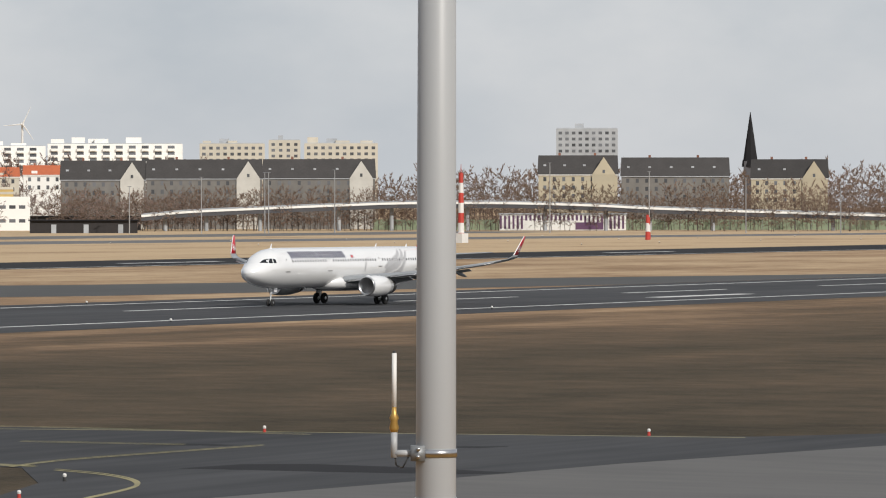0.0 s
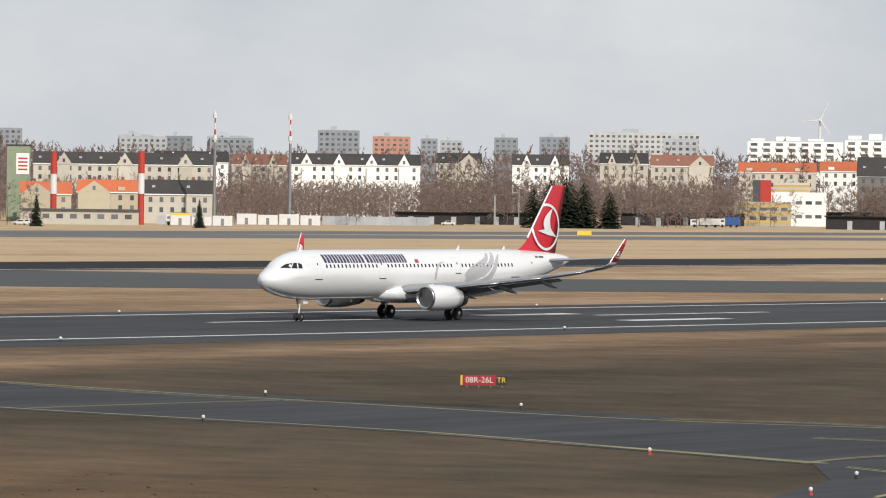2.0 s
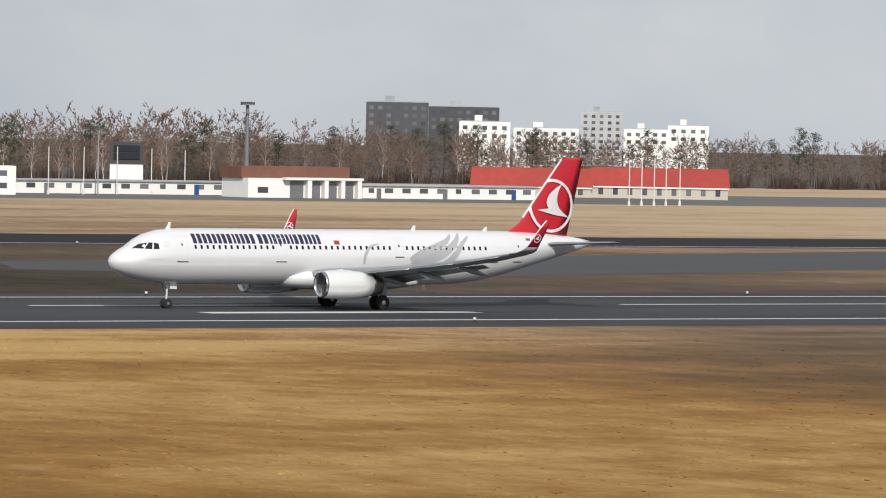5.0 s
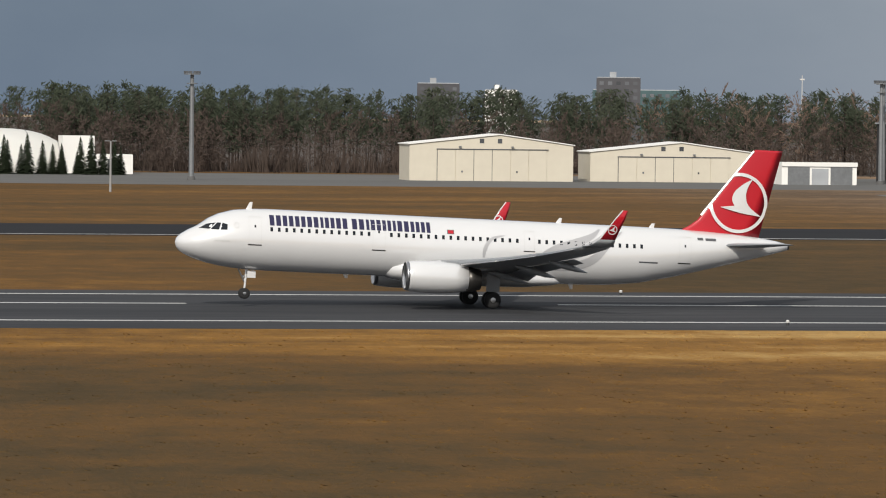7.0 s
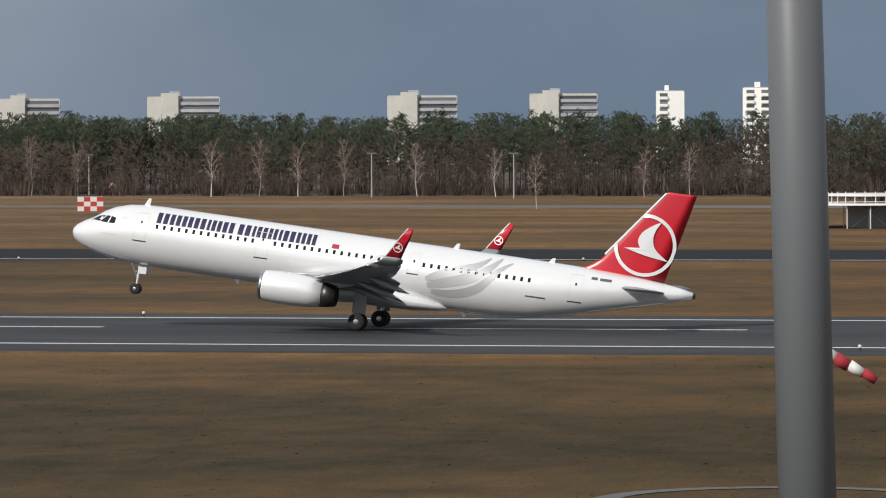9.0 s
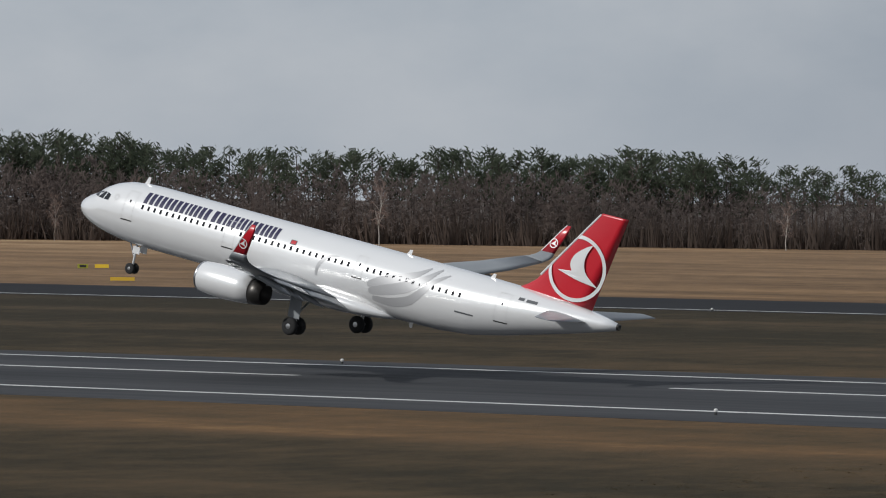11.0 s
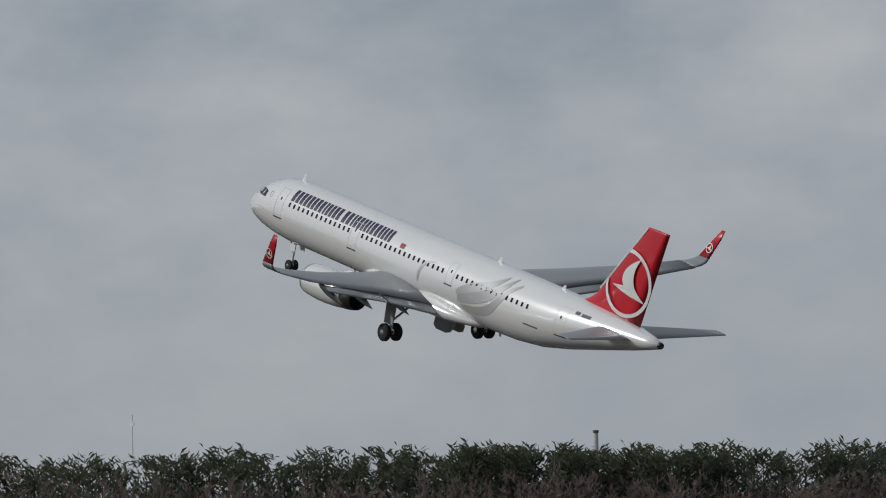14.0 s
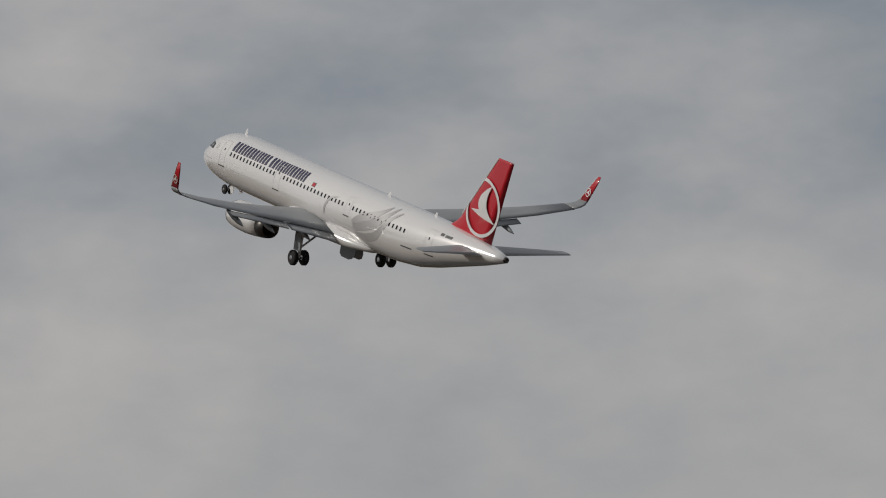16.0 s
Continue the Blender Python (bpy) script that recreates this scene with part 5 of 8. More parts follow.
def taxi_light(x, y):
    ob = empty("taxiway_light", pose(x, y, 0), "tiny taxiway edge lamp in the grass", "runway light", "taxiway lights")
    part("stub", tube((0, 0, 0), (0, 0, 0.22), 0.09, 0.06, 8), PAINTRED if int(x) % 3 == 0 else SIGNBLACK, ob)
    part("lamp", lathe([(0, 0.07), (0.08, 0.09), (0.13, 0.06), (0.15, 0.02)], (0, 0, 0.2), (0, 0, 1), 10), PAINTWHITE, ob)


def text_on(name, text, size, m, mat, parent):
    cu = bpy.data.curves.new(name, "FONT")
    cu.body, cu.size, cu.align_x, cu.align_y, cu.extrude = text, size, "CENTER", "CENTER", 0.004
    cu.materials.append(mat)
    ob = new(name, cu)
    ob.parent, ob.matrix_local = parent, m
    return ob


def runway_sign(x, y, rz, w, h, a, b, flip):
    ob = empty("runway_sign", pose(x, y, 0, 0, 0, rz), "red runway sign with white writing and black side panel", "airfield sign", "runway signs")
    h = max(h, 0.72)
    k = w * 0.24
    xa, xb = (0, w - k) if not flip else (k, w)
    part("red_panel", box(xa, xb, -0.09, 0.09, 0.14, h), SIGNRED, ob)
    ya, yb = (w - k, w) if not flip else (0, k)
    part("black_panel", box(ya, yb, -0.092, 0.092, 0.14, h), SIGNBLACK, ob)
    part("yellow_end", box(-0.12, 0.0, -0.1, 0.1, 0.14, h), SIGNORANGE, ob)
    for i in range(4):
        part("leg", tube((0.25 + i * (w - 0.5) / 3, 0, 0), (0.25 + i * (w - 0.5) / 3, 0, 0.15), 0.05), GALV, ob)
    face = Matrix.Rotation(radians(90), 4, "X")
    text_on("writing", a, 0.48, Matrix.Translation(((xa + xb) / 2, -0.1, (h + 0.14) / 2)) @ face, PAINTWHITE, ob)
    text_on("writing", b, 0.44, Matrix.Translation(((ya + yb) / 2, -0.1, (h + 0.14) / 2)) @ face, SIGNYEL, ob)


def low_sign(x, y, rz, w, h, colour):
    m = {"yellow": SIGNYEL, "orange": SIGNORANGE, "red": SIGNRED, "green": SIGNGREEN}[colour]
    ob = empty("airfield_sign", pose(x, y, 0, 0, 0, rz), "low " + {"yellow": "plain yellow", "orange": "dull orange", "red": "red", "green": "dark yellow"}[colour] + " sign box in the grass", "airfield sign", "low signs")
    part("panel", box(0, w, -0.12, 0.12, 0.15, max(h, 0.6)), m, ob)
    for k in (0.15, 0.85):
        part("leg", tube((w * k, 0, 0), (w * k, 0, 0.2), 0.05), GALV, ob)
    if colour in ("red", "green"):
        part("writing_bar", box(w * 0.2, w * 0.8, -0.14, -0.125, 0.3, max(h, 0.6) - 0.14), PAINTWHITE if colour == "red" else SIGNBLACK, ob)


# ---- buildings: origin at the front corner, x along the front, y into the depth ----
PANES = {}


def window(parent, x, y, z, w, h, rot=0.0):
    key = (round(w, 2), round(h, 2))
    if key not in PANES:
        bm = bmesh.new()
        box_into(bm, -w / 2, w / 2, -0.03, 0.03, 0, h)
        me = bpy.data.meshes.new("window")
        bm.to_mesh(me)
        bm.free()
        me.materials.append(PANE)
        PANES[key] = me
    ob = new("window", PANES[key])
    ob.parent, ob.matrix_local = parent, pose(x, y, z, 0, 0, rot)


def window_rows(parent, x0, x1, y, z0, z1, rows, cols, w, h):
    for r in range(rows):
        for c in range(cols):
            window(parent, x0 + (x1 - x0) * (c + 0.5) / cols, y, z0 + (z1 - z0) * (r + 0.5) / rows - h / 2, w, h)


def slab_block(x, y, rz, w, h, floors, wall):
    labels = {"white": "white flat-roofed apartment block", "cream": "cream flat-roofed apartment block", "concrete": "grey concrete high-rise block paled for haze", "slate": "blue-grey office block paled for haze", "dark": "dark brown office block", "grid": "pale tall apartment block with balconies",
              "brick": "red-brown office block", "rosy": "pale reddish apartment block", "glass": "low glazed office block", "slab": "high-rise with pale end wall and dark balconies"}
    ob = empty("apartment_block", pose(x, y, 0, 0, 0, rz), "distant " + labels[wall], "building", "distant blocks")
    d = min(14.0, max(7.0, w * 0.4))
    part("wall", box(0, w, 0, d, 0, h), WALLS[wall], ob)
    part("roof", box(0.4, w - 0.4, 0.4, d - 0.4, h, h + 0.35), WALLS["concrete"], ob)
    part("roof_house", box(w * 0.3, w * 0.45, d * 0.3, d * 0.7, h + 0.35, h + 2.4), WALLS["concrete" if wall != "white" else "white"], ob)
    low = max(0.0, h - floors * 2.9 - 0.8)
    x0 = w * 0.45 if wall == "slab" else 0.4
    if wall == "slab":
        part("wing_wall", box(w * 0.19, w * 0.43, -2.2, 0, 0, h + 1.6), WALLS["slab"], ob)
        for f in range(floors):
            z = h - 1.2 - 2.9 * f
            part("balcony", box(x0, w - 0.1, -0.9, 0, z - 2.0, z - 0.75), WALLS["concrete"], ob)
            part("loggia", box(x0, w - 0.3, -0.06, 0.04, z - 0.7, z + 0.6), PANE, ob)
        return
    if wall in ("white", "cream") and w > 24 and h > 30:
        rs = random.Random(int(x))
        k = 1.5
        while k < w - 8:
            ln = rs.uniform(4, 9)
            part("roof_terrace", box(k, k + ln, 1.5, d - 1.5, h + 0.35, h + rs.choice((1.4, 2.2, 3.0))), WALLS[wall], ob)
            k += ln + rs.uniform(3, 12)
    if floors <= 1:
        return
    cols = max(3, int((w - 0.8) / 3.2))
    if wall == "white" and h > 28:
        for f in range(floors):
            z = h - 2.4 - 2.9 * f
            for k in range(max(1, int(w / 6))):
                xx = 1.5 + 6 * k
                part("balcony", box(xx, min(w - 0.3, xx + 3.2), -1.1, 0, z - 0.9, z + 0.2), WALLS["white"], ob)
                part("loggia", box(xx, min(w - 0.3, xx + 3.2), -0.05, 0.03, z + 0.25, z + 1.6), PANE, ob)
        return
    window_rows(ob, x0, w - 0.4, -0.01, low, h - 0.7, floors, cols, 1.7, 1.4)


def house(x, y, rz, w, h, wall, tile, gables, floors):
    ob = empty("house", pose(x, y, 0, 0, 0, rz), {"white": "white", "cream": "cream", "grey": "grey", "yellow": "yellowish", "brick": "red-brown"}[wall] + " rendered house with " + {"dark_tile": "dark", "red_tile": "red-brown", "orange_tile": "bright orange", "red_roof": "bright red"}[tile] + " tiled roof", "house", "houses of the town")
    d, rh = 10.0, 4.2
    if wall in ("grey", "yellow"):
        rh, d = 7.0, 13.0
    if tile == "orange_tile":
        rh, d = 3.6, 9.0
    part("wall", box(0, w, 0, d, 0, h), WALLS[wall], ob)
    bm = bmesh.new()
    o = 0.4
    v = [bm.verts.new(p) for p in ((-o, -o, h), (w + o, -o, h), (w + o, d + o, h), (-o, d + o, h), (-o + 0.3, d / 2, h + rh), (w + o - 0.3, d / 2, h + rh))]
    for f in ((0, 1, 5, 4), (2, 3, 4, 5), (1, 2, 5), (3, 0, 4), (3, 2, 1, 0)):
        bm.faces.new([v[i] for i in f])
    part("roof", bm, ROOFS[tile], ob)
    for k in (0.25, 0.7):
        part("chimney", box(w * k, w * k + 0.9, d * 0.5, d * 0.5 + 0.7, h + rh - 0.6, h + rh + 0.9), ROOFS["red_tile"], ob)
    for g in range(gables):
        gx, gw = w * (g + 0.5) / gables, min(5.5, w / (gables + 0.5) * 0.42)
        if gables == 1:
            gx, gw = (5.0, 9.5) if tile == "orange_tile" else (w - 5.0, 8.5)
        bm = bmesh.new()
        zt = h + rh * (0.95 if gables > 1 else 0.9)
        v = [bm.verts.new(p) for p in ((gx - gw / 2, -0.5, h - 0.05), (gx + gw / 2, -0.5, h - 0.05), (gx, -0.5, zt), (gx - gw / 2, d / 2 - 0.5, h - 0.05), (gx + gw / 2, d / 2 - 0.5, h - 0.05), (gx, d / 2 - 0.5, zt))]
        for f in ((0, 1, 2), (0, 2, 5, 3), (1, 4, 5, 2), (3, 5, 4)):
            bm.faces.new([v[i] for i in f])
        bmesh.ops.recalc_face_normals(bm, faces=bm.faces)
        face = WALLS["slab" if wall == "grey" else wall]
        gable = part("gable", bm, face, ob)
        if gables == 1:
            part("gable_wall", box(gx - gw / 2, gx + gw / 2, -0.5, 0, 0, h), face, ob)
        else:
            part("bay", box(gx - gw * 0.4, gx + gw * 0.4, -0.9, 0, 0, h - 1.0), WALLS[wall], ob)
        window(gable, gx, -0.52, h + 0.5, 0.9, 1.2)
    cols = max(2, int(w / 3.4))
    window_rows(ob, 0.6, w - 0.6, -0.01, max(0.6, h - 3.1 * floors), h - 0.2, floors, cols, 1.1, 1.5)
    part("cornice", box(-0.2, w + 0.2, -0.35, 0, h - 0.35, h), WALLS["white" if wall != "grey" else "concrete"], ob)
    if tile != "orange_tile" and tile != "red_roof":
        for k in range(max(1, int(w / 7))):
            px = w * (k + 0.25) / max(1, int(w / 7))
            part("roof_light", box(px, px + 1.0, d * 0.2, d * 0.2 + 0.3, h + rh * 0.4, h + rh * 0.4 + 0.9), WALLS["concrete"], ob)
    if tile == "orange_tile":
        for k in range(max(1, int(w / 9))):
            part("dormer", box(3 + 9 * k, 5.2 + 9 * k, 0.3, 3, h + 0.2, h + 1.5), WALLS[wall], ob)


def billboard_house(x, y, rz, w, h):
    ob = empty("gable_house", pose(x, y, 0, 0, 0, rz), "house with a green end wall and a big poster", "house")
    part("wall", box(0, w, 0, 9, 0, h), BARRIER, ob)
    part("roof", box(-0.2, w + 0.2, -0.2, 9.2, h, h + 0.4), ROOFS["dark_tile"], ob)
    poster = part("poster", box(w * 0.4, w * 0.95, -0.12, -0.02, h - 8.5, h - 2.2), WALLS["white"], ob)
    for k in range(4):
        part("writing_bar", box(w * 0.48, w * 0.88, -0.16, -0.125, h - 4 - k * 1.1, h - 3.5 - k * 1.1), PAINTRED, poster)


def colour_building(x, y, rz, w, h):
    ob = empty("works_building", pose(x, y, 0, 0, 0, rz), "stepped yellow, white and red works building", "building")
    part("wing", box(0, w * 0.62, 0, 12, 0, h * 0.55), WALLS["yellow"], ob)
    part("hall", box(w * 0.35, w, 2, 14, 0, h * 0.78), WALLS["white"], ob)
    for n, z in enumerate((0.78, 0.835, 0.89, 0.945)):
        part("upper_floor_band", box(w * 0.42, w * 0.82, 3 - 0.1 * (n % 2), 13, h * z, h * (z + 0.055)), WALLS["cream" if n % 2 else "ochre"], ob)
    for n, z in enumerate((0.06, 0.24, 0.42)):
        part("cladding_band", box(w * 0.02, w * 0.6, -0.08, 0.02, h * z, h * (z + 0.07)), WALLS["ochre"], ob)
    part("red_panel", box(w * 0.28, w * 0.4, 1, 3, h * 0.5, h * 1.05), PAINTRED, ob)
    part("dark_panel", box(w * 0.2, w * 0.28, 1.2, 3, h * 0.5, h * 1.05), WALLS["dark"], ob)
    window_rows(ob, 1, w * 0.6, -0.01, 1, h * 0.5, 2, 5, 2.2, 1.3)
    window_rows(ob, w * 0.65, w - 1, 1.99, 1, h * 0.7, 2, 3, 2.2, 1.2)


def low_terminal(x, y, rz, w, h):
    ob = empty("terminal_building", pose(x, y, 0, 0, 0, rz), "long low white building with brown tiled roof", "building")
    d, h, r = 14, h * 1.12, w * 0.3
    part("wall", box(0, w, 0, d, 0, h), WALLS["white"], ob)
    part("upper_storey", box(-20, r + 6, d, d + 9, 0, h + 2.6), WALLS["white"], ob)
    bm = bmesh.new()
    v = [bm.verts.new(p) for p in ((r - 0.6, -0.7, h), (w + 0.6, -0.7, h), (w + 0.6, d + 0.7, h), (r - 0.6, d + 0.7, h), (r + 5, d / 2, h + 2.9), (w - 7, d / 2, h + 2.9))]
    for f in ((0, 1, 5, 4), (2, 3, 4, 5), (1, 2, 5), (3, 0, 4), (3, 2, 1, 0)):
        bm.faces.new([v[i] for i in f])
    part("roof", bm, ROOFS["red_tile"], ob)
    for i in range(46):
        if i % 11 != 7:
            window(ob, 2 + i * (w * 0.62) / 46, -0.01, 0.9, 1.9 if i % 5 else 1.3, 1.8)
    for k in (0.64, 0.72, 0.78, 0.86, 0.92):
        part("gate", box(w * k, w * k + 3.2, -0.06, 0.02, 0, 2.8), DARKGREY if k < 0.8 else GALV, ob)


def old_terminal(x, y, rz, w, h):
    ob = empty("old_terminal", pose(x, y, 0, 0, 0, rz), "long white hall with a flat white upper storey", "building")
    part("wall", box(0, w, 0, 12, 0, h), WALLS["white"], ob)
    part("roof", box(-0.5, w + 0.5, -0.8, 12.5, h, h + 0.5), WALLS["dark"], ob)
    part("upper_storey", box(-10, w + 14, 9, 20, 0, h + 2.9), WALLS["white"], ob)
    window_rows(ob, 2, w - 2, -0.01, 0.8, h - 0.3, 1, 22, 1.3, 1.5)


def small_office(x, y, rz, w, h):
    ob = empty("office_hut", pose(x, y, 0, 0, 0, rz), "long low beige office hut with flat roof", "building")
    part("wall", box(0, w, 0, 8, 0, h), WALLS["cream"], ob)
    part("roof", box(-0.6, w + 0.6, -0.8, 8.6, h, h + 0.4), WALLS["dark"], ob)
    window_rows(ob, 1, w - 1, -0.01, 0.8, h - 0.2, 1, 8, 1.9, 1.3)


def shed(x, y, rz, w, h):
    ob = empty("shed", pose(x, y, 0, 0, 0, rz), "long dark timber shed with flat roof", "shed", "dark sheds")
    part("wall", box(0, w, 0, 8, 0, h), BLACKWOOD, ob)
    part("roof", box(-0.5, w + 0.5, -1.0, 8.5, h, h + 0.35), DARKASPHALT, ob)
    for k in (0.2, 0.5, 0.82):
        part("gate", box(w * k, w * k + 1.6, -0.08, 0.02, 0, h * 0.7), WALLS["concrete"], ob)


def graffiti_hall(x, y, rz, w, h):
    ob = empty("painted_hall", pose(x, y, 0, 0, 0, rz), "low hall painted with purple and white stripes", "building")
    part("wall", box(0, w, 0, 9, 0, h), WALLS["white"], ob)
    part("roof", box(-0.4, w + 0.4, -0.4, 9.4, h, h + 0.4), WALLS["concrete"], ob)
    purple = material("purple_paint", (0.12, 0.06, 0.12), 0.8)
    n = 30
    for i in range(n):
        if 5 < i < 20:
            part("painted_stripe", box(w * i / n + 0.1, w * (i + 0.6) / n, -0.05, 0.02, h * 0.62, h * 0.95), purple, ob)
        else:
            part("painted_stripe", box(w * i / n + 0.1, w * (i + 0.55) / n, -0.05, 0.02, h * 0.1, h * 0.93), purple, ob)
    part("painted_field", box(w * 0.6, w * 0.82, -0.07, 0.02, h * 0.05, h * 0.5), purple, ob)


def noise_barrier(x, y, rz, w, h):
    ob = empty("noise_barrier", pose(x, y, 0, 0, 0, rz), "long pale green noise barrier along the field", "wall")
    n = 34
    for i in range(n):
        part("panel", box(w * i / n, w * (i + 1) / n - 0.12, 0, 0.25, 0, h), BARRIER, ob)
        part("post", box(w * (i + 1) / n - 0.12, w * (i + 1) / n, -0.05, 0.3, 0, h + 0.05), GALV, ob)


def container_row(x, y, rz, w, h):
    n = max(2, int(w / 6))
    for i in range(n):
        m = pose(x, y, 0, 0, 0, rz) @ pose(w * i / n, 0, 0)
        ob = empty("site_container", m, "white site container in a row", "container", "white containers")
        part("body", box(0, w / n - 0.3, 0, 2.5, 0.1, h - (i % 2) * 0.3), PAINTWHITE, ob)
        part("corner_post", box(-0.03, 0.15, -0.03, 0.12, 0, h - (i % 2) * 0.3 + 0.04), GALV, ob)
        part("door", box(w / n * 0.4, w / n * 0.55, -0.04, 0.02, 0.15, 2.1), GALV, ob)


def yard_wall(x, y, rz, w, h):
    ob = empty("yard_wall", pose(x, y, 0, 0, 0, rz), "long grey concrete yard wall", "wall", "yard walls")
    n = max(3, int(w / 4))
    for i in range(n):
        part("panel", box(w * i / n, w * (i + 1) / n - 0.05, 0, 0.2, 0, h), WALLS["concrete"], ob)


def site_hut(x, y, rz, w, h):
    ob = empty("site_wagon", pose(x, y, 0, 0, 0, rz), "yellow site wagon on small wheels", "trailer")
    part("body", box(0, w, 0, 2.4, 0.7, h), SIGNYEL, ob)
    part("roof", box(-0.1, w + 0.1, -0.1, 2.5, h, h + 0.15), GALV, ob)
    window(ob, w * 0.3, -0.01, 1.6, 0.9, 0.8)
    for k in (0.2, 0.8):
        part("wheel", lathe([(0, 0.05), (0, 0.4), (0.2, 0.4), (0.2, 0.05)], (w * k, 0.1, 0.4), (w * k, 1, 0.4), 14), TYRE, ob)


def excavator(x, y, rz, w, h):
    ob = empty("excavator", pose(x, y, 0, 0, 0, rz), "yellow excavator on a building site", "excavator")
    part("track", box(0.5, 5.0, 0, 0.7, 0, 0.9), TYRE, ob)
    part("track", box(0.5, 5.0, 2.0, 2.7, 0, 0.9), TYRE, ob)
    part("body", box(1.2, 5.0, 0.1, 2.6, 0.95, 2.2), SIGNYEL, ob)
    part("cab", box(1.2, 2.6, 0.1, 1.3, 2.2, 3.4), CLEAR, ob)
    part("boom", tube((1.6, 1.5, 2.0), (-1.0, 1.5, 4.9), 0.3, 0.22, 6), SIGNYEL, ob)
    part("arm", tube((-1.0, 1.5, 4.9), (-2.4, 1.5, 2.6), 0.22, 0.16, 6), SIGNYEL, ob)
    part("bucket", box(-2.9, -1.9, 1.0, 2.0, 1.9, 2.7), DARKGREY, ob)


def truck(x, y, rz, w, h, colour):
    ob = empty("truck", pose(x, y, 0, 0, 0, rz), colour + " lorry parked by the sheds", "truck")
    part("load_body", box(w * 0.32, w, 0, 2.4, 0.8, h), {"blue": BLUE, "yellow": SIGNYEL}.get(colour, PAINTWHITE), ob)
    part("cab", box(0, w * 0.28, 0.1, 2.3, 0.6, h * 0.9), PAINTWHITE, ob)
    window(ob, w * 0.14, 0.08, h * 0.55, w * 0.16, 0.7)
    for k in (0.14, 0.55, 0.85):
        part("wheel", lathe([(0, 0.05), (0, 0.48), (0.3, 0.48), (0.3, 0.05)], (w * k, 0.0, 0.48), (w * k, 1, 0.48), 14), TYRE, ob)


def car(x, y, rz, w, h):
    ob = empty("car", pose(x, y, 0, 0, 0, rz), "pale parked car beside the apron", "car", "parked cars")
    k = 4.4
    bm = bmesh.new()
    side = [(0, 0.35), (0.1, 0.8), (1.0, 0.95), (1.6, 1.42), (3.1, 1.45), (3.9, 0.98), (4.35, 0.9), (4.4, 0.35)]
    rings_into(bm, [[(a, b, c) for a, c in side] for b in (0.0, 1.75)])
    part("body", bm, PAINTWHITE, ob)
    part("side_window", box(1.55, 3.2, -0.02, 1.77, 0.98, 1.34), GLASS, ob)
    for a in (0.8, 3.55):
        for b in (0.0, 1.55):
            part("wheel", lathe([(0, 0.05), (0, 0.33), (0.2, 0.33), (0.2, 0.05)], (a, b, 0.33), (a, b + 1, 0.33), 14), TYRE, ob)


def flyover():
    ob = empty("flyover", None, "curved elevated road with pale parapet", "road")
    path = smooth_path(FLYOVER, 5)
    for name, dz0, dz1, off, mat in (("parapet", 0.0, 0.75, 0.0, WALLS["white"]), ("deck", -1.3, 0.0, 0.25, WALLS["dark"]), ("rear_parapet", 0.3, 1.25, 9.0, WALLS["concrete"])):
        vs, fs = [], []
        for i, (x, y, z) in enumerate(path):
            a, b = path[max(0, i - 1)], path[min(len(path) - 1, i + 1)]
            d = Vector((b[0] - a[0], b[1] - a[1])).normalized()
            for o in (off, off + (8.5 if name == "deck" else 0.4)):
                px, py = x - d.y * o, y + d.x * o
                vs += [(px, py, max(0.1, z - 0.75 + dz0)), (px, py, z - 0.75 + dz1)]
        for i in range(len(path) - 1):
            k = 4 * i
            fs += [(k, k + 4, k + 5, k + 1), (k + 2, k + 3, k + 7, k + 6), (k + 1, k + 5, k + 7, k + 3), (k, k + 2, k + 6, k + 4)]
        mesh(name, vs, fs, mat, ob)
    for i in range(3, len(path) - 2, 4):
        x, y, z = path[i]
        a, b = path[i - 1], path[i + 1]
        d = Vector((b[0] - a[0], b[1] - a[1])).normalized()
        part("pier", tube((x - d.y * 4, y + d.x * 4, 0), (x - d.y * 4, y + d.x * 4, z - 1.9), 0.7, 0.7, 10), WALLS["concrete"], ob)


def terminal(x, y, rz, w, h):
    ob = empty("terminal_building", pose(x, y, 0, 0, 0, rz), "long low white airfield building with small windows", "building", "white airfield buildings")
    h = max(h, 2.6)
    part("wall", box(0, w, 0, 10, 0, h), WALLS["white"], ob)
    part("roof", box(-0.4, w + 0.4, -0.5, 10.4, h, h + 0.3), WALLS["concrete"], ob)
    n = int(w / 4.2)
    for i in range(n):
        window(ob, w * (i + 0.5) / n, -0.01, 1.15, 2.0 if i % 5 else 1.3, 1.0)
    for k in (0.08, 0.46, 0.86):
        part("door", box(w * k, w * k + 1.1, -0.05, 0.02, 0, 2.1), BLUE if k > 0.8 else GALV, ob)


def terminal_gates(x, y, rz, w, h):
    ob = empty("fire_station", pose(x, y, 0, 0, 0, rz), "white fire station with four grey gates", "building")
    part("wall", box(0, w, 1, 12, 0, h), WALLS["white"], ob)
    part("canopy", box(w * 0.3, w, -0.6, 1, h - 0.3, h + 0.2), WALLS["white"], ob)
    for i in range(4):
        part("gate", box(w * (0.37 + 0.15 * i), w * (0.49 + 0.15 * i), 0.9, 1.02, 0, h - 0.5), GALV, ob)
        part("column", box(w * (0.5 + 0.15 * i), w * (0.535 + 0.15 * i), -0.5, 1, 0, h - 0.3), WALLS["white"], ob)
    window(ob, w * 0.13, 0.99, 1.0, 2.4, 1.2)
    part("roof", box(-0.5, w * 0.95, 3, 12, h, h + 2.4), ROOFS["red_tile"], ob)


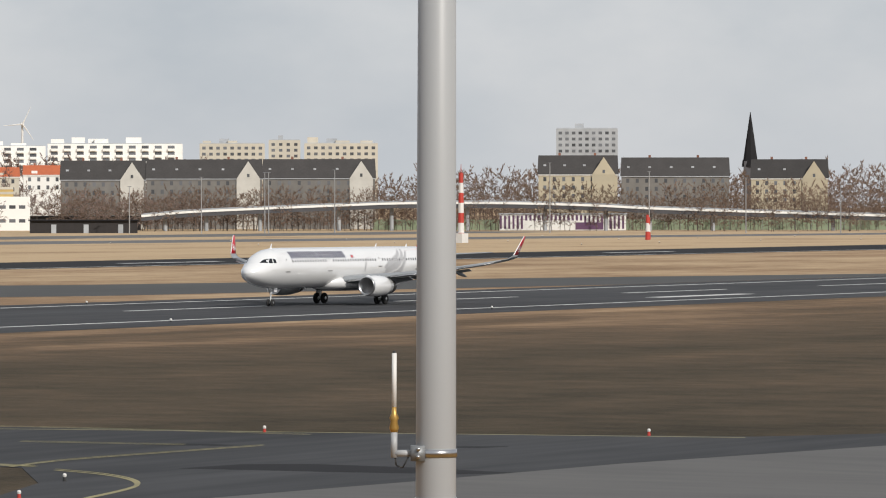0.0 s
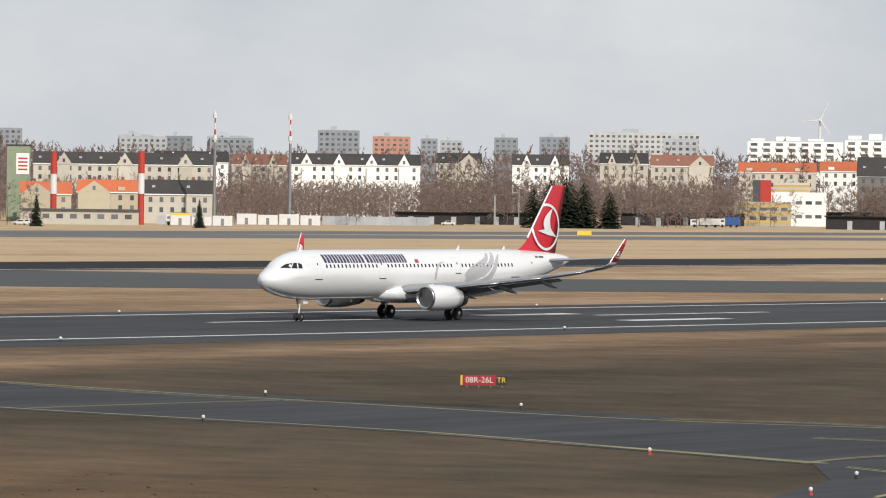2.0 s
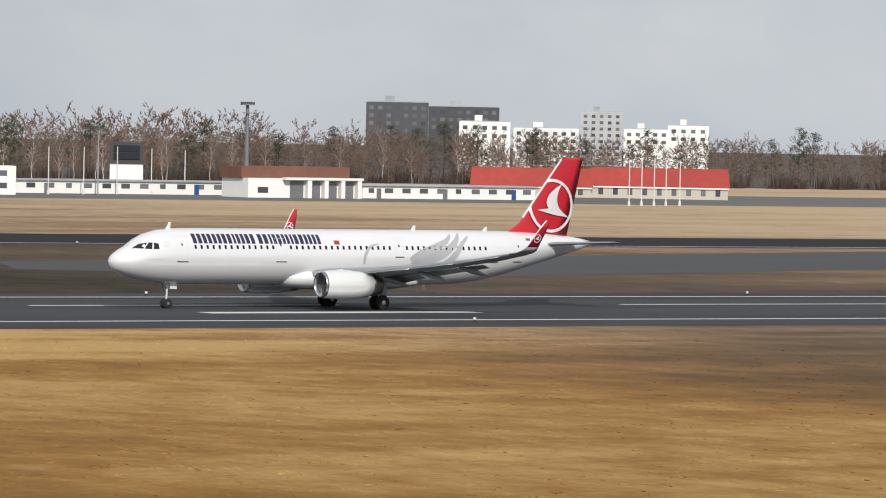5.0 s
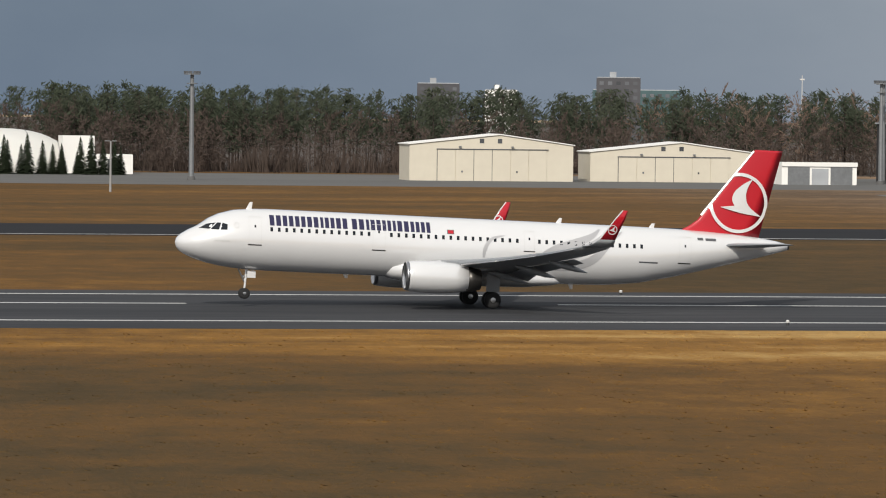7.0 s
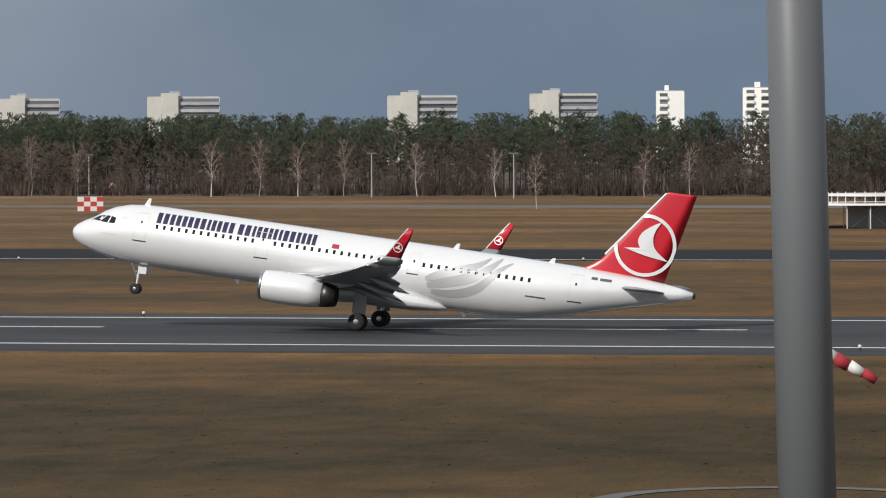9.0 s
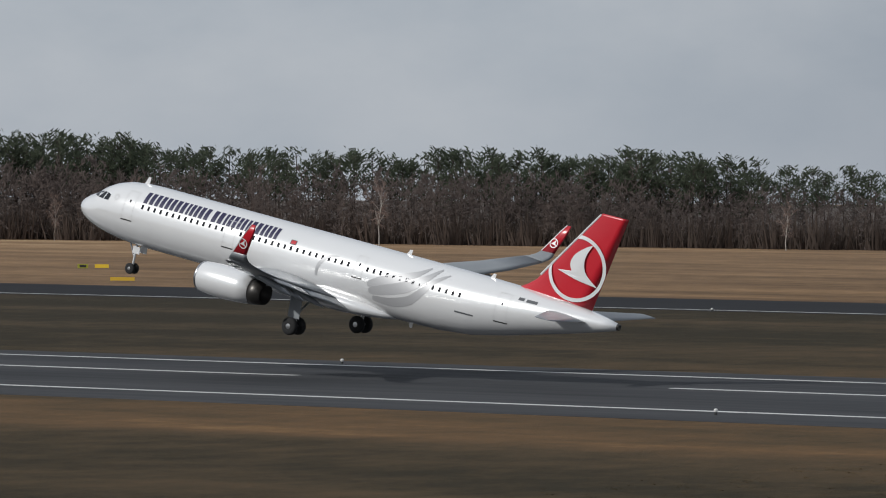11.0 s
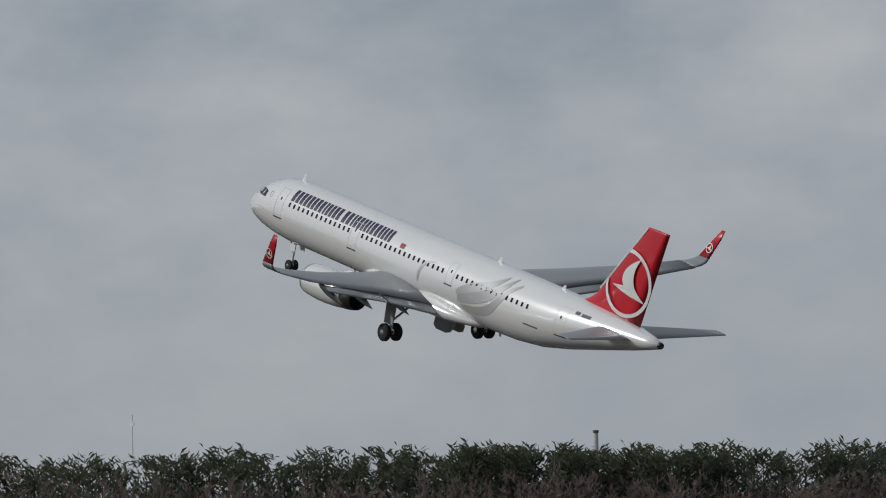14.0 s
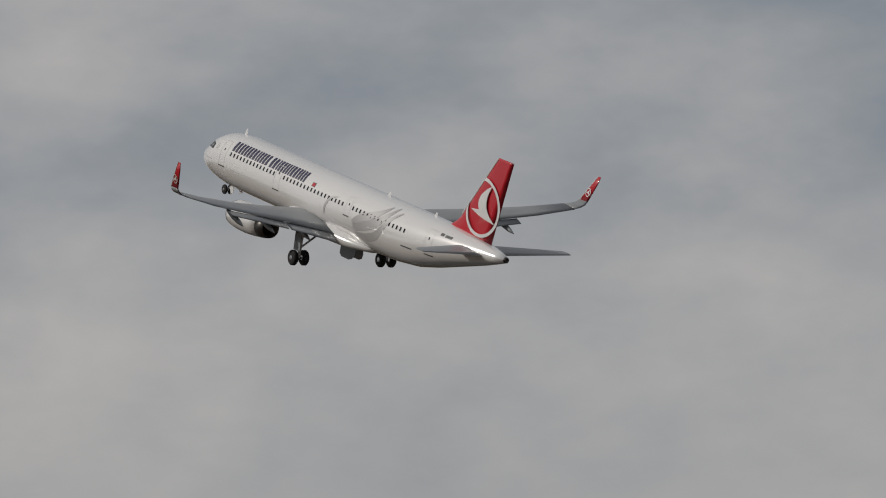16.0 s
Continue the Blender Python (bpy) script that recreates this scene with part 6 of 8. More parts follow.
def control_tower(x, y, rz, w, h):
    ob = empty("control_tower", pose(x, y, 0, 0, 0, rz), "white stepped control tower with glazed dark cab", "control tower")
    z1 = h - 0.2
    part("lower_storey", box(0, w, -2.0, 10, 0, z1), WALLS["white"], ob)
    part("upper_storey", box(w * 0.22, w * 0.8, -1.0, 9, z1, z1 + 2.7), WALLS["white"], ob)
    part("ledge", box(w * 0.2, w * 0.82, -1.3, 9.3, z1 + 2.7, z1 + 3.1), WALLS["concrete"], ob)
    part("neck", box(w * 0.3, w * 0.72, 0, 8, z1 + 3.1, z1 + 4.2), WALLS["white"], ob)
    bm = bmesh.new()
    a, b = w * 0.27, w * 0.77
    rings_into(bm, [[(a + 0.5, 0, z1 + 4.2), (b - 0.5, 0, z1 + 4.2), (b - 0.5, 7, z1 + 4.2), (a + 0.5, 7, z1 + 4.2)], [(a, -0.5, z1 + 6.3), (b, -0.5, z1 + 6.3), (b, 7.5, z1 + 6.3), (a, 7.5, z1 + 6.3)]])
    part("cab", bm, CLEAR, ob, "dark green glazed cab")
    part("cab_roof", box(a - 0.4, b + 0.4, -0.9, 7.9, z1 + 6.3, z1 + 6.8), WALLS["concrete"], ob)
    for i in range(5):
        xx = a + 0.5 + (b - a - 1) * i / 4
        part("mullion", tube((xx, -0.02, z1 + 4.2), (a + (b - a) * i / 4, -0.53, z1 + 6.3), 0.09, 0.09, 6), GALV, ob)
    window_rows(ob, 1, w - 1, -2.01, 0.6, z1 - 0.2, 2, 4, 2.2, 1.1)
    window_rows(ob, w * 0.38, w * 0.72, -1.01, z1 + 0.5, z1 + 2.4, 1, 6, 0.8, 0.9)
    part("aerial", tube((b - 1, 3, z1 + 6.8), (b - 1, 3, z1 + 9.2), 0.06, 0.03, 6), GALV, ob)


def hip_hall(x, y, rz, w, h):
    ob = empty("passenger_hall", pose(x, y, 0, 0, 0, rz), "wide hall with a large red-brown hipped roof", "building")
    part("wall", box(1, w - 1, 0, 20, 0, h), WALLS["white"], ob)
    part("eave", box(0, w, -1.5, 21, h, h + 0.45), WALLS["white"], ob)
    z = h + 0.45
    for x0, x1, r0, r1, ht, d in ((1, w * 0.6, w * 0.16, w * 0.34, 7.0, 20), (w * 0.3, w - 1, w * 0.42, w * 0.8, 5.0, 19)):
        bm = bmesh.new()
        v = [bm.verts.new(p) for p in ((x0, 0, z), (x1, 0, z), (x1, d, z), (x0, d, z), (r0, d * 0.5, z + ht), (r1, d * 0.5, z + ht))]
        for f in ((0, 1, 5, 4), (2, 3, 4, 5), (1, 2, 5), (3, 0, 4), (3, 2, 1, 0)):
            bm.faces.new([v[i] for i in f])
        part("roof", bm, ROOFS["red_tile"], ob)
    window_rows(ob, 8, w * 0.5, -0.02, 0.5, h - 0.4, 1, 7, 2.2, 2.4)
    part("porch", box(w * 0.02, w * 0.12, -6, -1, 0, h - 1.2), WALLS["concrete"], ob)
    part("canopy", box(w * 0.48, w * 0.92, -4, -1.6, h - 1.9, h - 1.6), WALLS["concrete"], ob)


def solar_house(x, y, rz, w, h):
    ob = empty("solar_house", pose(x, y, 0, 0, 0, rz), "white gabled house with solar panels on its roof", "house")
    part("wall", box(0, w, 0, 8, 0, h), WALLS["white"], ob)
    bm = bmesh.new()
    v = [bm.verts.new(p) for p in ((-0.3, -0.3, h - 0.1), (w + 0.3, -0.3, h - 0.1), (w + 0.3, 8.3, h - 0.1), (-0.3, 8.3, h - 0.1), (0, 4, h + 4.5), (w, 4, h + 4.5))]
    for f in ((0, 1, 5, 4), (2, 3, 4, 5), (1, 2, 5), (3, 0, 4), (3, 2, 1, 0)):
        bm.faces.new([v[i] for i in f])
    part("roof", bm, ROOFS["dark_tile"], ob)
    for i in range(4):
        for j in range(2):
            bm = box(-0.7, 0.7, -0.95, 0.95, 0, 0.08)
            bmesh.ops.transform(bm, matrix=pose(w * (0.2 + 0.2 * i), 1.0 + 1.55 * j, h + 1.5 + 1.62 * j, 46.5, 0, 0), verts=bm.verts)
            part("solar_panel", bm, GLASS, ob)


def office(x, y, rz, w, h):
    ob = empty("office_building", pose(x, y, 0, 0, 0, rz), "two-storey white office with rows of windows", "building")
    part("wall", box(0, w * 0.54, 0, 11, 0, h), WALLS["white"], ob)
    part("stair_block", box(w * 0.54, w * 0.635, -0.5, 11, 0, h + 0.15), WALLS["white"], ob)
    part("rear_wing", box(w * 0.635, w, 0.4, 11, 0, h), WALLS["white"], ob)
    part("roof", box(0.2, w - 0.2, 0.6, 10.8, h, h + 0.18), WALLS["concrete"], ob)
    for x0, x1, n, yy in ((w * 0.12, w * 0.52, 11, -0.01), (w * 0.65, w * 0.97, 9, 0.39)):
        for z in (0.9, 3.9):
            band = part("window_band", box(x0, x1, yy - 0.05, yy + 0.05, z - 0.1, z + 1.55), WALLS["concrete"], ob)
            for i in range(n):
                window(band, x0 + (x1 - x0) * (i + 0.5) / n, yy - 0.06, z, (x1 - x0) / n * 0.62, 1.4)
    for k, s in ((0.36, 1.6), (0.42, 1.4), (0.39, 2.0), (0.66, 0.9), (0.82, 1.3), (0.86, 1.0)):
        sv, sf = shrub(int(k * 1000), 1.0, 220)
        b = mesh("bush", sv * s * 1.9, sf, SPRUCE)
        b.matrix_world = pose(x + w * k, y - 3, 0)
        tagged(b, "round dark evergreen bush before the office", "bush", "office bushes")


def big_hangar(x, y, rz, w, h):
    ob = empty("aircraft_hangar", pose(x, y, 0, 0, 0, rz), "large black hangar with weathered wooden sliding doors", "hangar")
    wd = w * 0.915
    part("rear_hall", box(w * 0.128, wd, 4, 26, 0, h), BLACKWOOD, ob)
    part("roof", box(w * 0.128 - 0.3, wd + 0.3, 3.6, 26.4, h, h + 0.3), WALLS["concrete"], ob)
    hd = h * 0.6
    x0, x1 = w * 0.14, w * 0.91
    n = 14
    for i in range(n):
        part("door_leaf", box(x0 + (x1 - x0) * i / n, x0 + (x1 - x0) * (i + 1) / n - 0.06, 1.6 + 0.12 * (i % 2), 1.8 + 0.12 * (i % 2), 0, hd * 0.74), DOORWOOD, ob)
    part("glazing", box(x0, x1, 1.75, 1.85, hd * 0.74, hd), PANE, ob)
    for i in range(52):
        xx = x0 + (x1 - x0) * (i + 0.5) / 52
        part("glazing_bar", box(xx - 0.13, xx + 0.13, 1.6, 1.76, hd * 0.74, hd), WALLS["concrete"], ob)
    xs, xe = w * 0.055, w
    part("canopy_beam", box(xs, xe, -3.2, -2.4, hd + 0.15, hd + 0.95), WALLS["white"], ob)
    for xx in (xs, xe - 0.7):
        part("canopy_post", box(xx, xx + 0.7, -3.2, -2.4, 0, hd + 0.15), WALLS["white"], ob)
    part("canopy", box(xs, xe, -2.4, 4, hd + 0.3, hd + 0.6), WALLS["dark"], ob)
    for xa, s in ((x0 - 0.2, -1), (x1 + 0.1, 1)):
        bm = bmesh.new()
        rings_into(bm, [[(xa, 0.2, 0), (xa + s * 2.2, 0.2, 0), (xa + s * 0.7, 0.2, hd), (xa, 0.2, hd)], [(xa, 1.6, 0), (xa + s * 2.2, 1.6, 0), (xa + s * 0.7, 1.6, hd), (xa, 1.6, hd)]])
        part("buttress", bm, WALLS["concrete"], ob)


def garage(x, y, rz, w, h):
    ob = empty("garage", pose(x, y, 0, 0, 0, rz), "flat white garage with grey doors", "garage")
    part("wall", box(0, w, 0.3, 9, 0, h), WALLS["white"], ob)
    part("fascia", box(-0.1, w + 0.1, 0, 0.3, h - 0.7, h + 0.1), WALLS["white"], ob)
    for a, b in ((0.08, 0.37), (0.65, 0.94)):
        part("door", box(w * a, w * b, 0.2, 0.32, 0, h - 0.8), GALV, ob)
    part("roller_door", box(w * 0.4, w * 0.62, 0.18, 0.32, 0, h - 1.1), WALLS["concrete"], ob)


def hangar(x, y, rz, w, h):
    ob = empty("gabled_hangar", pose(x, y, 0, 0, 0, rz), "cream sheet-metal hangar with folding doors", "hangar", "cream hangars")
    rise, d = 1.9, 11
    bm = bmesh.new()
    rings_into(bm, [[(0, yy, 0), (w, yy, 0), (w, yy, h), (w * 0.55, yy, h + rise), (0, yy, h)] for yy in (0, d)])
    part("hall", bm, SHEETMETAL, ob)
    bm = bmesh.new()
    rings_into(bm, [[(-0.3, yy, h + 0.02), (w * 0.55, yy, h + rise + 0.05), (w + 0.3, yy, h + 0.02), (w + 0.3, yy, h + 0.2), (w * 0.55, yy, h + rise + 0.25), (-0.3, yy, h + 0.2)] for yy in (-0.3, d + 0.3)])
    part("roof", bm, WALLS["white"], ob)
    x0, x1, n = w * 0.17, w * 0.84, 6
    for i in range(n):
        a, b = x0 + (x1 - x0) * i / n, x0 + (x1 - x0) * (i + 1) / n - 0.12
        leaf = part("door_leaf", box(a, b, -0.12, 0.02, 0, h - 0.9), SHEETMETAL, ob)
        if i in (1, 4):
            window(leaf, a + 1.2, -0.14, 1.6, 0.3, 0.35)
    part("door_track", box(x0 - 0.2, x1 + 0.2, -0.22, 0.0, h - 0.9, h - 0.72), DARKGREY, ob)
    for k in (0, 2, 3):
        part("door_gap", box(x0 + (x1 - x0) * k / n - 0.12, x0 + (x1 - x0) * k / n, -0.1, 0.0, 0, h - 0.9), DARKGREY, ob)
    for k in (0.44, 0.55):
        window(ob, w * k, -0.01, h + 0.35, 0.85, 0.85)
    for k in (0.3, 0.62):
        part("wall_lamp", box(w * k, w * k + 0.4, -0.5, 0, h - 0.5, h - 0.2), GALV, ob)


def air_dome(x, y, rz, w, h):
    ob = empty("air_dome", pose(x, y, 0, 0, 0, rz), "white air-supported hall with rounded ends", "dome hall")
    skin_mat = material("white_membrane", (0.7, 0.69, 0.65), 0.6, grain=0.4, scale=0.2, second=(0.6, 0.59, 0.56))
    bm = bmesh.new()
    rings = []
    for i in range(25):
        u = -1 + 2 * i / 24
        r = max(0.02, (1 - abs(u) ** 3.0)) ** 0.55
        rings.append([(w / 2 + u * w / 2, 12 + 12 * r * math.cos(t), h * r * math.sin(t)) for t in (math.pi * k / 16 for k in range(17))])
    rings_into(bm, rings)
    part("membrane", bm, skin_mat, ob, smooth=True)
    for k in (0.12, 0.3, 0.5, 0.7, 0.88):
        u = -1 + 2 * k
        r = (1 - abs(u) ** 3.0) ** 0.55
        bm = bmesh.new()
        pts = [(w * k, 12 + 12.05 * r * math.cos(t), (h + 0.05) * r * math.sin(t)) for t in (math.pi * i / 16 for i in range(17))]
        for a, b in zip(pts, pts[1:]):
            tube_into(bm, a, b, 0.05, 0.05, 5, False)
        part("seam_cable", bm, GALV, ob)
    part("lock_hall", box(-4, 1.5, 6, 12, 0, 3.2), WALLS["white"], ob)


def dome_annex(x, y, rz, w, h):
    ob = empty("annex", pose(x, y, 0, 0, 0, rz), "white box building beside the dome hall", "building")
    part("wall", box(0, w, 8, 16, 0, h), WALLS["white"], ob)
    part("lean_to", box(w - 1, w + 7, 3, 10, 0, h * 0.52), WALLS["white"], ob)
    part("lean_to_door", box(w + 2, w + 4.4, 2.95, 3.02, 0, h * 0.4), DARKGREY, ob)


def business_jet(x, y, rz, w, h):
    ob = empty("business_jet", pose(x, y, 0, 0, 0, rz), "white business jet with rear engines on the apron", "airplane")
    L = w * 1.02
    prof = [(0, 0.03), (0.4, 0.4), (1.4, 0.85), (3, 1.2), (5, 1.3), (13, 1.3), (16, 1.1), (19, 0.6), (L, 0.12)]
    part("fuselage", lathe(prof, (L, 0, 2.3), (0, 0, 2.45), 20), WHITE, ob, smooth=True)
    bm = bmesh.new()
    rings_into(bm, [foil((2.2, 0, 2.9), 5.6, 0.09, (0, 1, 0)), foil((1.2, 0, 4.2), 3.4, 0.09, (0, 1, 0)), foil((0, 0, h), 2.4, 0.07, (0, 1, 0))])
    part("tail_fin", bm, WHITE, ob)
    bm = bmesh.new()
    rings_into(bm, [foil((-0.8, yy, h - 0.05), 1.7 - abs(yy) * 0.15, 0.08) for yy in (-4.2, 0, 4.2)])
    part("tailplane", bm, WHITE, ob)
    for s in (-1, 1):
        bm = bmesh.new()
        rings_into(bm, [foil((8, s * 1, 1.6), 4.2, 0.1), foil((5.5, s * 10, 2.3), 1.3, 0.08)])
        part("wing", bm, WINGGREY, ob)
        part("engine", lathe([(0, 0.5), (0.1, 0.62), (1.6, 0.7), (3.4, 0.5), (3.8, 0.35)], (7.4, s * 2.0, 3.0), (3, s * 2.0, 2.95), 16), WHITE, ob, smooth=True)
        part("wheel", lathe([(0, 0.1), (0, 0.42), (0.5, 0.42), (0.5, 0.1)], (9.2, s * 1.8, 0.42), (9.2, s * 1.8 + 1, 0.42), 16), TYRE, ob)
        part("gear_leg", tube((9.2, s * 1.9, 0.4), (9.2, s * 1.6, 1.6), 0.12), METAL, ob)
    part("nose_wheel", lathe([(0, 0.05), (0, 0.3), (0.3, 0.3), (0.3, 0.05)], (18.5, -0.15, 0.3), (18.5, 1, 0.3), 16), TYRE, ob)
    part("nose_leg", tube((18.5, 0, 0.3), (18.6, 0, 1.6), 0.09), METAL, ob)
    for i in range(9):
        window(ob, 9.5 + i * 0.9, -1.22, 2.65, 0.3, 0.36)


def checker(ob, x0, x1, y0, z0, z1, nx, nz, ny=0.0):
    for i in range(nx):
        for j in range(nz):
            part("check", box(x0 + (x1 - x0) * i / nx, x0 + (x1 - x0) * (i + 1) / nx, y0 - 0.06, y0 + 0.02, z0 + (z1 - z0) * j / nz, z0 + (z1 - z0) * (j + 1) / nz), PAINTRED if (i + j) % 2 else PAINTWHITE, ob)


def radar_hut(x, y, rz, w, h):
    ob = empty("glide_path_hut", pose(x, y, 0, 0, 0, rz), "red and white checkered equipment hut with a mast", "equipment hut")
    part("wall", box(0, w, 0, 3, 0, h), PAINTWHITE, ob)
    checker(ob, 0, w, -0.02, 0, h, 8, 3)
    part("annex", box(w * 0.33, w * 0.56, -1.4, 0, 0, h * 0.5), WALLS["concrete"], ob)
    part("dark_opening", box(w * 0.58, w * 0.85, -0.3, -0.08, 0, h * 0.45), DARKGREY, ob)
    mast = empty("mast")
    mast.parent = ob
    for a, b in ((0.3, 0.3), (1.5, 0.3), (0.3, 1.5), (1.5, 1.5)):
        part("mast_leg", tube((a, b + 3, 0), (0.9 + (a - 0.9) * 0.6, 3.9 + (b - 0.9) * 0.6, h + 4.6), 0.09, 0.07, 6), PAINTWHITE, mast)
    for i in range(6):
        z = h - 0.4 + i * 0.8
        part("mast_platform" if i == 5 else "mast_brace", box(0.2, 1.6, 3.2, 4.6, z, z + (0.18 if i == 5 else 0.1)), PAINTRED if i in (4, 5) else PAINTWHITE, mast)
        part("mast_brace", tube((0.35, 3.3, z), (1.45, 3.3, z + 0.8), 0.06, 0.06, 5), PAINTWHITE, mast)
    part("mast_top", tube((0.9, 3.9, h + 4.5), (0.9, 3.9, h + 6.4), 0.09, 0.05, 6), GALV, mast)
    part("mast_arm", box(-0.3, 2.1, 3.85, 3.95, h + 5.0, h + 5.12), GALV, mast)


def radar_hut_small(x, y, rz, w, h):
    ob = empty("checkered_hut", pose(x, y, 0, 0, 0, rz), "small red and white checkered hut", "equipment hut")
    part("wall", box(0, w, 0, 2.6, 0, h), PAINTWHITE, ob)
    checker(ob, 0, w, -0.02, 0, h, 4, 3)


def antenna_array(x, y, rz, w, h):
    ob = empty("navigation_aerial", pose(x, y, 0, 0, 0, rz), "white ring antenna platform on thin stilts", "antenna")
    part("deck", tube((w / 2, 6, h * 0.72), (w / 2, 6, h * 0.76), w / 2, w / 2, 40), WALLS["white"], ob)
    part("upper_ring", tube((w / 2, 6, h * 0.98), (w / 2, 6, h * 1.06), w * 0.24, w * 0.24, 32), PAINTWHITE, ob)
    for i in range(26):
        a = 2 * math.pi * i / 26
        part("aerial_post", tube((w / 2 + w * 0.23 * math.cos(a), 6 + w * 0.23 * math.sin(a), h * 0.76), (w / 2 + w * 0.23 * math.cos(a), 6 + w * 0.23 * math.sin(a), h * 1.1), 0.07, 0.07, 6), PAINTWHITE, ob)
    for i in range(24):
        a = 2 * math.pi * i / 24
        part("stilt", tube((w / 2 + w * 0.47 * math.cos(a), 6 + w * 0.47 * math.sin(a), 0), (w / 2 + w * 0.47 * math.cos(a), 6 + w * 0.47 * math.sin(a), h * 0.72), 0.09, 0.09, 6), PAINTWHITE, ob)
    part("hut", box(w * 0.38, w * 0.68, 3, 9, 0, h * 0.72), WALLS["concrete"], ob)
    for k in (-1, 1):
        part("brace", tube((w * (0.5 + k * 0.1), 2.9, 0), (w * (0.5 - k * 0.06), 2.9, h * 0.7), 0.12, 0.12, 6), PAINTWHITE, ob)
    part("whip", tube((w * 0.72, 6, h * 0.76), (w * 0.72, 6, h * 2.0), 0.06, 0.03, 6), PAINTWHITE, ob)


def approach_lights(x, y, rz, w, h):
    ob = empty("aerial_frame", pose(x, y, 0, 0, 0, rz), "white frame of low antenna posts in the grass", "antenna")
    part("rail", box(0, w, -0.08, 0.08, h - 0.2, h), PAINTWHITE, ob)
    for i in range(8):
        part("post", tube((w * (i + 0.3) / 8, 0.6 * (i % 2), 0), (w * (i + 0.3) / 8, 0.6 * (i % 2), h - 0.2), 0.08, 0.08, 6), PAINTWHITE, ob)


def brick_tower(x, y, rz, w, h):
    ob = empty("water_tower", pose(x, y, 0, 0, 0, rz), "square brown brick tower above the woods", "tower")
    part("wall", box(0, w, 0, w, 0, h - 2.5), WALLS["oldbrick"], ob)
    part("crown", box(w * 0.25, w * 0.8, 1, w - 1, h - 2.5, h + 0.3), WALLS["dark"], ob)
    for k in (0.03, 0.87):
        part("corner_pier", box(w * k, w * (k + 0.1), -0.4, 0, 0, h - 2.3), WALLS["oldbrick"], ob)
    window_rows(ob, 1.2, w - 1.2, -0.01, h - 14, h - 3, 4, 3, 1.0, 1.4)


def twin_roof_tower(x, y, rz, w, h):
    ob = empty("scaffolded_church", pose(x, y, 0, 0, 0, rz), "twin pointed dark roofs behind scaffolding", "church")
    part("wall", box(0.5, w - 0.5, 0, 8, 0, h), WALLS["dark"], ob)
    for k in (0.28, 0.66):
        part("pointed_roof", tube((w * k, 4, h), (w * k, 4, h + 9.5), 3.2, 0.05, 4), ROOFS["dark_tile"], ob)
    for i in range(6):
        z = h - 6 + i * 2.2
        part("scaffold_deck", box(w * 0.12, w, -1.2, -0.9, z, z + 0.12), GALV, ob)
    for i in range(7):
        part("scaffold_pole", tube((w * (0.12 + 0.145 * i), -1.0, 0), (w * (0.12 + 0.145 * i), -1.0, h + 7), 0.06, 0.06, 5), GALV, ob)


def wood_edge_house(x, y, rz, w, h):
    ob = empty("bungalow", pose(x, y, 0, 0, 0, rz), "flat pale bungalow with yellow panels at the wood edge", "house")
    part("wall", box(0, w, 0, 8, 0, h - 0.6), WALLS["white"], ob)
    part("roof", box(-0.4, w + 0.4, -0.6, 8.5, h - 0.6, h), WALLS["white"], ob)
    for k in (0.15, 0.45, 0.75):
        part("yellow_panel", box(w * k, w * k + 1.8, -0.06, 0.02, 0.2, h - 0.8), WALLS["yellow"], ob)
    window_rows(ob, 3.5, w, -0.01, 1.0, h - 0.9, 1, 4, 1.4, 1.6)


# far skyline; its haze is painted into the slate, concrete and grid walls
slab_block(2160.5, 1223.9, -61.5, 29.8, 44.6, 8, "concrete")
slab_block(1948.8, 1375.8, -56.0, 62.4, 36.2, 4, "white")
slab_block(2071.7, 1371.9, -57.4, 31.5, 37.4, 5, "cream")
slab_block(2174.3, 1397.1, -58.0, 16.0, 40.2, 5, "cream")
slab_block(2098.9, 1329.2, -58.6, 35.6, 37.5, 4, "cream")
slab_block(1963.3, 1441.8, -54.7, 45.0, 35.7, 4, "white")
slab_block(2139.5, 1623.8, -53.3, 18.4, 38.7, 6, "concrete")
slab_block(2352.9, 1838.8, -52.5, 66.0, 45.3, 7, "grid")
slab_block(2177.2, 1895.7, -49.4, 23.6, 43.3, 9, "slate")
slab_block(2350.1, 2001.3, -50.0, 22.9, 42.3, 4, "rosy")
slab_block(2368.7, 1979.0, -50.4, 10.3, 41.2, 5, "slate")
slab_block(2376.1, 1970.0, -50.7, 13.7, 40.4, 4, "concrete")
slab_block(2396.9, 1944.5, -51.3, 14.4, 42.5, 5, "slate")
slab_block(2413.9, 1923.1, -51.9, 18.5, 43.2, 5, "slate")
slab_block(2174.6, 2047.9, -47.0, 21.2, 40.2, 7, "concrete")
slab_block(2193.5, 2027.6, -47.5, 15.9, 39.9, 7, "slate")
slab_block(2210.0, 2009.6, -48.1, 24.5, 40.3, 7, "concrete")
slab_block(1879.2, 2182.3, -41.0, 27.5, 40.1, 9, "grid")
slab_block(1901.3, 2163.1, -41.5, 22.4, 35.6, 6, "concrete")
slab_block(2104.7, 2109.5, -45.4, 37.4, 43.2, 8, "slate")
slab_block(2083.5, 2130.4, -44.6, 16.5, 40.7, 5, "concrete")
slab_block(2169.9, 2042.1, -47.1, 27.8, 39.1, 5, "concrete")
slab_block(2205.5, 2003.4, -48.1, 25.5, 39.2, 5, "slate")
slab_block(1670.7, 1965.8, -40.5, 18.5, 33.2, 3, "white")
slab_block(1737.9, 1906.7, -42.5, 12.3, 34.3, 2, "white")
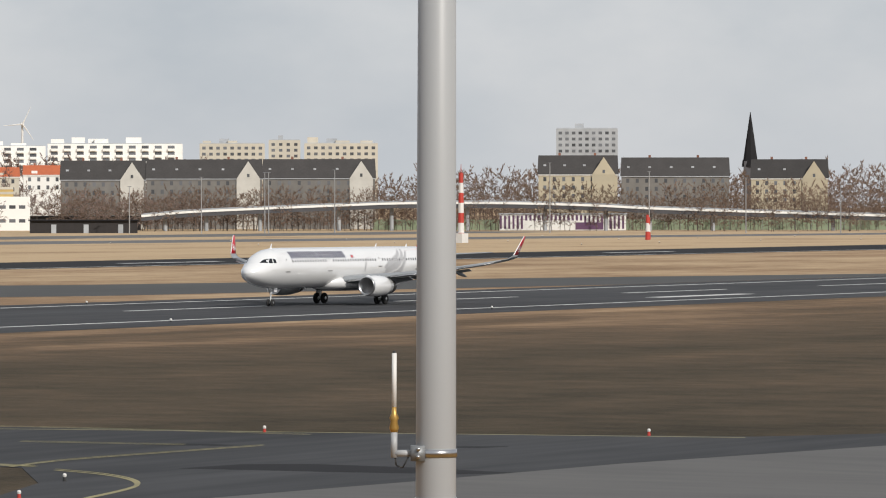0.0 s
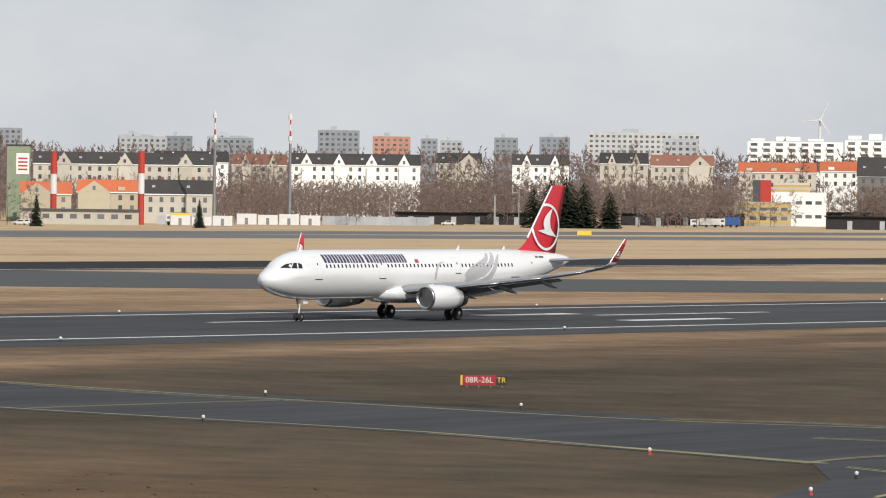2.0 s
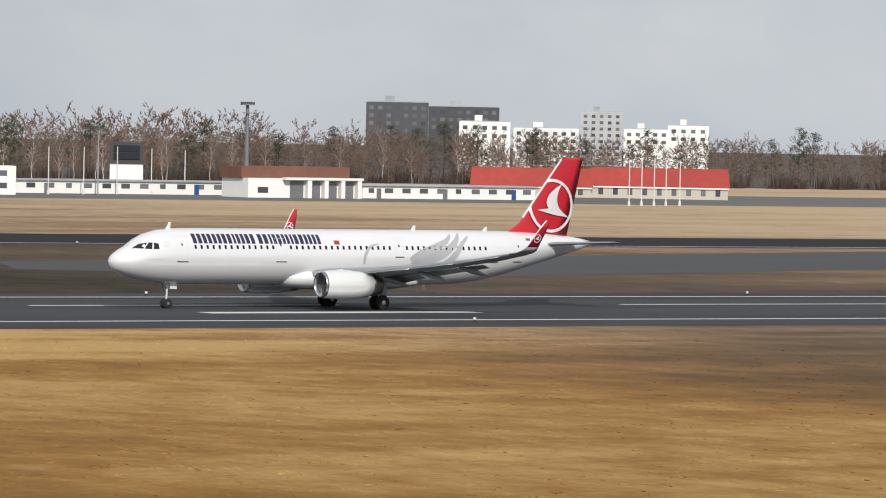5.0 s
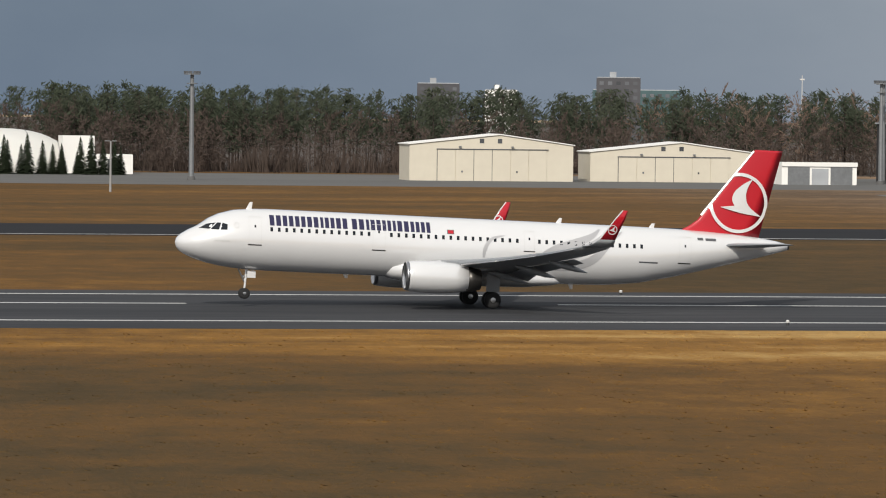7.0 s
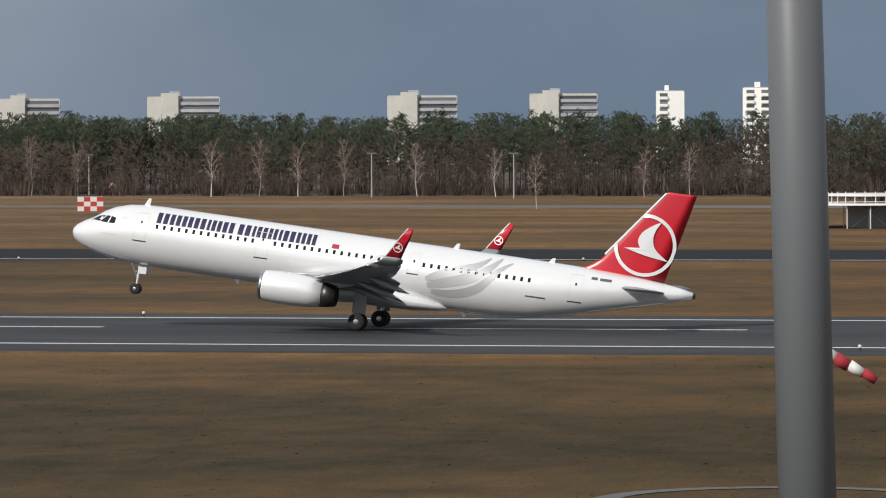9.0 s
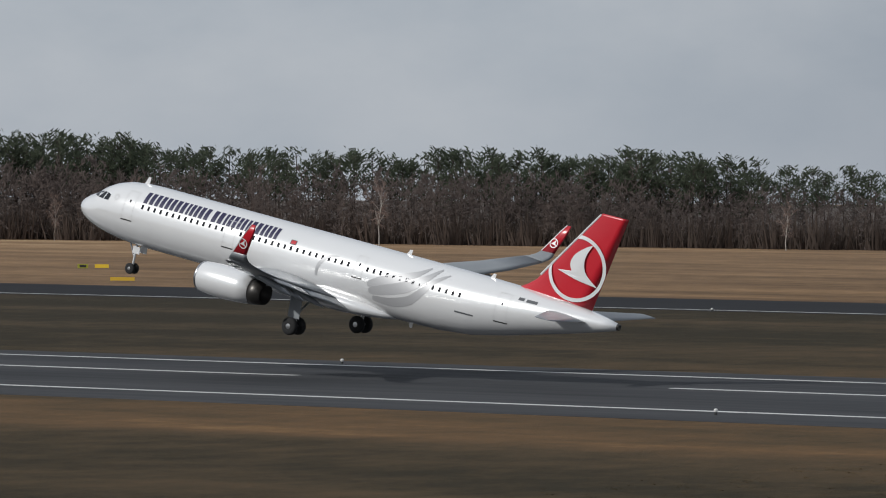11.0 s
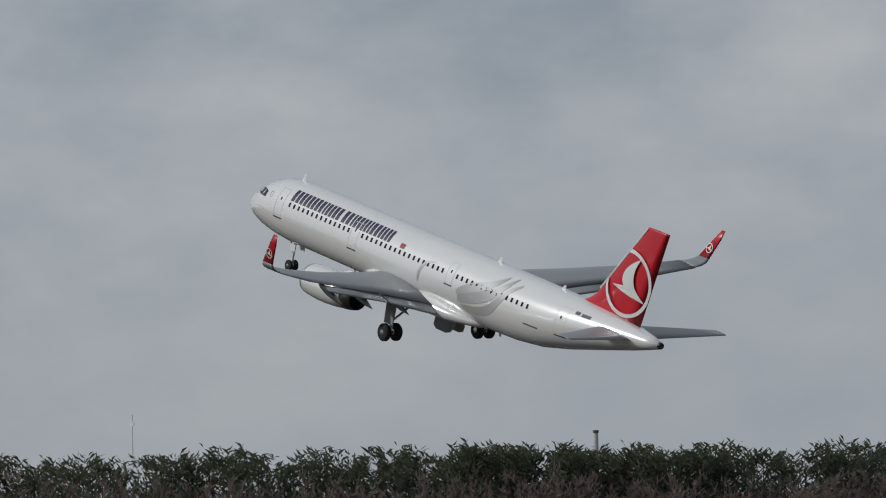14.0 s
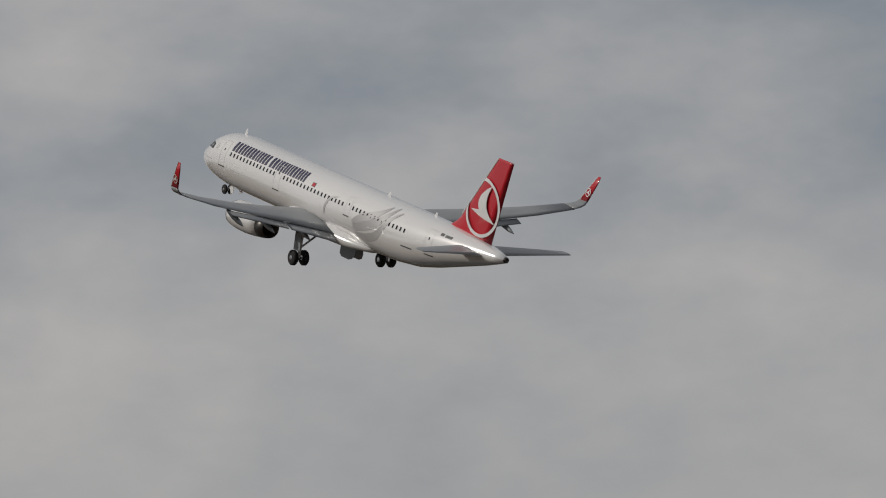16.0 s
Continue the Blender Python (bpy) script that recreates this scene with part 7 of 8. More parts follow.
# houses
house(1452.1, 1282.0, -49.6, 48.5, 19.8, "white", "dark_tile", 4, 2)
house(1454.9, 1353.5, -47.7, 28.2, 20.3, "white", "dark_tile", 2, 3)
house(1423.5, 1386.8, -46.5, 40.3, 19.1, "cream", "dark_tile", 3, 2)
house(1544.2, 1249.5, -51.7, 21.7, 20.8, "white", "dark_tile", 2, 2)
house(1564.9, 1223.1, -52.7, 18.4, 21.9, "cream", "dark_tile", 2, 2)
house(1576.8, 1207.6, -53.4, 23.8, 21.3, "cream", "red_tile", 1, 2)
house(1564.4, 1304.0, -50.8, 17.8, 21.3, "cream", "dark_tile", 1, 2)
house(1512.0, 1365.0, -48.5, 21.6, 19.8, "cream", "red_tile", 2, 2)
house(1556.2, 1151.3, -54.5, 28.9, 19.2, "cream", "orange_tile", 0, 2)
house(1573.9, 1126.5, -55.2, 14.8, 19.9, "white", "orange_tile", 0, 2)
house(1540.7, 1086.8, -55.9, 30.8, 17.9, "grey", "dark_tile", 1, 3)
house(1558.1, 1061.1, -57.0, 41.9, 18.3, "grey", "dark_tile", 1, 3)
house(1581.1, 1025.7, -58.4, 40.7, 18.4, "grey", "dark_tile", 1, 3)
house(1632.1, 939.6, -61.4, 28.7, 19.7, "yellow", "dark_tile", 1, 3)
house(1690.7, 936.8, -62.5, 40.1, 19.3, "grey", "dark_tile", 0, 3)
house(1668.2, 871.4, -63.8, 27.7, 18.2, "yellow", "dark_tile", 1, 3)
house(1036.4, 1192.6, -41.6, 36.4, 15.0, "white", "orange_tile", 1, 2)
house(1017.7, 1129.0, -42.6, 29.4, 11.6, "white", "orange_tile", 1, 2)
house(1077.6, 1155.5, -43.7, 34.6, 15.0, "white", "orange_tile", 1, 2)
house(1029.8, 1090.5, -43.9, 22.2, 11.0, "white", "orange_tile", 0, 1)
house(1116.6, 1145.9, -44.8, 23.9, 15.2, "white", "orange_tile", 1, 2)
house(1019.8, 1232.7, -40.1, 33.8, 11.2, "cream", "orange_tile", 0, 2)
house(1113.6, 1092.2, -46.0, 15.2, 8.4, "yellow", "orange_tile", 1, 2)
house(1125.3, 1080.0, -46.7, 18.6, 9.2, "yellow", "orange_tile", 1, 2)
house(1138.7, 1065.8, -47.5, 20.6, 8.8, "cream", "dark_tile", 0, 2)
house(1310.3, 1277.6, -46.9, 63.9, 18.5, "cream", "dark_tile", 3, 2)
house(599.9, 949.9, -32.9, 26.8, 2.3, "cream", "red_roof", 0, 1)
house(625.1, 939.6, -34.4, 30.8, 2.7, "cream", "red_roof", 0, 1)
billboard_house(1125.1, 1109.0, -45.7, 7.0, 22.6)
colour_building(1450.3, 1075.9, -54.5, 31.8, 15.1)
# low airport buildings on the east side
low_terminal(831.0, 945.4, 22.2, 223.4, 4.1)
old_terminal(742.3, 926.9, 23.0, 124.7, 3.8)
small_office(1061.8, 1040.9, -46.4, 32.9, 4.0)
shed(1299.4, 1074.5, -51.2, 20.4, 3.6)
shed(1374.1, 1074.7, -52.8, 21.8, 3.8)
shed(1412.6, 1076.1, -53.6, 25.8, 3.9)
shed(1266.4, 1075.3, -50.4, 21.9, 3.6)
shed(1368.2, 979.8, -55.6, 34.6, 4.0)
shed(1478.0, 1059.8, -55.6, 41.5, 4.7)
graffiti_hall(1548.9, 908.7, -61.2, 43.7, 5.5)
noise_barrier(1557.2, 964.7, -65.6, 194.4, 3.6)
container_row(1150.0, 1038.7, -48.7, 25.0, 3.3)
container_row(1095.7, 1015.4, -47.8, 18.0, 2.9)
yard_wall(1203.9, 1051.7, -49.8, 32.8, 2.6)
yard_wall(1116.7, 1039.6, -47.7, 17.2, 2.6)
site_hut(1118.4, 1035.0, -47.6, 4.6, 3.4)
excavator(1416.8, 1069.1, -53.6, 8.5, 5.0)
truck(1098.5, 1019.5, -47.6, 5.6, 3.4, "yellow")
truck(1409.1, 1052.1, -53.9, 6.9, 3.2, "blue")
truck(1367.1, 1021.2, -53.9, 6.5, 3.1, "blue")
truck(1352.0, 1021.9, -53.6, 9.5, 2.9, "white")
car(1302.4, 1085.4, -50.7, 7.7, 2.2)
car(1253.0, 1045.2, -50.7, 8.1, 2.1)
car(1039.7, 1021.2, -45.8, 5.9, 2.0)
car(1033.1, 1016.7, -45.8, 7.2, 2.0)
FLYOVER = [(1465.4, 1001.6, 5.46), (1473.9, 988.8, 6.80), (1484.3, 972.6, 7.74), (1501.7, 944.9, 9.07), (1513.6, 925.0, 9.82), (1531.0, 895.0, 9.80), (1544.9, 869.7, 9.01), (1554.0, 852.7, 8.03), (1567.3, 827.1, 7.06), (1589.8, 780.9, 5.50)]
# masts and poles
antenna_mast(1137.7, 1036.5, 33.6)
antenna_mast(1180.0, 1044.2, 33.9)
chimney(1099.8, 1030.5, 21.0)
chimney(1075.8, 1042.1, 20.3)
striped_mast(1145.0, 690.9, 17.7)
striped_mast(824.1, 974.4, 24.5)
striped_post(1237.6, 686.5, 6.8)
striped_post(1250.5, 693.0, 6.1)
flood_mast(1067.4, 1057.0, 25.5)
lamp_post(1384.4, 924.6, 17.9)
lamp_post(1395.3, 907.6, 19.4)
lamp_post(1396.0, 906.6, 19.4)
lamp_post(1407.1, 888.7, 20.2)
lamp_post(1441.6, 829.4, 22.4)
lamp_post(1456.7, 801.6, 19.6)
lamp_post(1371.8, 943.7, 14.9)
lamp_post(1470.7, 774.2, 17.6)
lamp_post(1484.0, 747.2, 15.8)
lamp_post(1290.7, 1054.2, 9.8)
lamp_post(1269.4, 1080.1, 9.3)
lamp_post(1290.8, 1054.0, 9.7)
lamp_post(1295.5, 1048.1, 12.5)
lamp_post(1290.6, 1054.2, 9.4)
lamp_post(1168.2, 1179.1, 11.5)
wind_turbine(2760.6, 1959.7, 59.9)
wind_turbine(2373.4, 2812.2, 50.2)
church_spire(2114.9, 1096.0, 50.9)
# apron side buildings
terminal(433.3, 912.9, 0.0, 87.5, 2.5)
terminal_gates(506.4, 885.4, 0.0, 26.4, 4.0)
terminal(537.3, 892.8, 0.0, 42.7, 2.2)
control_tower(438.8, 894.5, -22.0, 16.8, 5.9)
hip_hall(386.1, 958.5, 0.0, 68.4, 4.3)
solar_house(514.2, 961.1, -28.3, 7.2, 6.0)
office(325.6, 940.4, 0.0, 44.1, 6.7)
big_hangar(257.7, 930.3, 0.0, 61.1, 11.5)
garage(233.6, 907.3, 0.0, 14.6, 4.2)
hangar(164.2, 918.6, 0.0, 31.5, 6.8)
hangar(200.3, 924.5, -0.0, 32.4, 5.6)
air_dome(73.1, 969.3, 0.0, 35.3, 8.7)
dome_annex(104.3, 962.7, 0.0, 6.3, 7.4)
flood_mast(383.6, 907.9, 19.9)
flood_mast(508.4, 890.8, 19.0)
flood_mast(256.0, 918.9, 19.5)
flood_mast(120.4, 900.4, 19.5)
flood_mast(258.6, 926.7, 19.4)
white_pole(384.8, 892.2, 7.0)
white_pole(385.2, 856.3, 9.9)
white_pole(394.6, 861.0, 10.2)
white_pole(404.6, 866.0, 10.3)
white_pole(414.2, 870.9, 9.9)
white_pole(424.2, 875.9, 9.6)
white_pole(434.6, 881.1, 9.3)
white_pole(466.3, 897.0, 9.6)
white_pole(477.1, 902.4, 9.7)
white_pole(487.6, 907.7, 9.8)
white_pole(498.5, 913.1, 9.5)
white_pole(509.4, 918.6, 9.2)
white_pole(373.4, 919.6, 8.5)
white_pole(378.5, 920.8, 8.5)
white_pole(388.6, 923.2, 6.5)
white_pole(399.3, 925.7, 6.6)
white_pole(564.9, 834.8, 9.0)
white_pole(569.0, 836.4, 9.1)
white_pole(573.2, 838.1, 9.1)
white_pole(577.2, 839.7, 9.1)
white_pole(581.9, 841.6, 9.2)
flag_pole(369.4, 925.4, 10.3)
flag_pole(368.6, 918.5, 8.9)
lamp_post(91.0, 776.0, 8.0)
lamp_post(31.2, 1001.2, 8.9)
lamp_post(62.6, 1024.8, 8.7)
lamp_post(32.2, 1005.7, 8.8)
lamp_post(61.9, 999.3, 8.7)
lamp_post(-301.7, 1053.3, 8.8)
lamp_post(-229.1, 1013.2, 9.2)
lamp_post(-195.3, 994.6, 9.2)
lamp_post(2.0, 1046.1, 8.3)
lamp_post(481.5, 904.6, 12.3)
lamp_post(1.1, 935.0, 9.0)
business_jet(400.2, 889.0, -24.9, 21.9, 6.9)
car(420.0, 880.5, -25.6, 3.4, 1.2)
radar_hut(-35.4, 745.4, 2.6, 9.9, 3.1)
antenna_array(-98.9, 698.5, 7.3, 26.5, 4.5)
radar_hut_small(-243.0, 843.8, 16.2, 4.5, 2.5)
approach_lights(-90.3, 702.3, 7.0, 13.8, 3.3)
windsock(-296.9, 1052.9, 2.6, 2.0)
windsock(-642.0, 631.3, 6.0, 3.4, 14, -14, 1.5)
# distance over the woods
slab_block(978.4, 1628.7, -31.4, 23.8, 25.3, 5, "dark")
slab_block(1025.0, 1658.9, -32.1, 27.6, 24.3, 4, "dark")
slab_block(957.5, 1528.2, -32.3, 18.5, 18.3, 2, "white")
slab_block(1081.9, 1686.2, -33.0, 26.2, 16.7, 3, "white")
slab_block(1269.5, 1922.0, -33.7, 19.4, 25.2, 7, "grid")
slab_block(1118.9, 1661.8, -34.2, 18.2, 17.0, 2, "white")
slab_block(1077.0, 1569.4, -34.7, 15.6, 18.5, 2, "white")
slab_block(372.3, 2067.3, -10.5, 18.0, 23.3, 3, "dark")
slab_block(425.5, 1954.8, -12.5, 17.8, 26.0, 3, "dark")
slab_block(445.2, 2052.9, -12.7, 37.1, 21.4, 2, "glass")
slab_block(419.6, 2160.2, -11.2, 14.3, 21.1, 2, "white")
slab_block(-202.2, 1794.1, 6.2, 23.4, 27.1, 6, "cream")
slab_block(-184.1, 1846.4, 5.5, 22.4, 26.0, 5, "dark")
slab_block(-161.9, 1848.5, 4.9, 15.2, 26.1, 1, "white")
slab_block(-139.3, 1850.5, 3.7, 42.6, 23.1, 1, "white")
slab_block(-56.0, 2305.1, 1.3, 13.1, 17.1, 2, "white")
slab_block(-42.9, 2305.4, 1.1, 6.3, 22.7, 3, "white")
slab_block(-26.1, 2305.7, 0.5, 21.0, 20.5, 3, "cream")
slab_block(-333.3, 1979.8, 9.5, 11.4, 29.4, 10, "white")
slab_block(-298.9, 1985.4, 8.5, 15.7, 30.6, 10, "white")
slab_block(-282.7, 1987.8, 8.0, 14.8, 29.6, 10, "white")
slab_block(-591.0, 1920.9, 16.9, 24.4, 27.1, 6, "slab")
slab_block(-533.9, 1937.7, 15.1, 29.2, 27.8, 6, "slab")
slab_block(-440.1, 1961.3, 12.3, 28.3, 27.9, 6, "slab")
slab_block(-383.9, 1973.2, 10.7, 27.4, 28.4, 6, "slab")
brick_tower(74.1, 1699.2, -2.6, 8.3, 29.5)
twin_roof_tower(406.8, 1443.9, -16.0, 13.3, 19.5)
thin_mast(455.3, 1741.6, 26.6)
thin_mast(524.6, 1721.9, 25.3)
thin_mast(-96.4, 2203.6, 28.4)
thin_mast(-1344.5, 979.9, 47.1)
factory_chimney(-1238.5, 1076.0, 39.7)
wood_edge_house(-613.8, 894.6, 36.0, 13.4, 4.9)
# signs
runway_sign(285.7, 248.4, -51.1, 2.6, 0.7, "08R-26L", "TR", False)
runway_sign(239.3, 253.7, -43.8, 2.1, 0.5, "08R-26L", "TR", True)
low_sign(481.8, 415.8, -50.3, 2.3, 0.8, "yellow")
low_sign(1061.7, 842.6, -52.2, 3.5, 1.2, "yellow")
low_sign(1059.8, 841.3, -52.2, 3.5, 1.0, "yellow")
low_sign(-473.6, 667.0, 36.9, 1.6, 0.8, "green")
low_sign(-474.4, 672.3, 36.7, 2.1, 0.7, "yellow")
low_sign(-412.6, 594.9, 36.4, 3.2, 0.6, "orange")
low_sign(-523.5, 671.1, 40.7, 1.7, 0.8, "yellow")
low_sign(-443.2, 463.8, 47.0, 1.8, 0.6, "red")
low_sign(278.6, 460.6, -31.3, 3.2, 0.6, "red")
low_sign(227.3, 375.6, -31.2, 0.9, 0.6, "green")
low_sign(226.8, 416.8, -28.8, 3.5, 0.7, "orange")
low_sign(274.6, 627.4, -23.8, 3.1, 0.8, "yellow")
low_sign(295.3, 501.7, -30.5, 1.0, 0.7, "green")
low_sign(223.5, 634.0, -19.6, 3.7, 0.5, "orange")
low_sign(215.9, 668.0, -18.0, 2.5, 0.8, "yellow")
low_sign(270.7, 676.8, -21.9, 2.1, 0.7, "yellow")
low_sign(271.2, 742.8, -20.1, 1.3, 0.5, "yellow")
low_sign(211.4, 724.3, -16.4, 2.8, 0.7, "green")
low_sign(213.7, 701.2, -17.1, 2.8, 0.7, "green")
low_sign(217.2, 672.4, -18.0, 2.5, 0.7, "yellow")
low_sign(270.2, 675.6, -21.9, 2.2, 0.7, "yellow")
low_sign(220.1, 573.9, -21.1, 0.8, 0.6, "yellow")
low_sign(-455.3, 613.9, 38.0, 2.4, 0.6, "orange")
# small lights by the taxiways
taxi_light(265.9, 246.4)
taxi_light(265.6, 228.0)
taxi_light(234.9, 196.3)
taxi_light(241.1, 228.6)
taxi_light(227.1, 179.8)
taxi_light(216.6, 174.7)
taxi_light(272.6, 289.5)
taxi_light(270.7, 279.1)
taxi_light(249.6, 255.4)
taxi_light(241.7, 247.1)
taxi_light(289.5, 305.5)
taxi_light(267.0, 195.3)
taxi_light(273.5, 177.2)
# taxiway outline
TAXI_A = [(280.9, 167.9), (274.8, 172.1), (268.0, 192.7), (266.0, 208.8), (259.9, 217.0), (265.9, 217.6), (263.6, 243.6), (268.3, 238.0), (265.5, 260.2), (270.9, 279.0), (273.9, 288.3), (278.1, 299.7), (281.5, 306.4)]
TAXI_B = [(235.5, 286.3), (238.3, 279.4), (244.0, 258.8), (242.4, 242.3), (241.3, 215.4), (236.4, 195.6), (234.6, 187.2)]
APRON_E = [(269.9, 162.8), (250.0, 166.2), (232.7, 167.3), (220.8, 168.4)]
YEL1 = [(282.7, 308.1), (291.6, 316.0), (301.1, 319.0), (309.4, 319.4)]
YEL2 = [(282.7, 308.1), (276.5, 300.1), (272.0, 286.2), (265.4, 264.8), (262.3, 248.3), (262.6, 240.0)]
YEL3 = [(243.4, 243.4), (256.1, 243.0), (264.0, 241.9), (258.9, 243.9), (264.0, 241.5)]
YEL4 = [(234.7, 187.9), (240.4, 188.9), (249.1, 188.6), (255.6, 188.2)]
YEL5 = [(233.6, 184.8), (231.9, 181.3), (229.4, 178.2), (226.3, 175.7), (222.7, 174.0), (217.3, 172.2)]
YEL6 = [(241.3, 214.4), (238.8, 202.3), (235.7, 188.7), (235.7, 187.5)]
YEL7 = [(262.8, 216.6), (265.6, 208.0), (265.7, 191.8)]
YEL8 = [(237.7, 197.8), (235.3, 188.3)]
YEL9 = [(253.1, 200.3), (254.3, 191.7)]
TAXI_N = [(224.1, 807.8), (221.8, 792.5), (226.6, 743.9), (224.1, 669.6), (220.9, 616.6), (246.2, 621.5), (254.4, 642.2), (256.2, 702.3), (258.1, 734.6), (267.8, 790.8), (277.2, 823.3)]


flyover()
# taxiways and apron
sheet("taxiway", TAXI_A + [(286, 316), (240, 316)] + TAXI_B + [(225.5, 180), (208, 172), (208, 130), (330, 110), (330, 150)], 0.02, ASPHALT, "grey asphalt taxiway joining the runway", "taxiway")
sheet("apron", APRON_E[::-1] + [(290, 157), (330, 150), (330, 100), (205, 120), (205, 167)], 0.028, APRONEDGE, "pale concrete apron edge", "apron")
# three darker polygons laid on the taxiway
for dark_patch in ([(237.5, 181.0), (241.5, 180.4), (243.2, 178.0), (243.0, 172.0), (241.5, 166.6), (239.5, 168.5), (238.4, 173.5), (237.9, 177.5)], [(253.6, 193.6), (255.6, 192.6), (255.6, 189.4), (254.6, 190.0)], [(258.4, 180.2), (259.8, 179.9), (260.6, 177.8), (258.8, 178.4)]):
    sheet("pavement", dark_patch, 0.026, DARKASPHALT, "dark patch on the grey taxiway", "tar patch")
for p in (YEL1, YEL2, YEL3[:3], YEL4, YEL5, YEL6, YEL7, YEL8, YEL9):
    strip_line("trim", smooth_path(p, 6), 0.22, 0.034, YELLOW, "yellow taxiway line")
    strip_line("trim", [(x + 0.7, y + 0.4) for x, y in smooth_path(p, 6)], 0.16, 0.035, YELLOW, "yellow taxiway line")
for p in ([(x + 1.0, y) for x, y in TAXI_B], [(273.6, 172), (266, 200), (261.6, 217), (263.5, 242), (265.5, 258), (270, 279), (277, 299.7)]):
    strip_line("trim", smooth_path(p, 6), 0.4, 0.032, YELLOW, "worn pale taxiway edge line")
sheet("taxiway", [(225, 435), (243, 421), (262, 415), (330, 440), (405, 476), (457, 455), (495, 422), (542, 393), (640, 374), (760, 374), (680, 410), (603, 436), (560, 470), (535, 525), (445, 525), (380, 510), (314, 484), (270, 468), (235, 460)], 0.02, MIDGREY, "grey asphalt taxiway between the runways", "taxiway")
sheet("taxiway", [(-420, 905), (-60, 868), (100, 850), (1500, 850), (1500, 905), (100, 905)], 0.02, TAXIGREY, "grey apron road before the buildings", "apron")
sheet("apron", [(60, 905), (760, 905), (760, 990), (60, 990)], 0.024, TAXIGREY, "grey apron by the hangars", "apron")
sheet("taxiway", TAXI_N, 0.016, TAXIGREY, "grey taxiway leading to the apron", "taxiway")
sheet("taxiway", [(700, 820), (1500, 700), (2300, 600), (2300, 625), (1500, 740), (760, 880)], 0.018, APRON, "grey perimeter road", "road")
# runway stripes and edge lights
for k in range(12):
    bar(318 + 54 * k, 345 + 54 * k, 346.5)
for k in range(-1, 5):
    bar(19 + 54.5 * k, 46.5 + 54.5 * k, 349)
for a in (-123, -77, -180, -236, -263, -317):
    bar(a, a + 27, 348.0)
for a, b, y in ((-13, 9.7, 335.6), (414, 429, 334), (566, 590, 331), (-262, -243, 330.5), (-262, -244, 351), (414, 428, 351), (190, 214, 335), (600, 632, 539), (780, 812, 549), (962, 992, 551)):
    bar(a, b, y, 2.4)
for k in range(-6, 9):
    for y in (317.4, 368):
        edge_light(22 + 60.3 * k, y)
for k in range(-5, 8):
    edge_light(30 + 62 * k, 524)
rl = random.Random(8)
for i in range(24):
    edge_light(1050 + i * 19 + rl.uniform(-3, 3), 640 + 60 * (i % 3) + rl.uniform(-5, 5))


# ---- near the camera ----
def light_pole():
    ob = empty("light_pole", pose(98.14, 86.86, 0, 0, 0.35, 0), "thick grey light pole with a small whip antenna", "pole")
    part("shaft", tube((0, 0, 0), (0, 0, 22), 0.205, 0.155, 40), POLEGREY, ob, smooth=True)
    for z in (9.36, 8.92):
        part("steel_band", tube((0, 0, z - 0.035), (0, 0, z + 0.035), 0.193, 0.193, 40), METAL, ob, "bright steel band", True)
    q = Matrix.Rotation(radians(-59.7), 4, "Z")

    def put(name, bm, mat, label=""):
        bmesh.ops.transform(bm, matrix=Matrix.Translation((0, 0, 0.3)) @ q, verts=bm.verts)
        part(name, bm, mat, ob, label, True)
    put("clamp", box(-0.23, -0.1, -0.17, 0.0, 8.99, 9.13), GALV)
    for z in (9.03, 9.1):
        put("clamp_bolt", tube((-0.16, -0.2, z), (-0.16, -0.1, z), 0.02), METAL)
    put("bracket_arm", tube((-0.38, -0.1, 9.06), (-0.2, -0.1, 9.06), 0.03, 0.03, 12), POLEGREY)
    put("bracket_post", tube((-0.38, -0.1, 9.02), (-0.38, -0.1, 9.25), 0.03, 0.03, 12), POLEGREY)
    put("antenna_socket", lathe([(0, 0.03), (0.04, 0.045), (0.1, 0.03), (0.13, 0.045), (0.17, 0.026), (0.26, 0.018)], (-0.38, -0.1, 9.25), (-0.38, -0.1, 10), 14), material("brass_socket", (0.45, 0.28, 0.08), 0.4, metal=0.6))
    put("whip", tube((-0.38, -0.1, 9.48), (-0.38, -0.1, 9.97), 0.022, 0.022, 12), PAINTWHITE, "white antenna rod")
    put("whip_cap", tube((-0.38, -0.1, 9.97), (-0.38, -0.1, 9.99), 0.018, 0.01, 10), SIGNBLACK)
    bm = bmesh.new()
    pts = [(-0.25, -0.12, 9.03), (-0.3, -0.12, 8.93), (-0.36, -0.11, 8.95), (-0.37, -0.1, 9.02)]
    for a, b in zip(pts, pts[1:]):
        tube_into(bm, a, b, 0.008, 0.008, 6)
    put("cable", bm, SIGNBLACK)


def grey_mast():
    ob = empty("grey_mast", pose(-11.4, 100.9, 0, 0, -1.4, 0), "thick dark grey floodlight mast, slightly leaning", "mast")
    part("shaft", tube((0, 0, 0), (0, 0, 26), 0.557, 0.489, 48), MASTGREY, ob, smooth=True)
    part("base_flange", tube((0, 0, 0), (0, 0, 0.12), 0.7, 0.7, 24), GALV, ob)


light_pole()
grey_mast()
windsock(-16.9, 139.3, 8.3, 2.05, 27, 8, 0.62)
ring = [(-25.3 + 6.6 * math.cos(radians(6 * i)), 193.1 + 6.6 * math.sin(radians(6 * i))) for i in range(61)]
strip_line("trim", ring, 1.0, 0.03, APRON, "pale gravel ring round the windsock")
parked = airliner((41.6, 9.4, 1.95, 0.8))
parked.matrix_world = pose(34.2, 78.8, 0.00, 0, 0, -104.6)
tagged(parked, "parked white jet airliner with a red tail fin", "airplane")


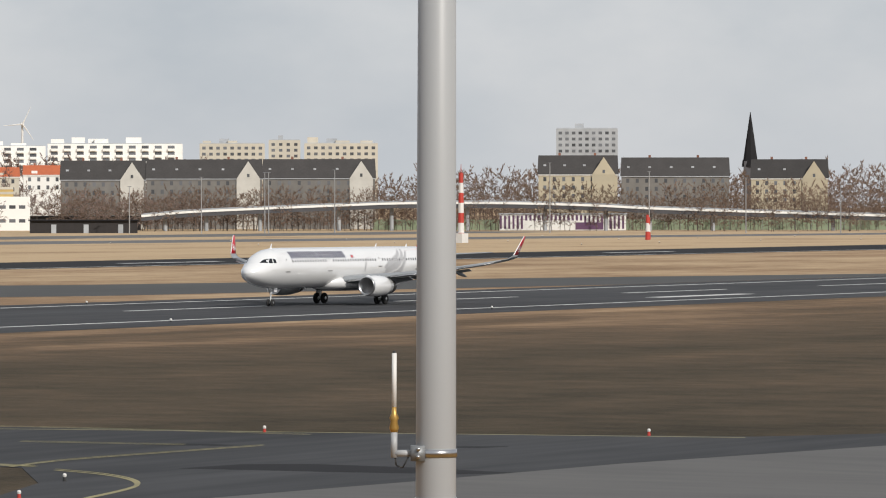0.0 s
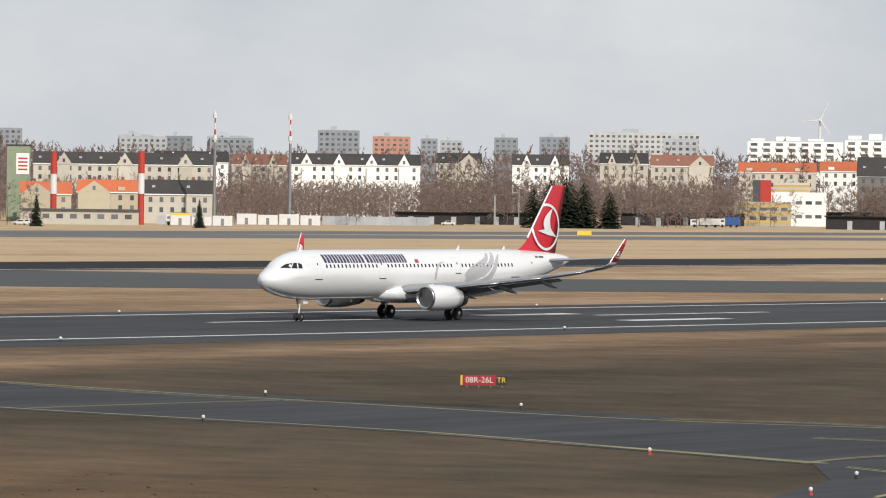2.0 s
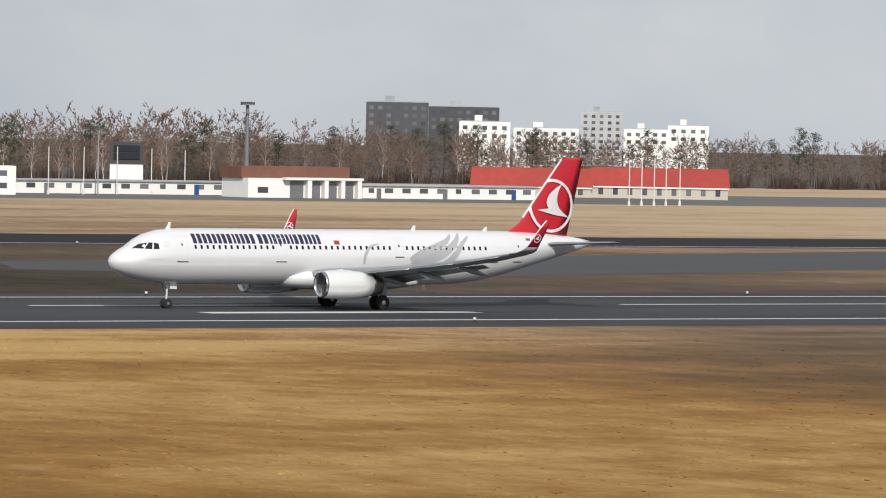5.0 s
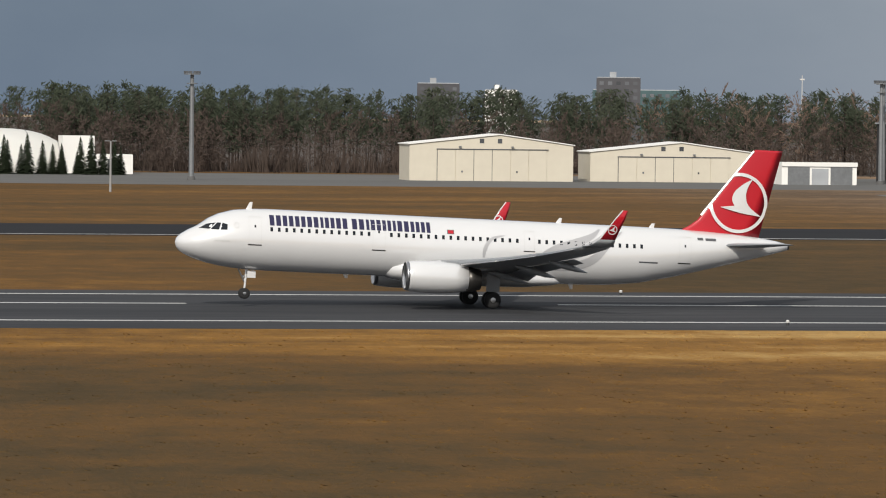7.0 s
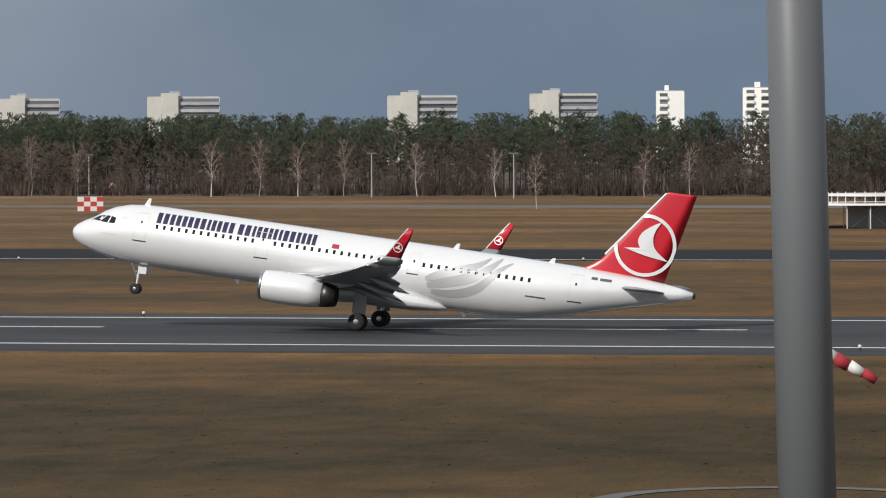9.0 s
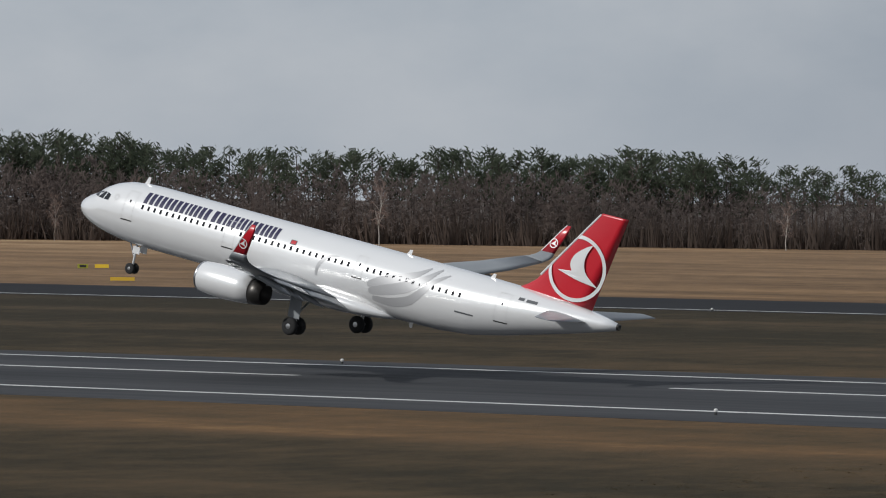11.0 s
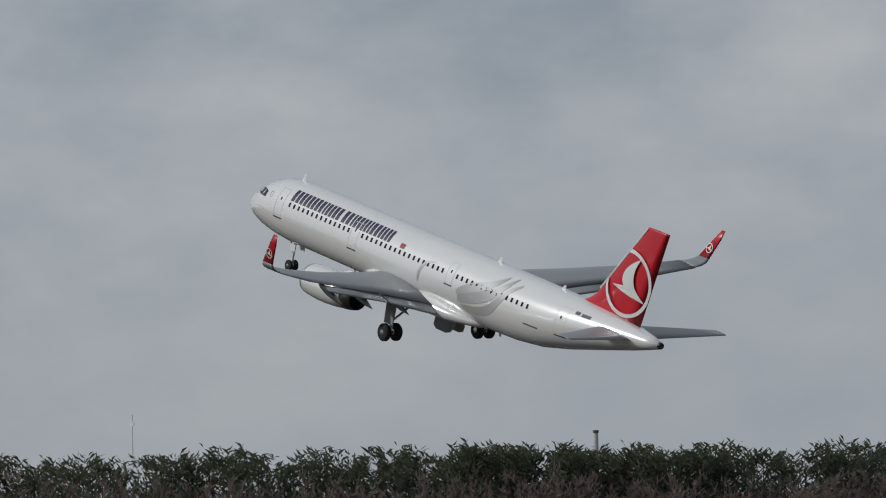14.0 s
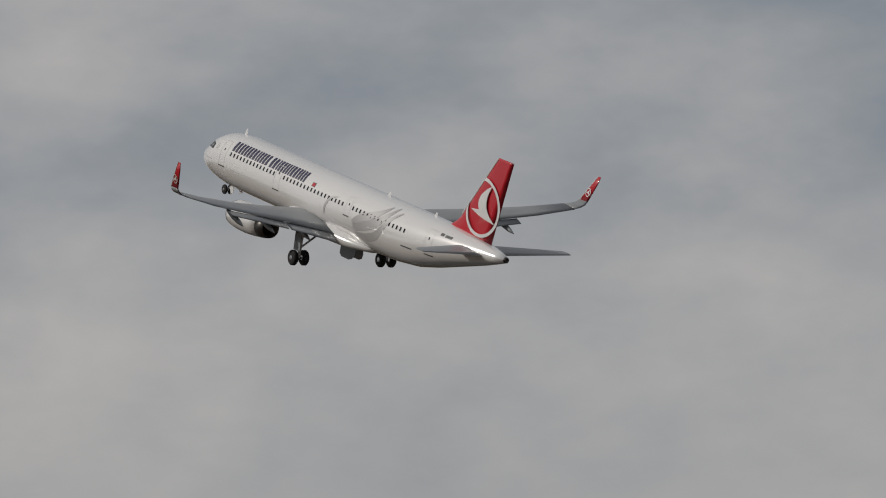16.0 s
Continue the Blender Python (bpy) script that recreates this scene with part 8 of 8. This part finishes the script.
# ---- tufts of the near turf ----
def inside(x, y, poly):
    hit = False
    for (x0, y0), (x1, y1) in zip(poly, poly[1:] + poly[:1]):
        if (y0 > y) != (y1 > y) and x < (x1 - x0) * (y - y0) / (y1 - y0) + x0:
            hit = not hit
    return hit


def turf(count):
    """Short dry tufts over the near field, each of four blades."""
    rg = np.random.default_rng(3)
    tax = TAXI_A + [(286, 316), (240, 316)] + TAXI_B + [(225.5, 180), (208, 172), (208, 130), (330, 110), (330, 150)]
    xy = np.column_stack((rg.uniform(-130, 205, count), rg.uniform(150, 309.5, count)))
    xy = xy[[not (x > 195 and inside(x, y, tax)) and not (x > 200 and y < 172) for x, y in xy]]
    n = len(xy)
    size = rg.uniform(0.5, 1.25, n) ** 1.5
    v = np.zeros((n, 4, 3, 3), dtype=np.float32)
    for b in range(4):
        a = rg.normal(-0.4, 0.5, n)
        ox, oy = rg.normal(0, 0.16, n), rg.normal(0, 0.16, n)
        h, w, lean = 0.045 * size * rg.uniform(0.6, 1.3, n), 0.07 * size, 0.12 * size
        for k, side in ((0, -1), (1, 1)):
            v[:, b, k, 0] = xy[:, 0] + ox + np.cos(a) * w * side
            v[:, b, k, 1] = xy[:, 1] + oy + np.sin(a) * w * side
        v[:, b, 2, 0] = xy[:, 0] + ox + rg.normal(0, 1, n) * lean
        v[:, b, 2, 1] = xy[:, 1] + oy + np.abs(rg.normal(0, 1, n)) * lean
        v[:, b, 2, 2] = h
    f = np.arange(n * 12, dtype=np.int32)
    me = bpy.data.meshes.new("grass_tufts")
    me.vertices.add(n * 12)
    me.vertices.foreach_set("co", v.ravel())
    me.loops.add(n * 12)
    me.loops.foreach_set("vertex_index", f)
    me.polygons.add(n * 4)
    me.polygons.foreach_set("loop_start", np.arange(0, n * 12, 3, dtype=np.int32))
    me.materials.append(GRASS)
    me.update(calc_edges=True)
    tagged(new("grass_tufts", me), "short dry straw-coloured tufts of winter grass", "grass", "", "stuff")


turf(26000)


# ---- what moves ----
FLIGHT = [
    (0, 519.21, 343.49, 0.07, 0.16, -0.01, 1.27),
    (0.5, 489.63, 343.28, 0.08, -0.01, -0.03, 1.27),
    (1, 459.72, 344.76, 0.07, -0.02, 0.01, 1.39),
    (1.5, 429.51, 344.34, 0.06, -0.03, 0.04, 1.52),
    (2, 398.97, 345.63, 0.05, 0.00, 0.09, 1.61),
    (2.5, 368.09, 344.74, 0.03, -0.01, 0.07, 1.61),
    (3, 336.86, 346.03, 0.05, -0.07, 0.03, 1.50),
    (3.5, 305.40, 343.64, 0.01, 0.05, 0.00, 1.41),
    (4, 273.57, 343.64, 0.00, 0.06, 0.00, 1.39),
    (4.5, 241.20, 343.64, 0.00, 0.06, 0.00, 1.39),
    (5, 208.15, 343.64, 0.00, 0.06, 0.00, 1.43),
    (5.5, 174.21, 345.18, 0.00, 0.07, 0.10, 1.63),
    (6, 139.29, 347.97, 0.01, 0.24, 0.19, 1.54),
    (6.5, 103.61, 344.04, 0.04, 0.70, 0.29, 1.39),
    (7, 66.89, 344.90, 0.08, 2.27, 0.36, 1.17),
    (7.5, 30.75, 341.89, 0.13, 3.70, 0.50, 1.03),
    (8, -5.43, 343.94, 0.12, 5.22, 0.67, 0.91),
    (8.5, -41.23, 346.75, 0.14, 6.66, 0.73, 0.75),
    (9, -76.37, 346.49, 0.30, 7.90, 0.54, 0.70),
    (9.5, -111.15, 347.10, 0.57, 9.00, 0.36, 0.83),
    (10, -144.55, 347.64, 1.06, 9.99, 0.25, 0.45),
    (10.5, -176.49, 348.08, 1.92, 10.90, 0.21, -0.30),
    (11, -206.89, 348.38, 3.28, 11.79, 0.18, -1.19),
    (11.5, -235.72, 348.47, 5.31, 12.72, -0.05, -1.88),
    (12, -262.92, 348.35, 8.12, 13.72, -0.84, -1.90),
    (12.5, -283.17, 343.00, 11.68, 14.94, -0.44, -2.57),
    (13, -302.58, 339.59, 15.53, 15.26, -1.26, -2.12),
    (13.5, -321.25, 336.15, 19.79, 15.61, -1.85, -1.34),
    (14, -340.22, 332.71, 24.49, 17.42, -1.82, 0.07),
    (14.5, -362.41, 332.43, 29.29, 18.16, -1.83, 0.26),
    (15, -384.86, 332.26, 34.12, 18.14, -1.64, -0.09),
    (15.5, -408.03, 331.99, 39.22, 18.01, -1.39, -0.01),
    (16, -431.56, 331.74, 44.33, 17.71, -1.10, 0.07),
]


def fly(x, y, z, pitch, bank, turn):
    return pose(x, y, z, 0, 0, turn) @ pose(0, 0, 0, 0, pitch, 0) @ pose(0, 0, 3, -bank, 0, 0) @ pose(0, 0, -3)


# the wing and winglet on the far side of the moving airliner
STARBOARD = [ob.name for ob in airplane.children if ob.name.startswith(("wing", "winglet")) and sum(v.co.y for v in ob.data.vertices) > 1.0]


def motions():
    """The take-off run; the wings bend up as they take the weight."""
    walk(airplane, [(r[0], fly(*r[1:])) for r in FLIGHT])
    # the gear legs stretch as the weight comes off them, and the wheel bays open for retraction
    for ob in airplane.children:
        if ob.name.startswith("main_gear"):
            walk(ob, [(t, pose(0, 0, -drop)) for t, drop in ((0, 0), (8, 0), (8.5, 0.04), (9, 0.22), (9.6, 0.45), (16, 0.45))])
        if ob.name.startswith("nose_gear") and "door" not in ob.name:
            hub = pose(-16.8, 0, 2.2)
            walk(ob, [(t, hub @ pose(0, 0, 0, 0, fold) @ hub.inverted() @ pose(0, 0, -drop)) for t, drop, fold in ((0, 0, 0), (6.3, 0, 0), (7, 0.2, 0), (14.4, 0.2, 0), (15, 0.2, 16), (15.5, 0.2, 36), (16, 0.2, 62))])
        if ob.name.startswith(("wing", "winglet")) and "fairing" not in ob.name:
            hub = pose(0, 2.0 if ob.name in STARBOARD else -2.0, 2.55)
            walk(ob, [(t, hub @ pose(0, 0, 0, lift if ob.name in STARBOARD else -lift) @ hub.inverted()) for t, lift in ((0, 0), (6.5, 0), (8, 0.5), (9, 1.5), (10.5, 3.0), (16, 3.0))])
        if ob.name.startswith("bay_door"):
            side = 1 if ob.location.y > 0 else -1
            walk(ob, [(t, pose(0, side * 0.25, 1.52, -side * turn)) for t, turn in ((0, 0), (13.5, 0), (13.8, 40), (14.1, 80), (16, 80))])


motions()
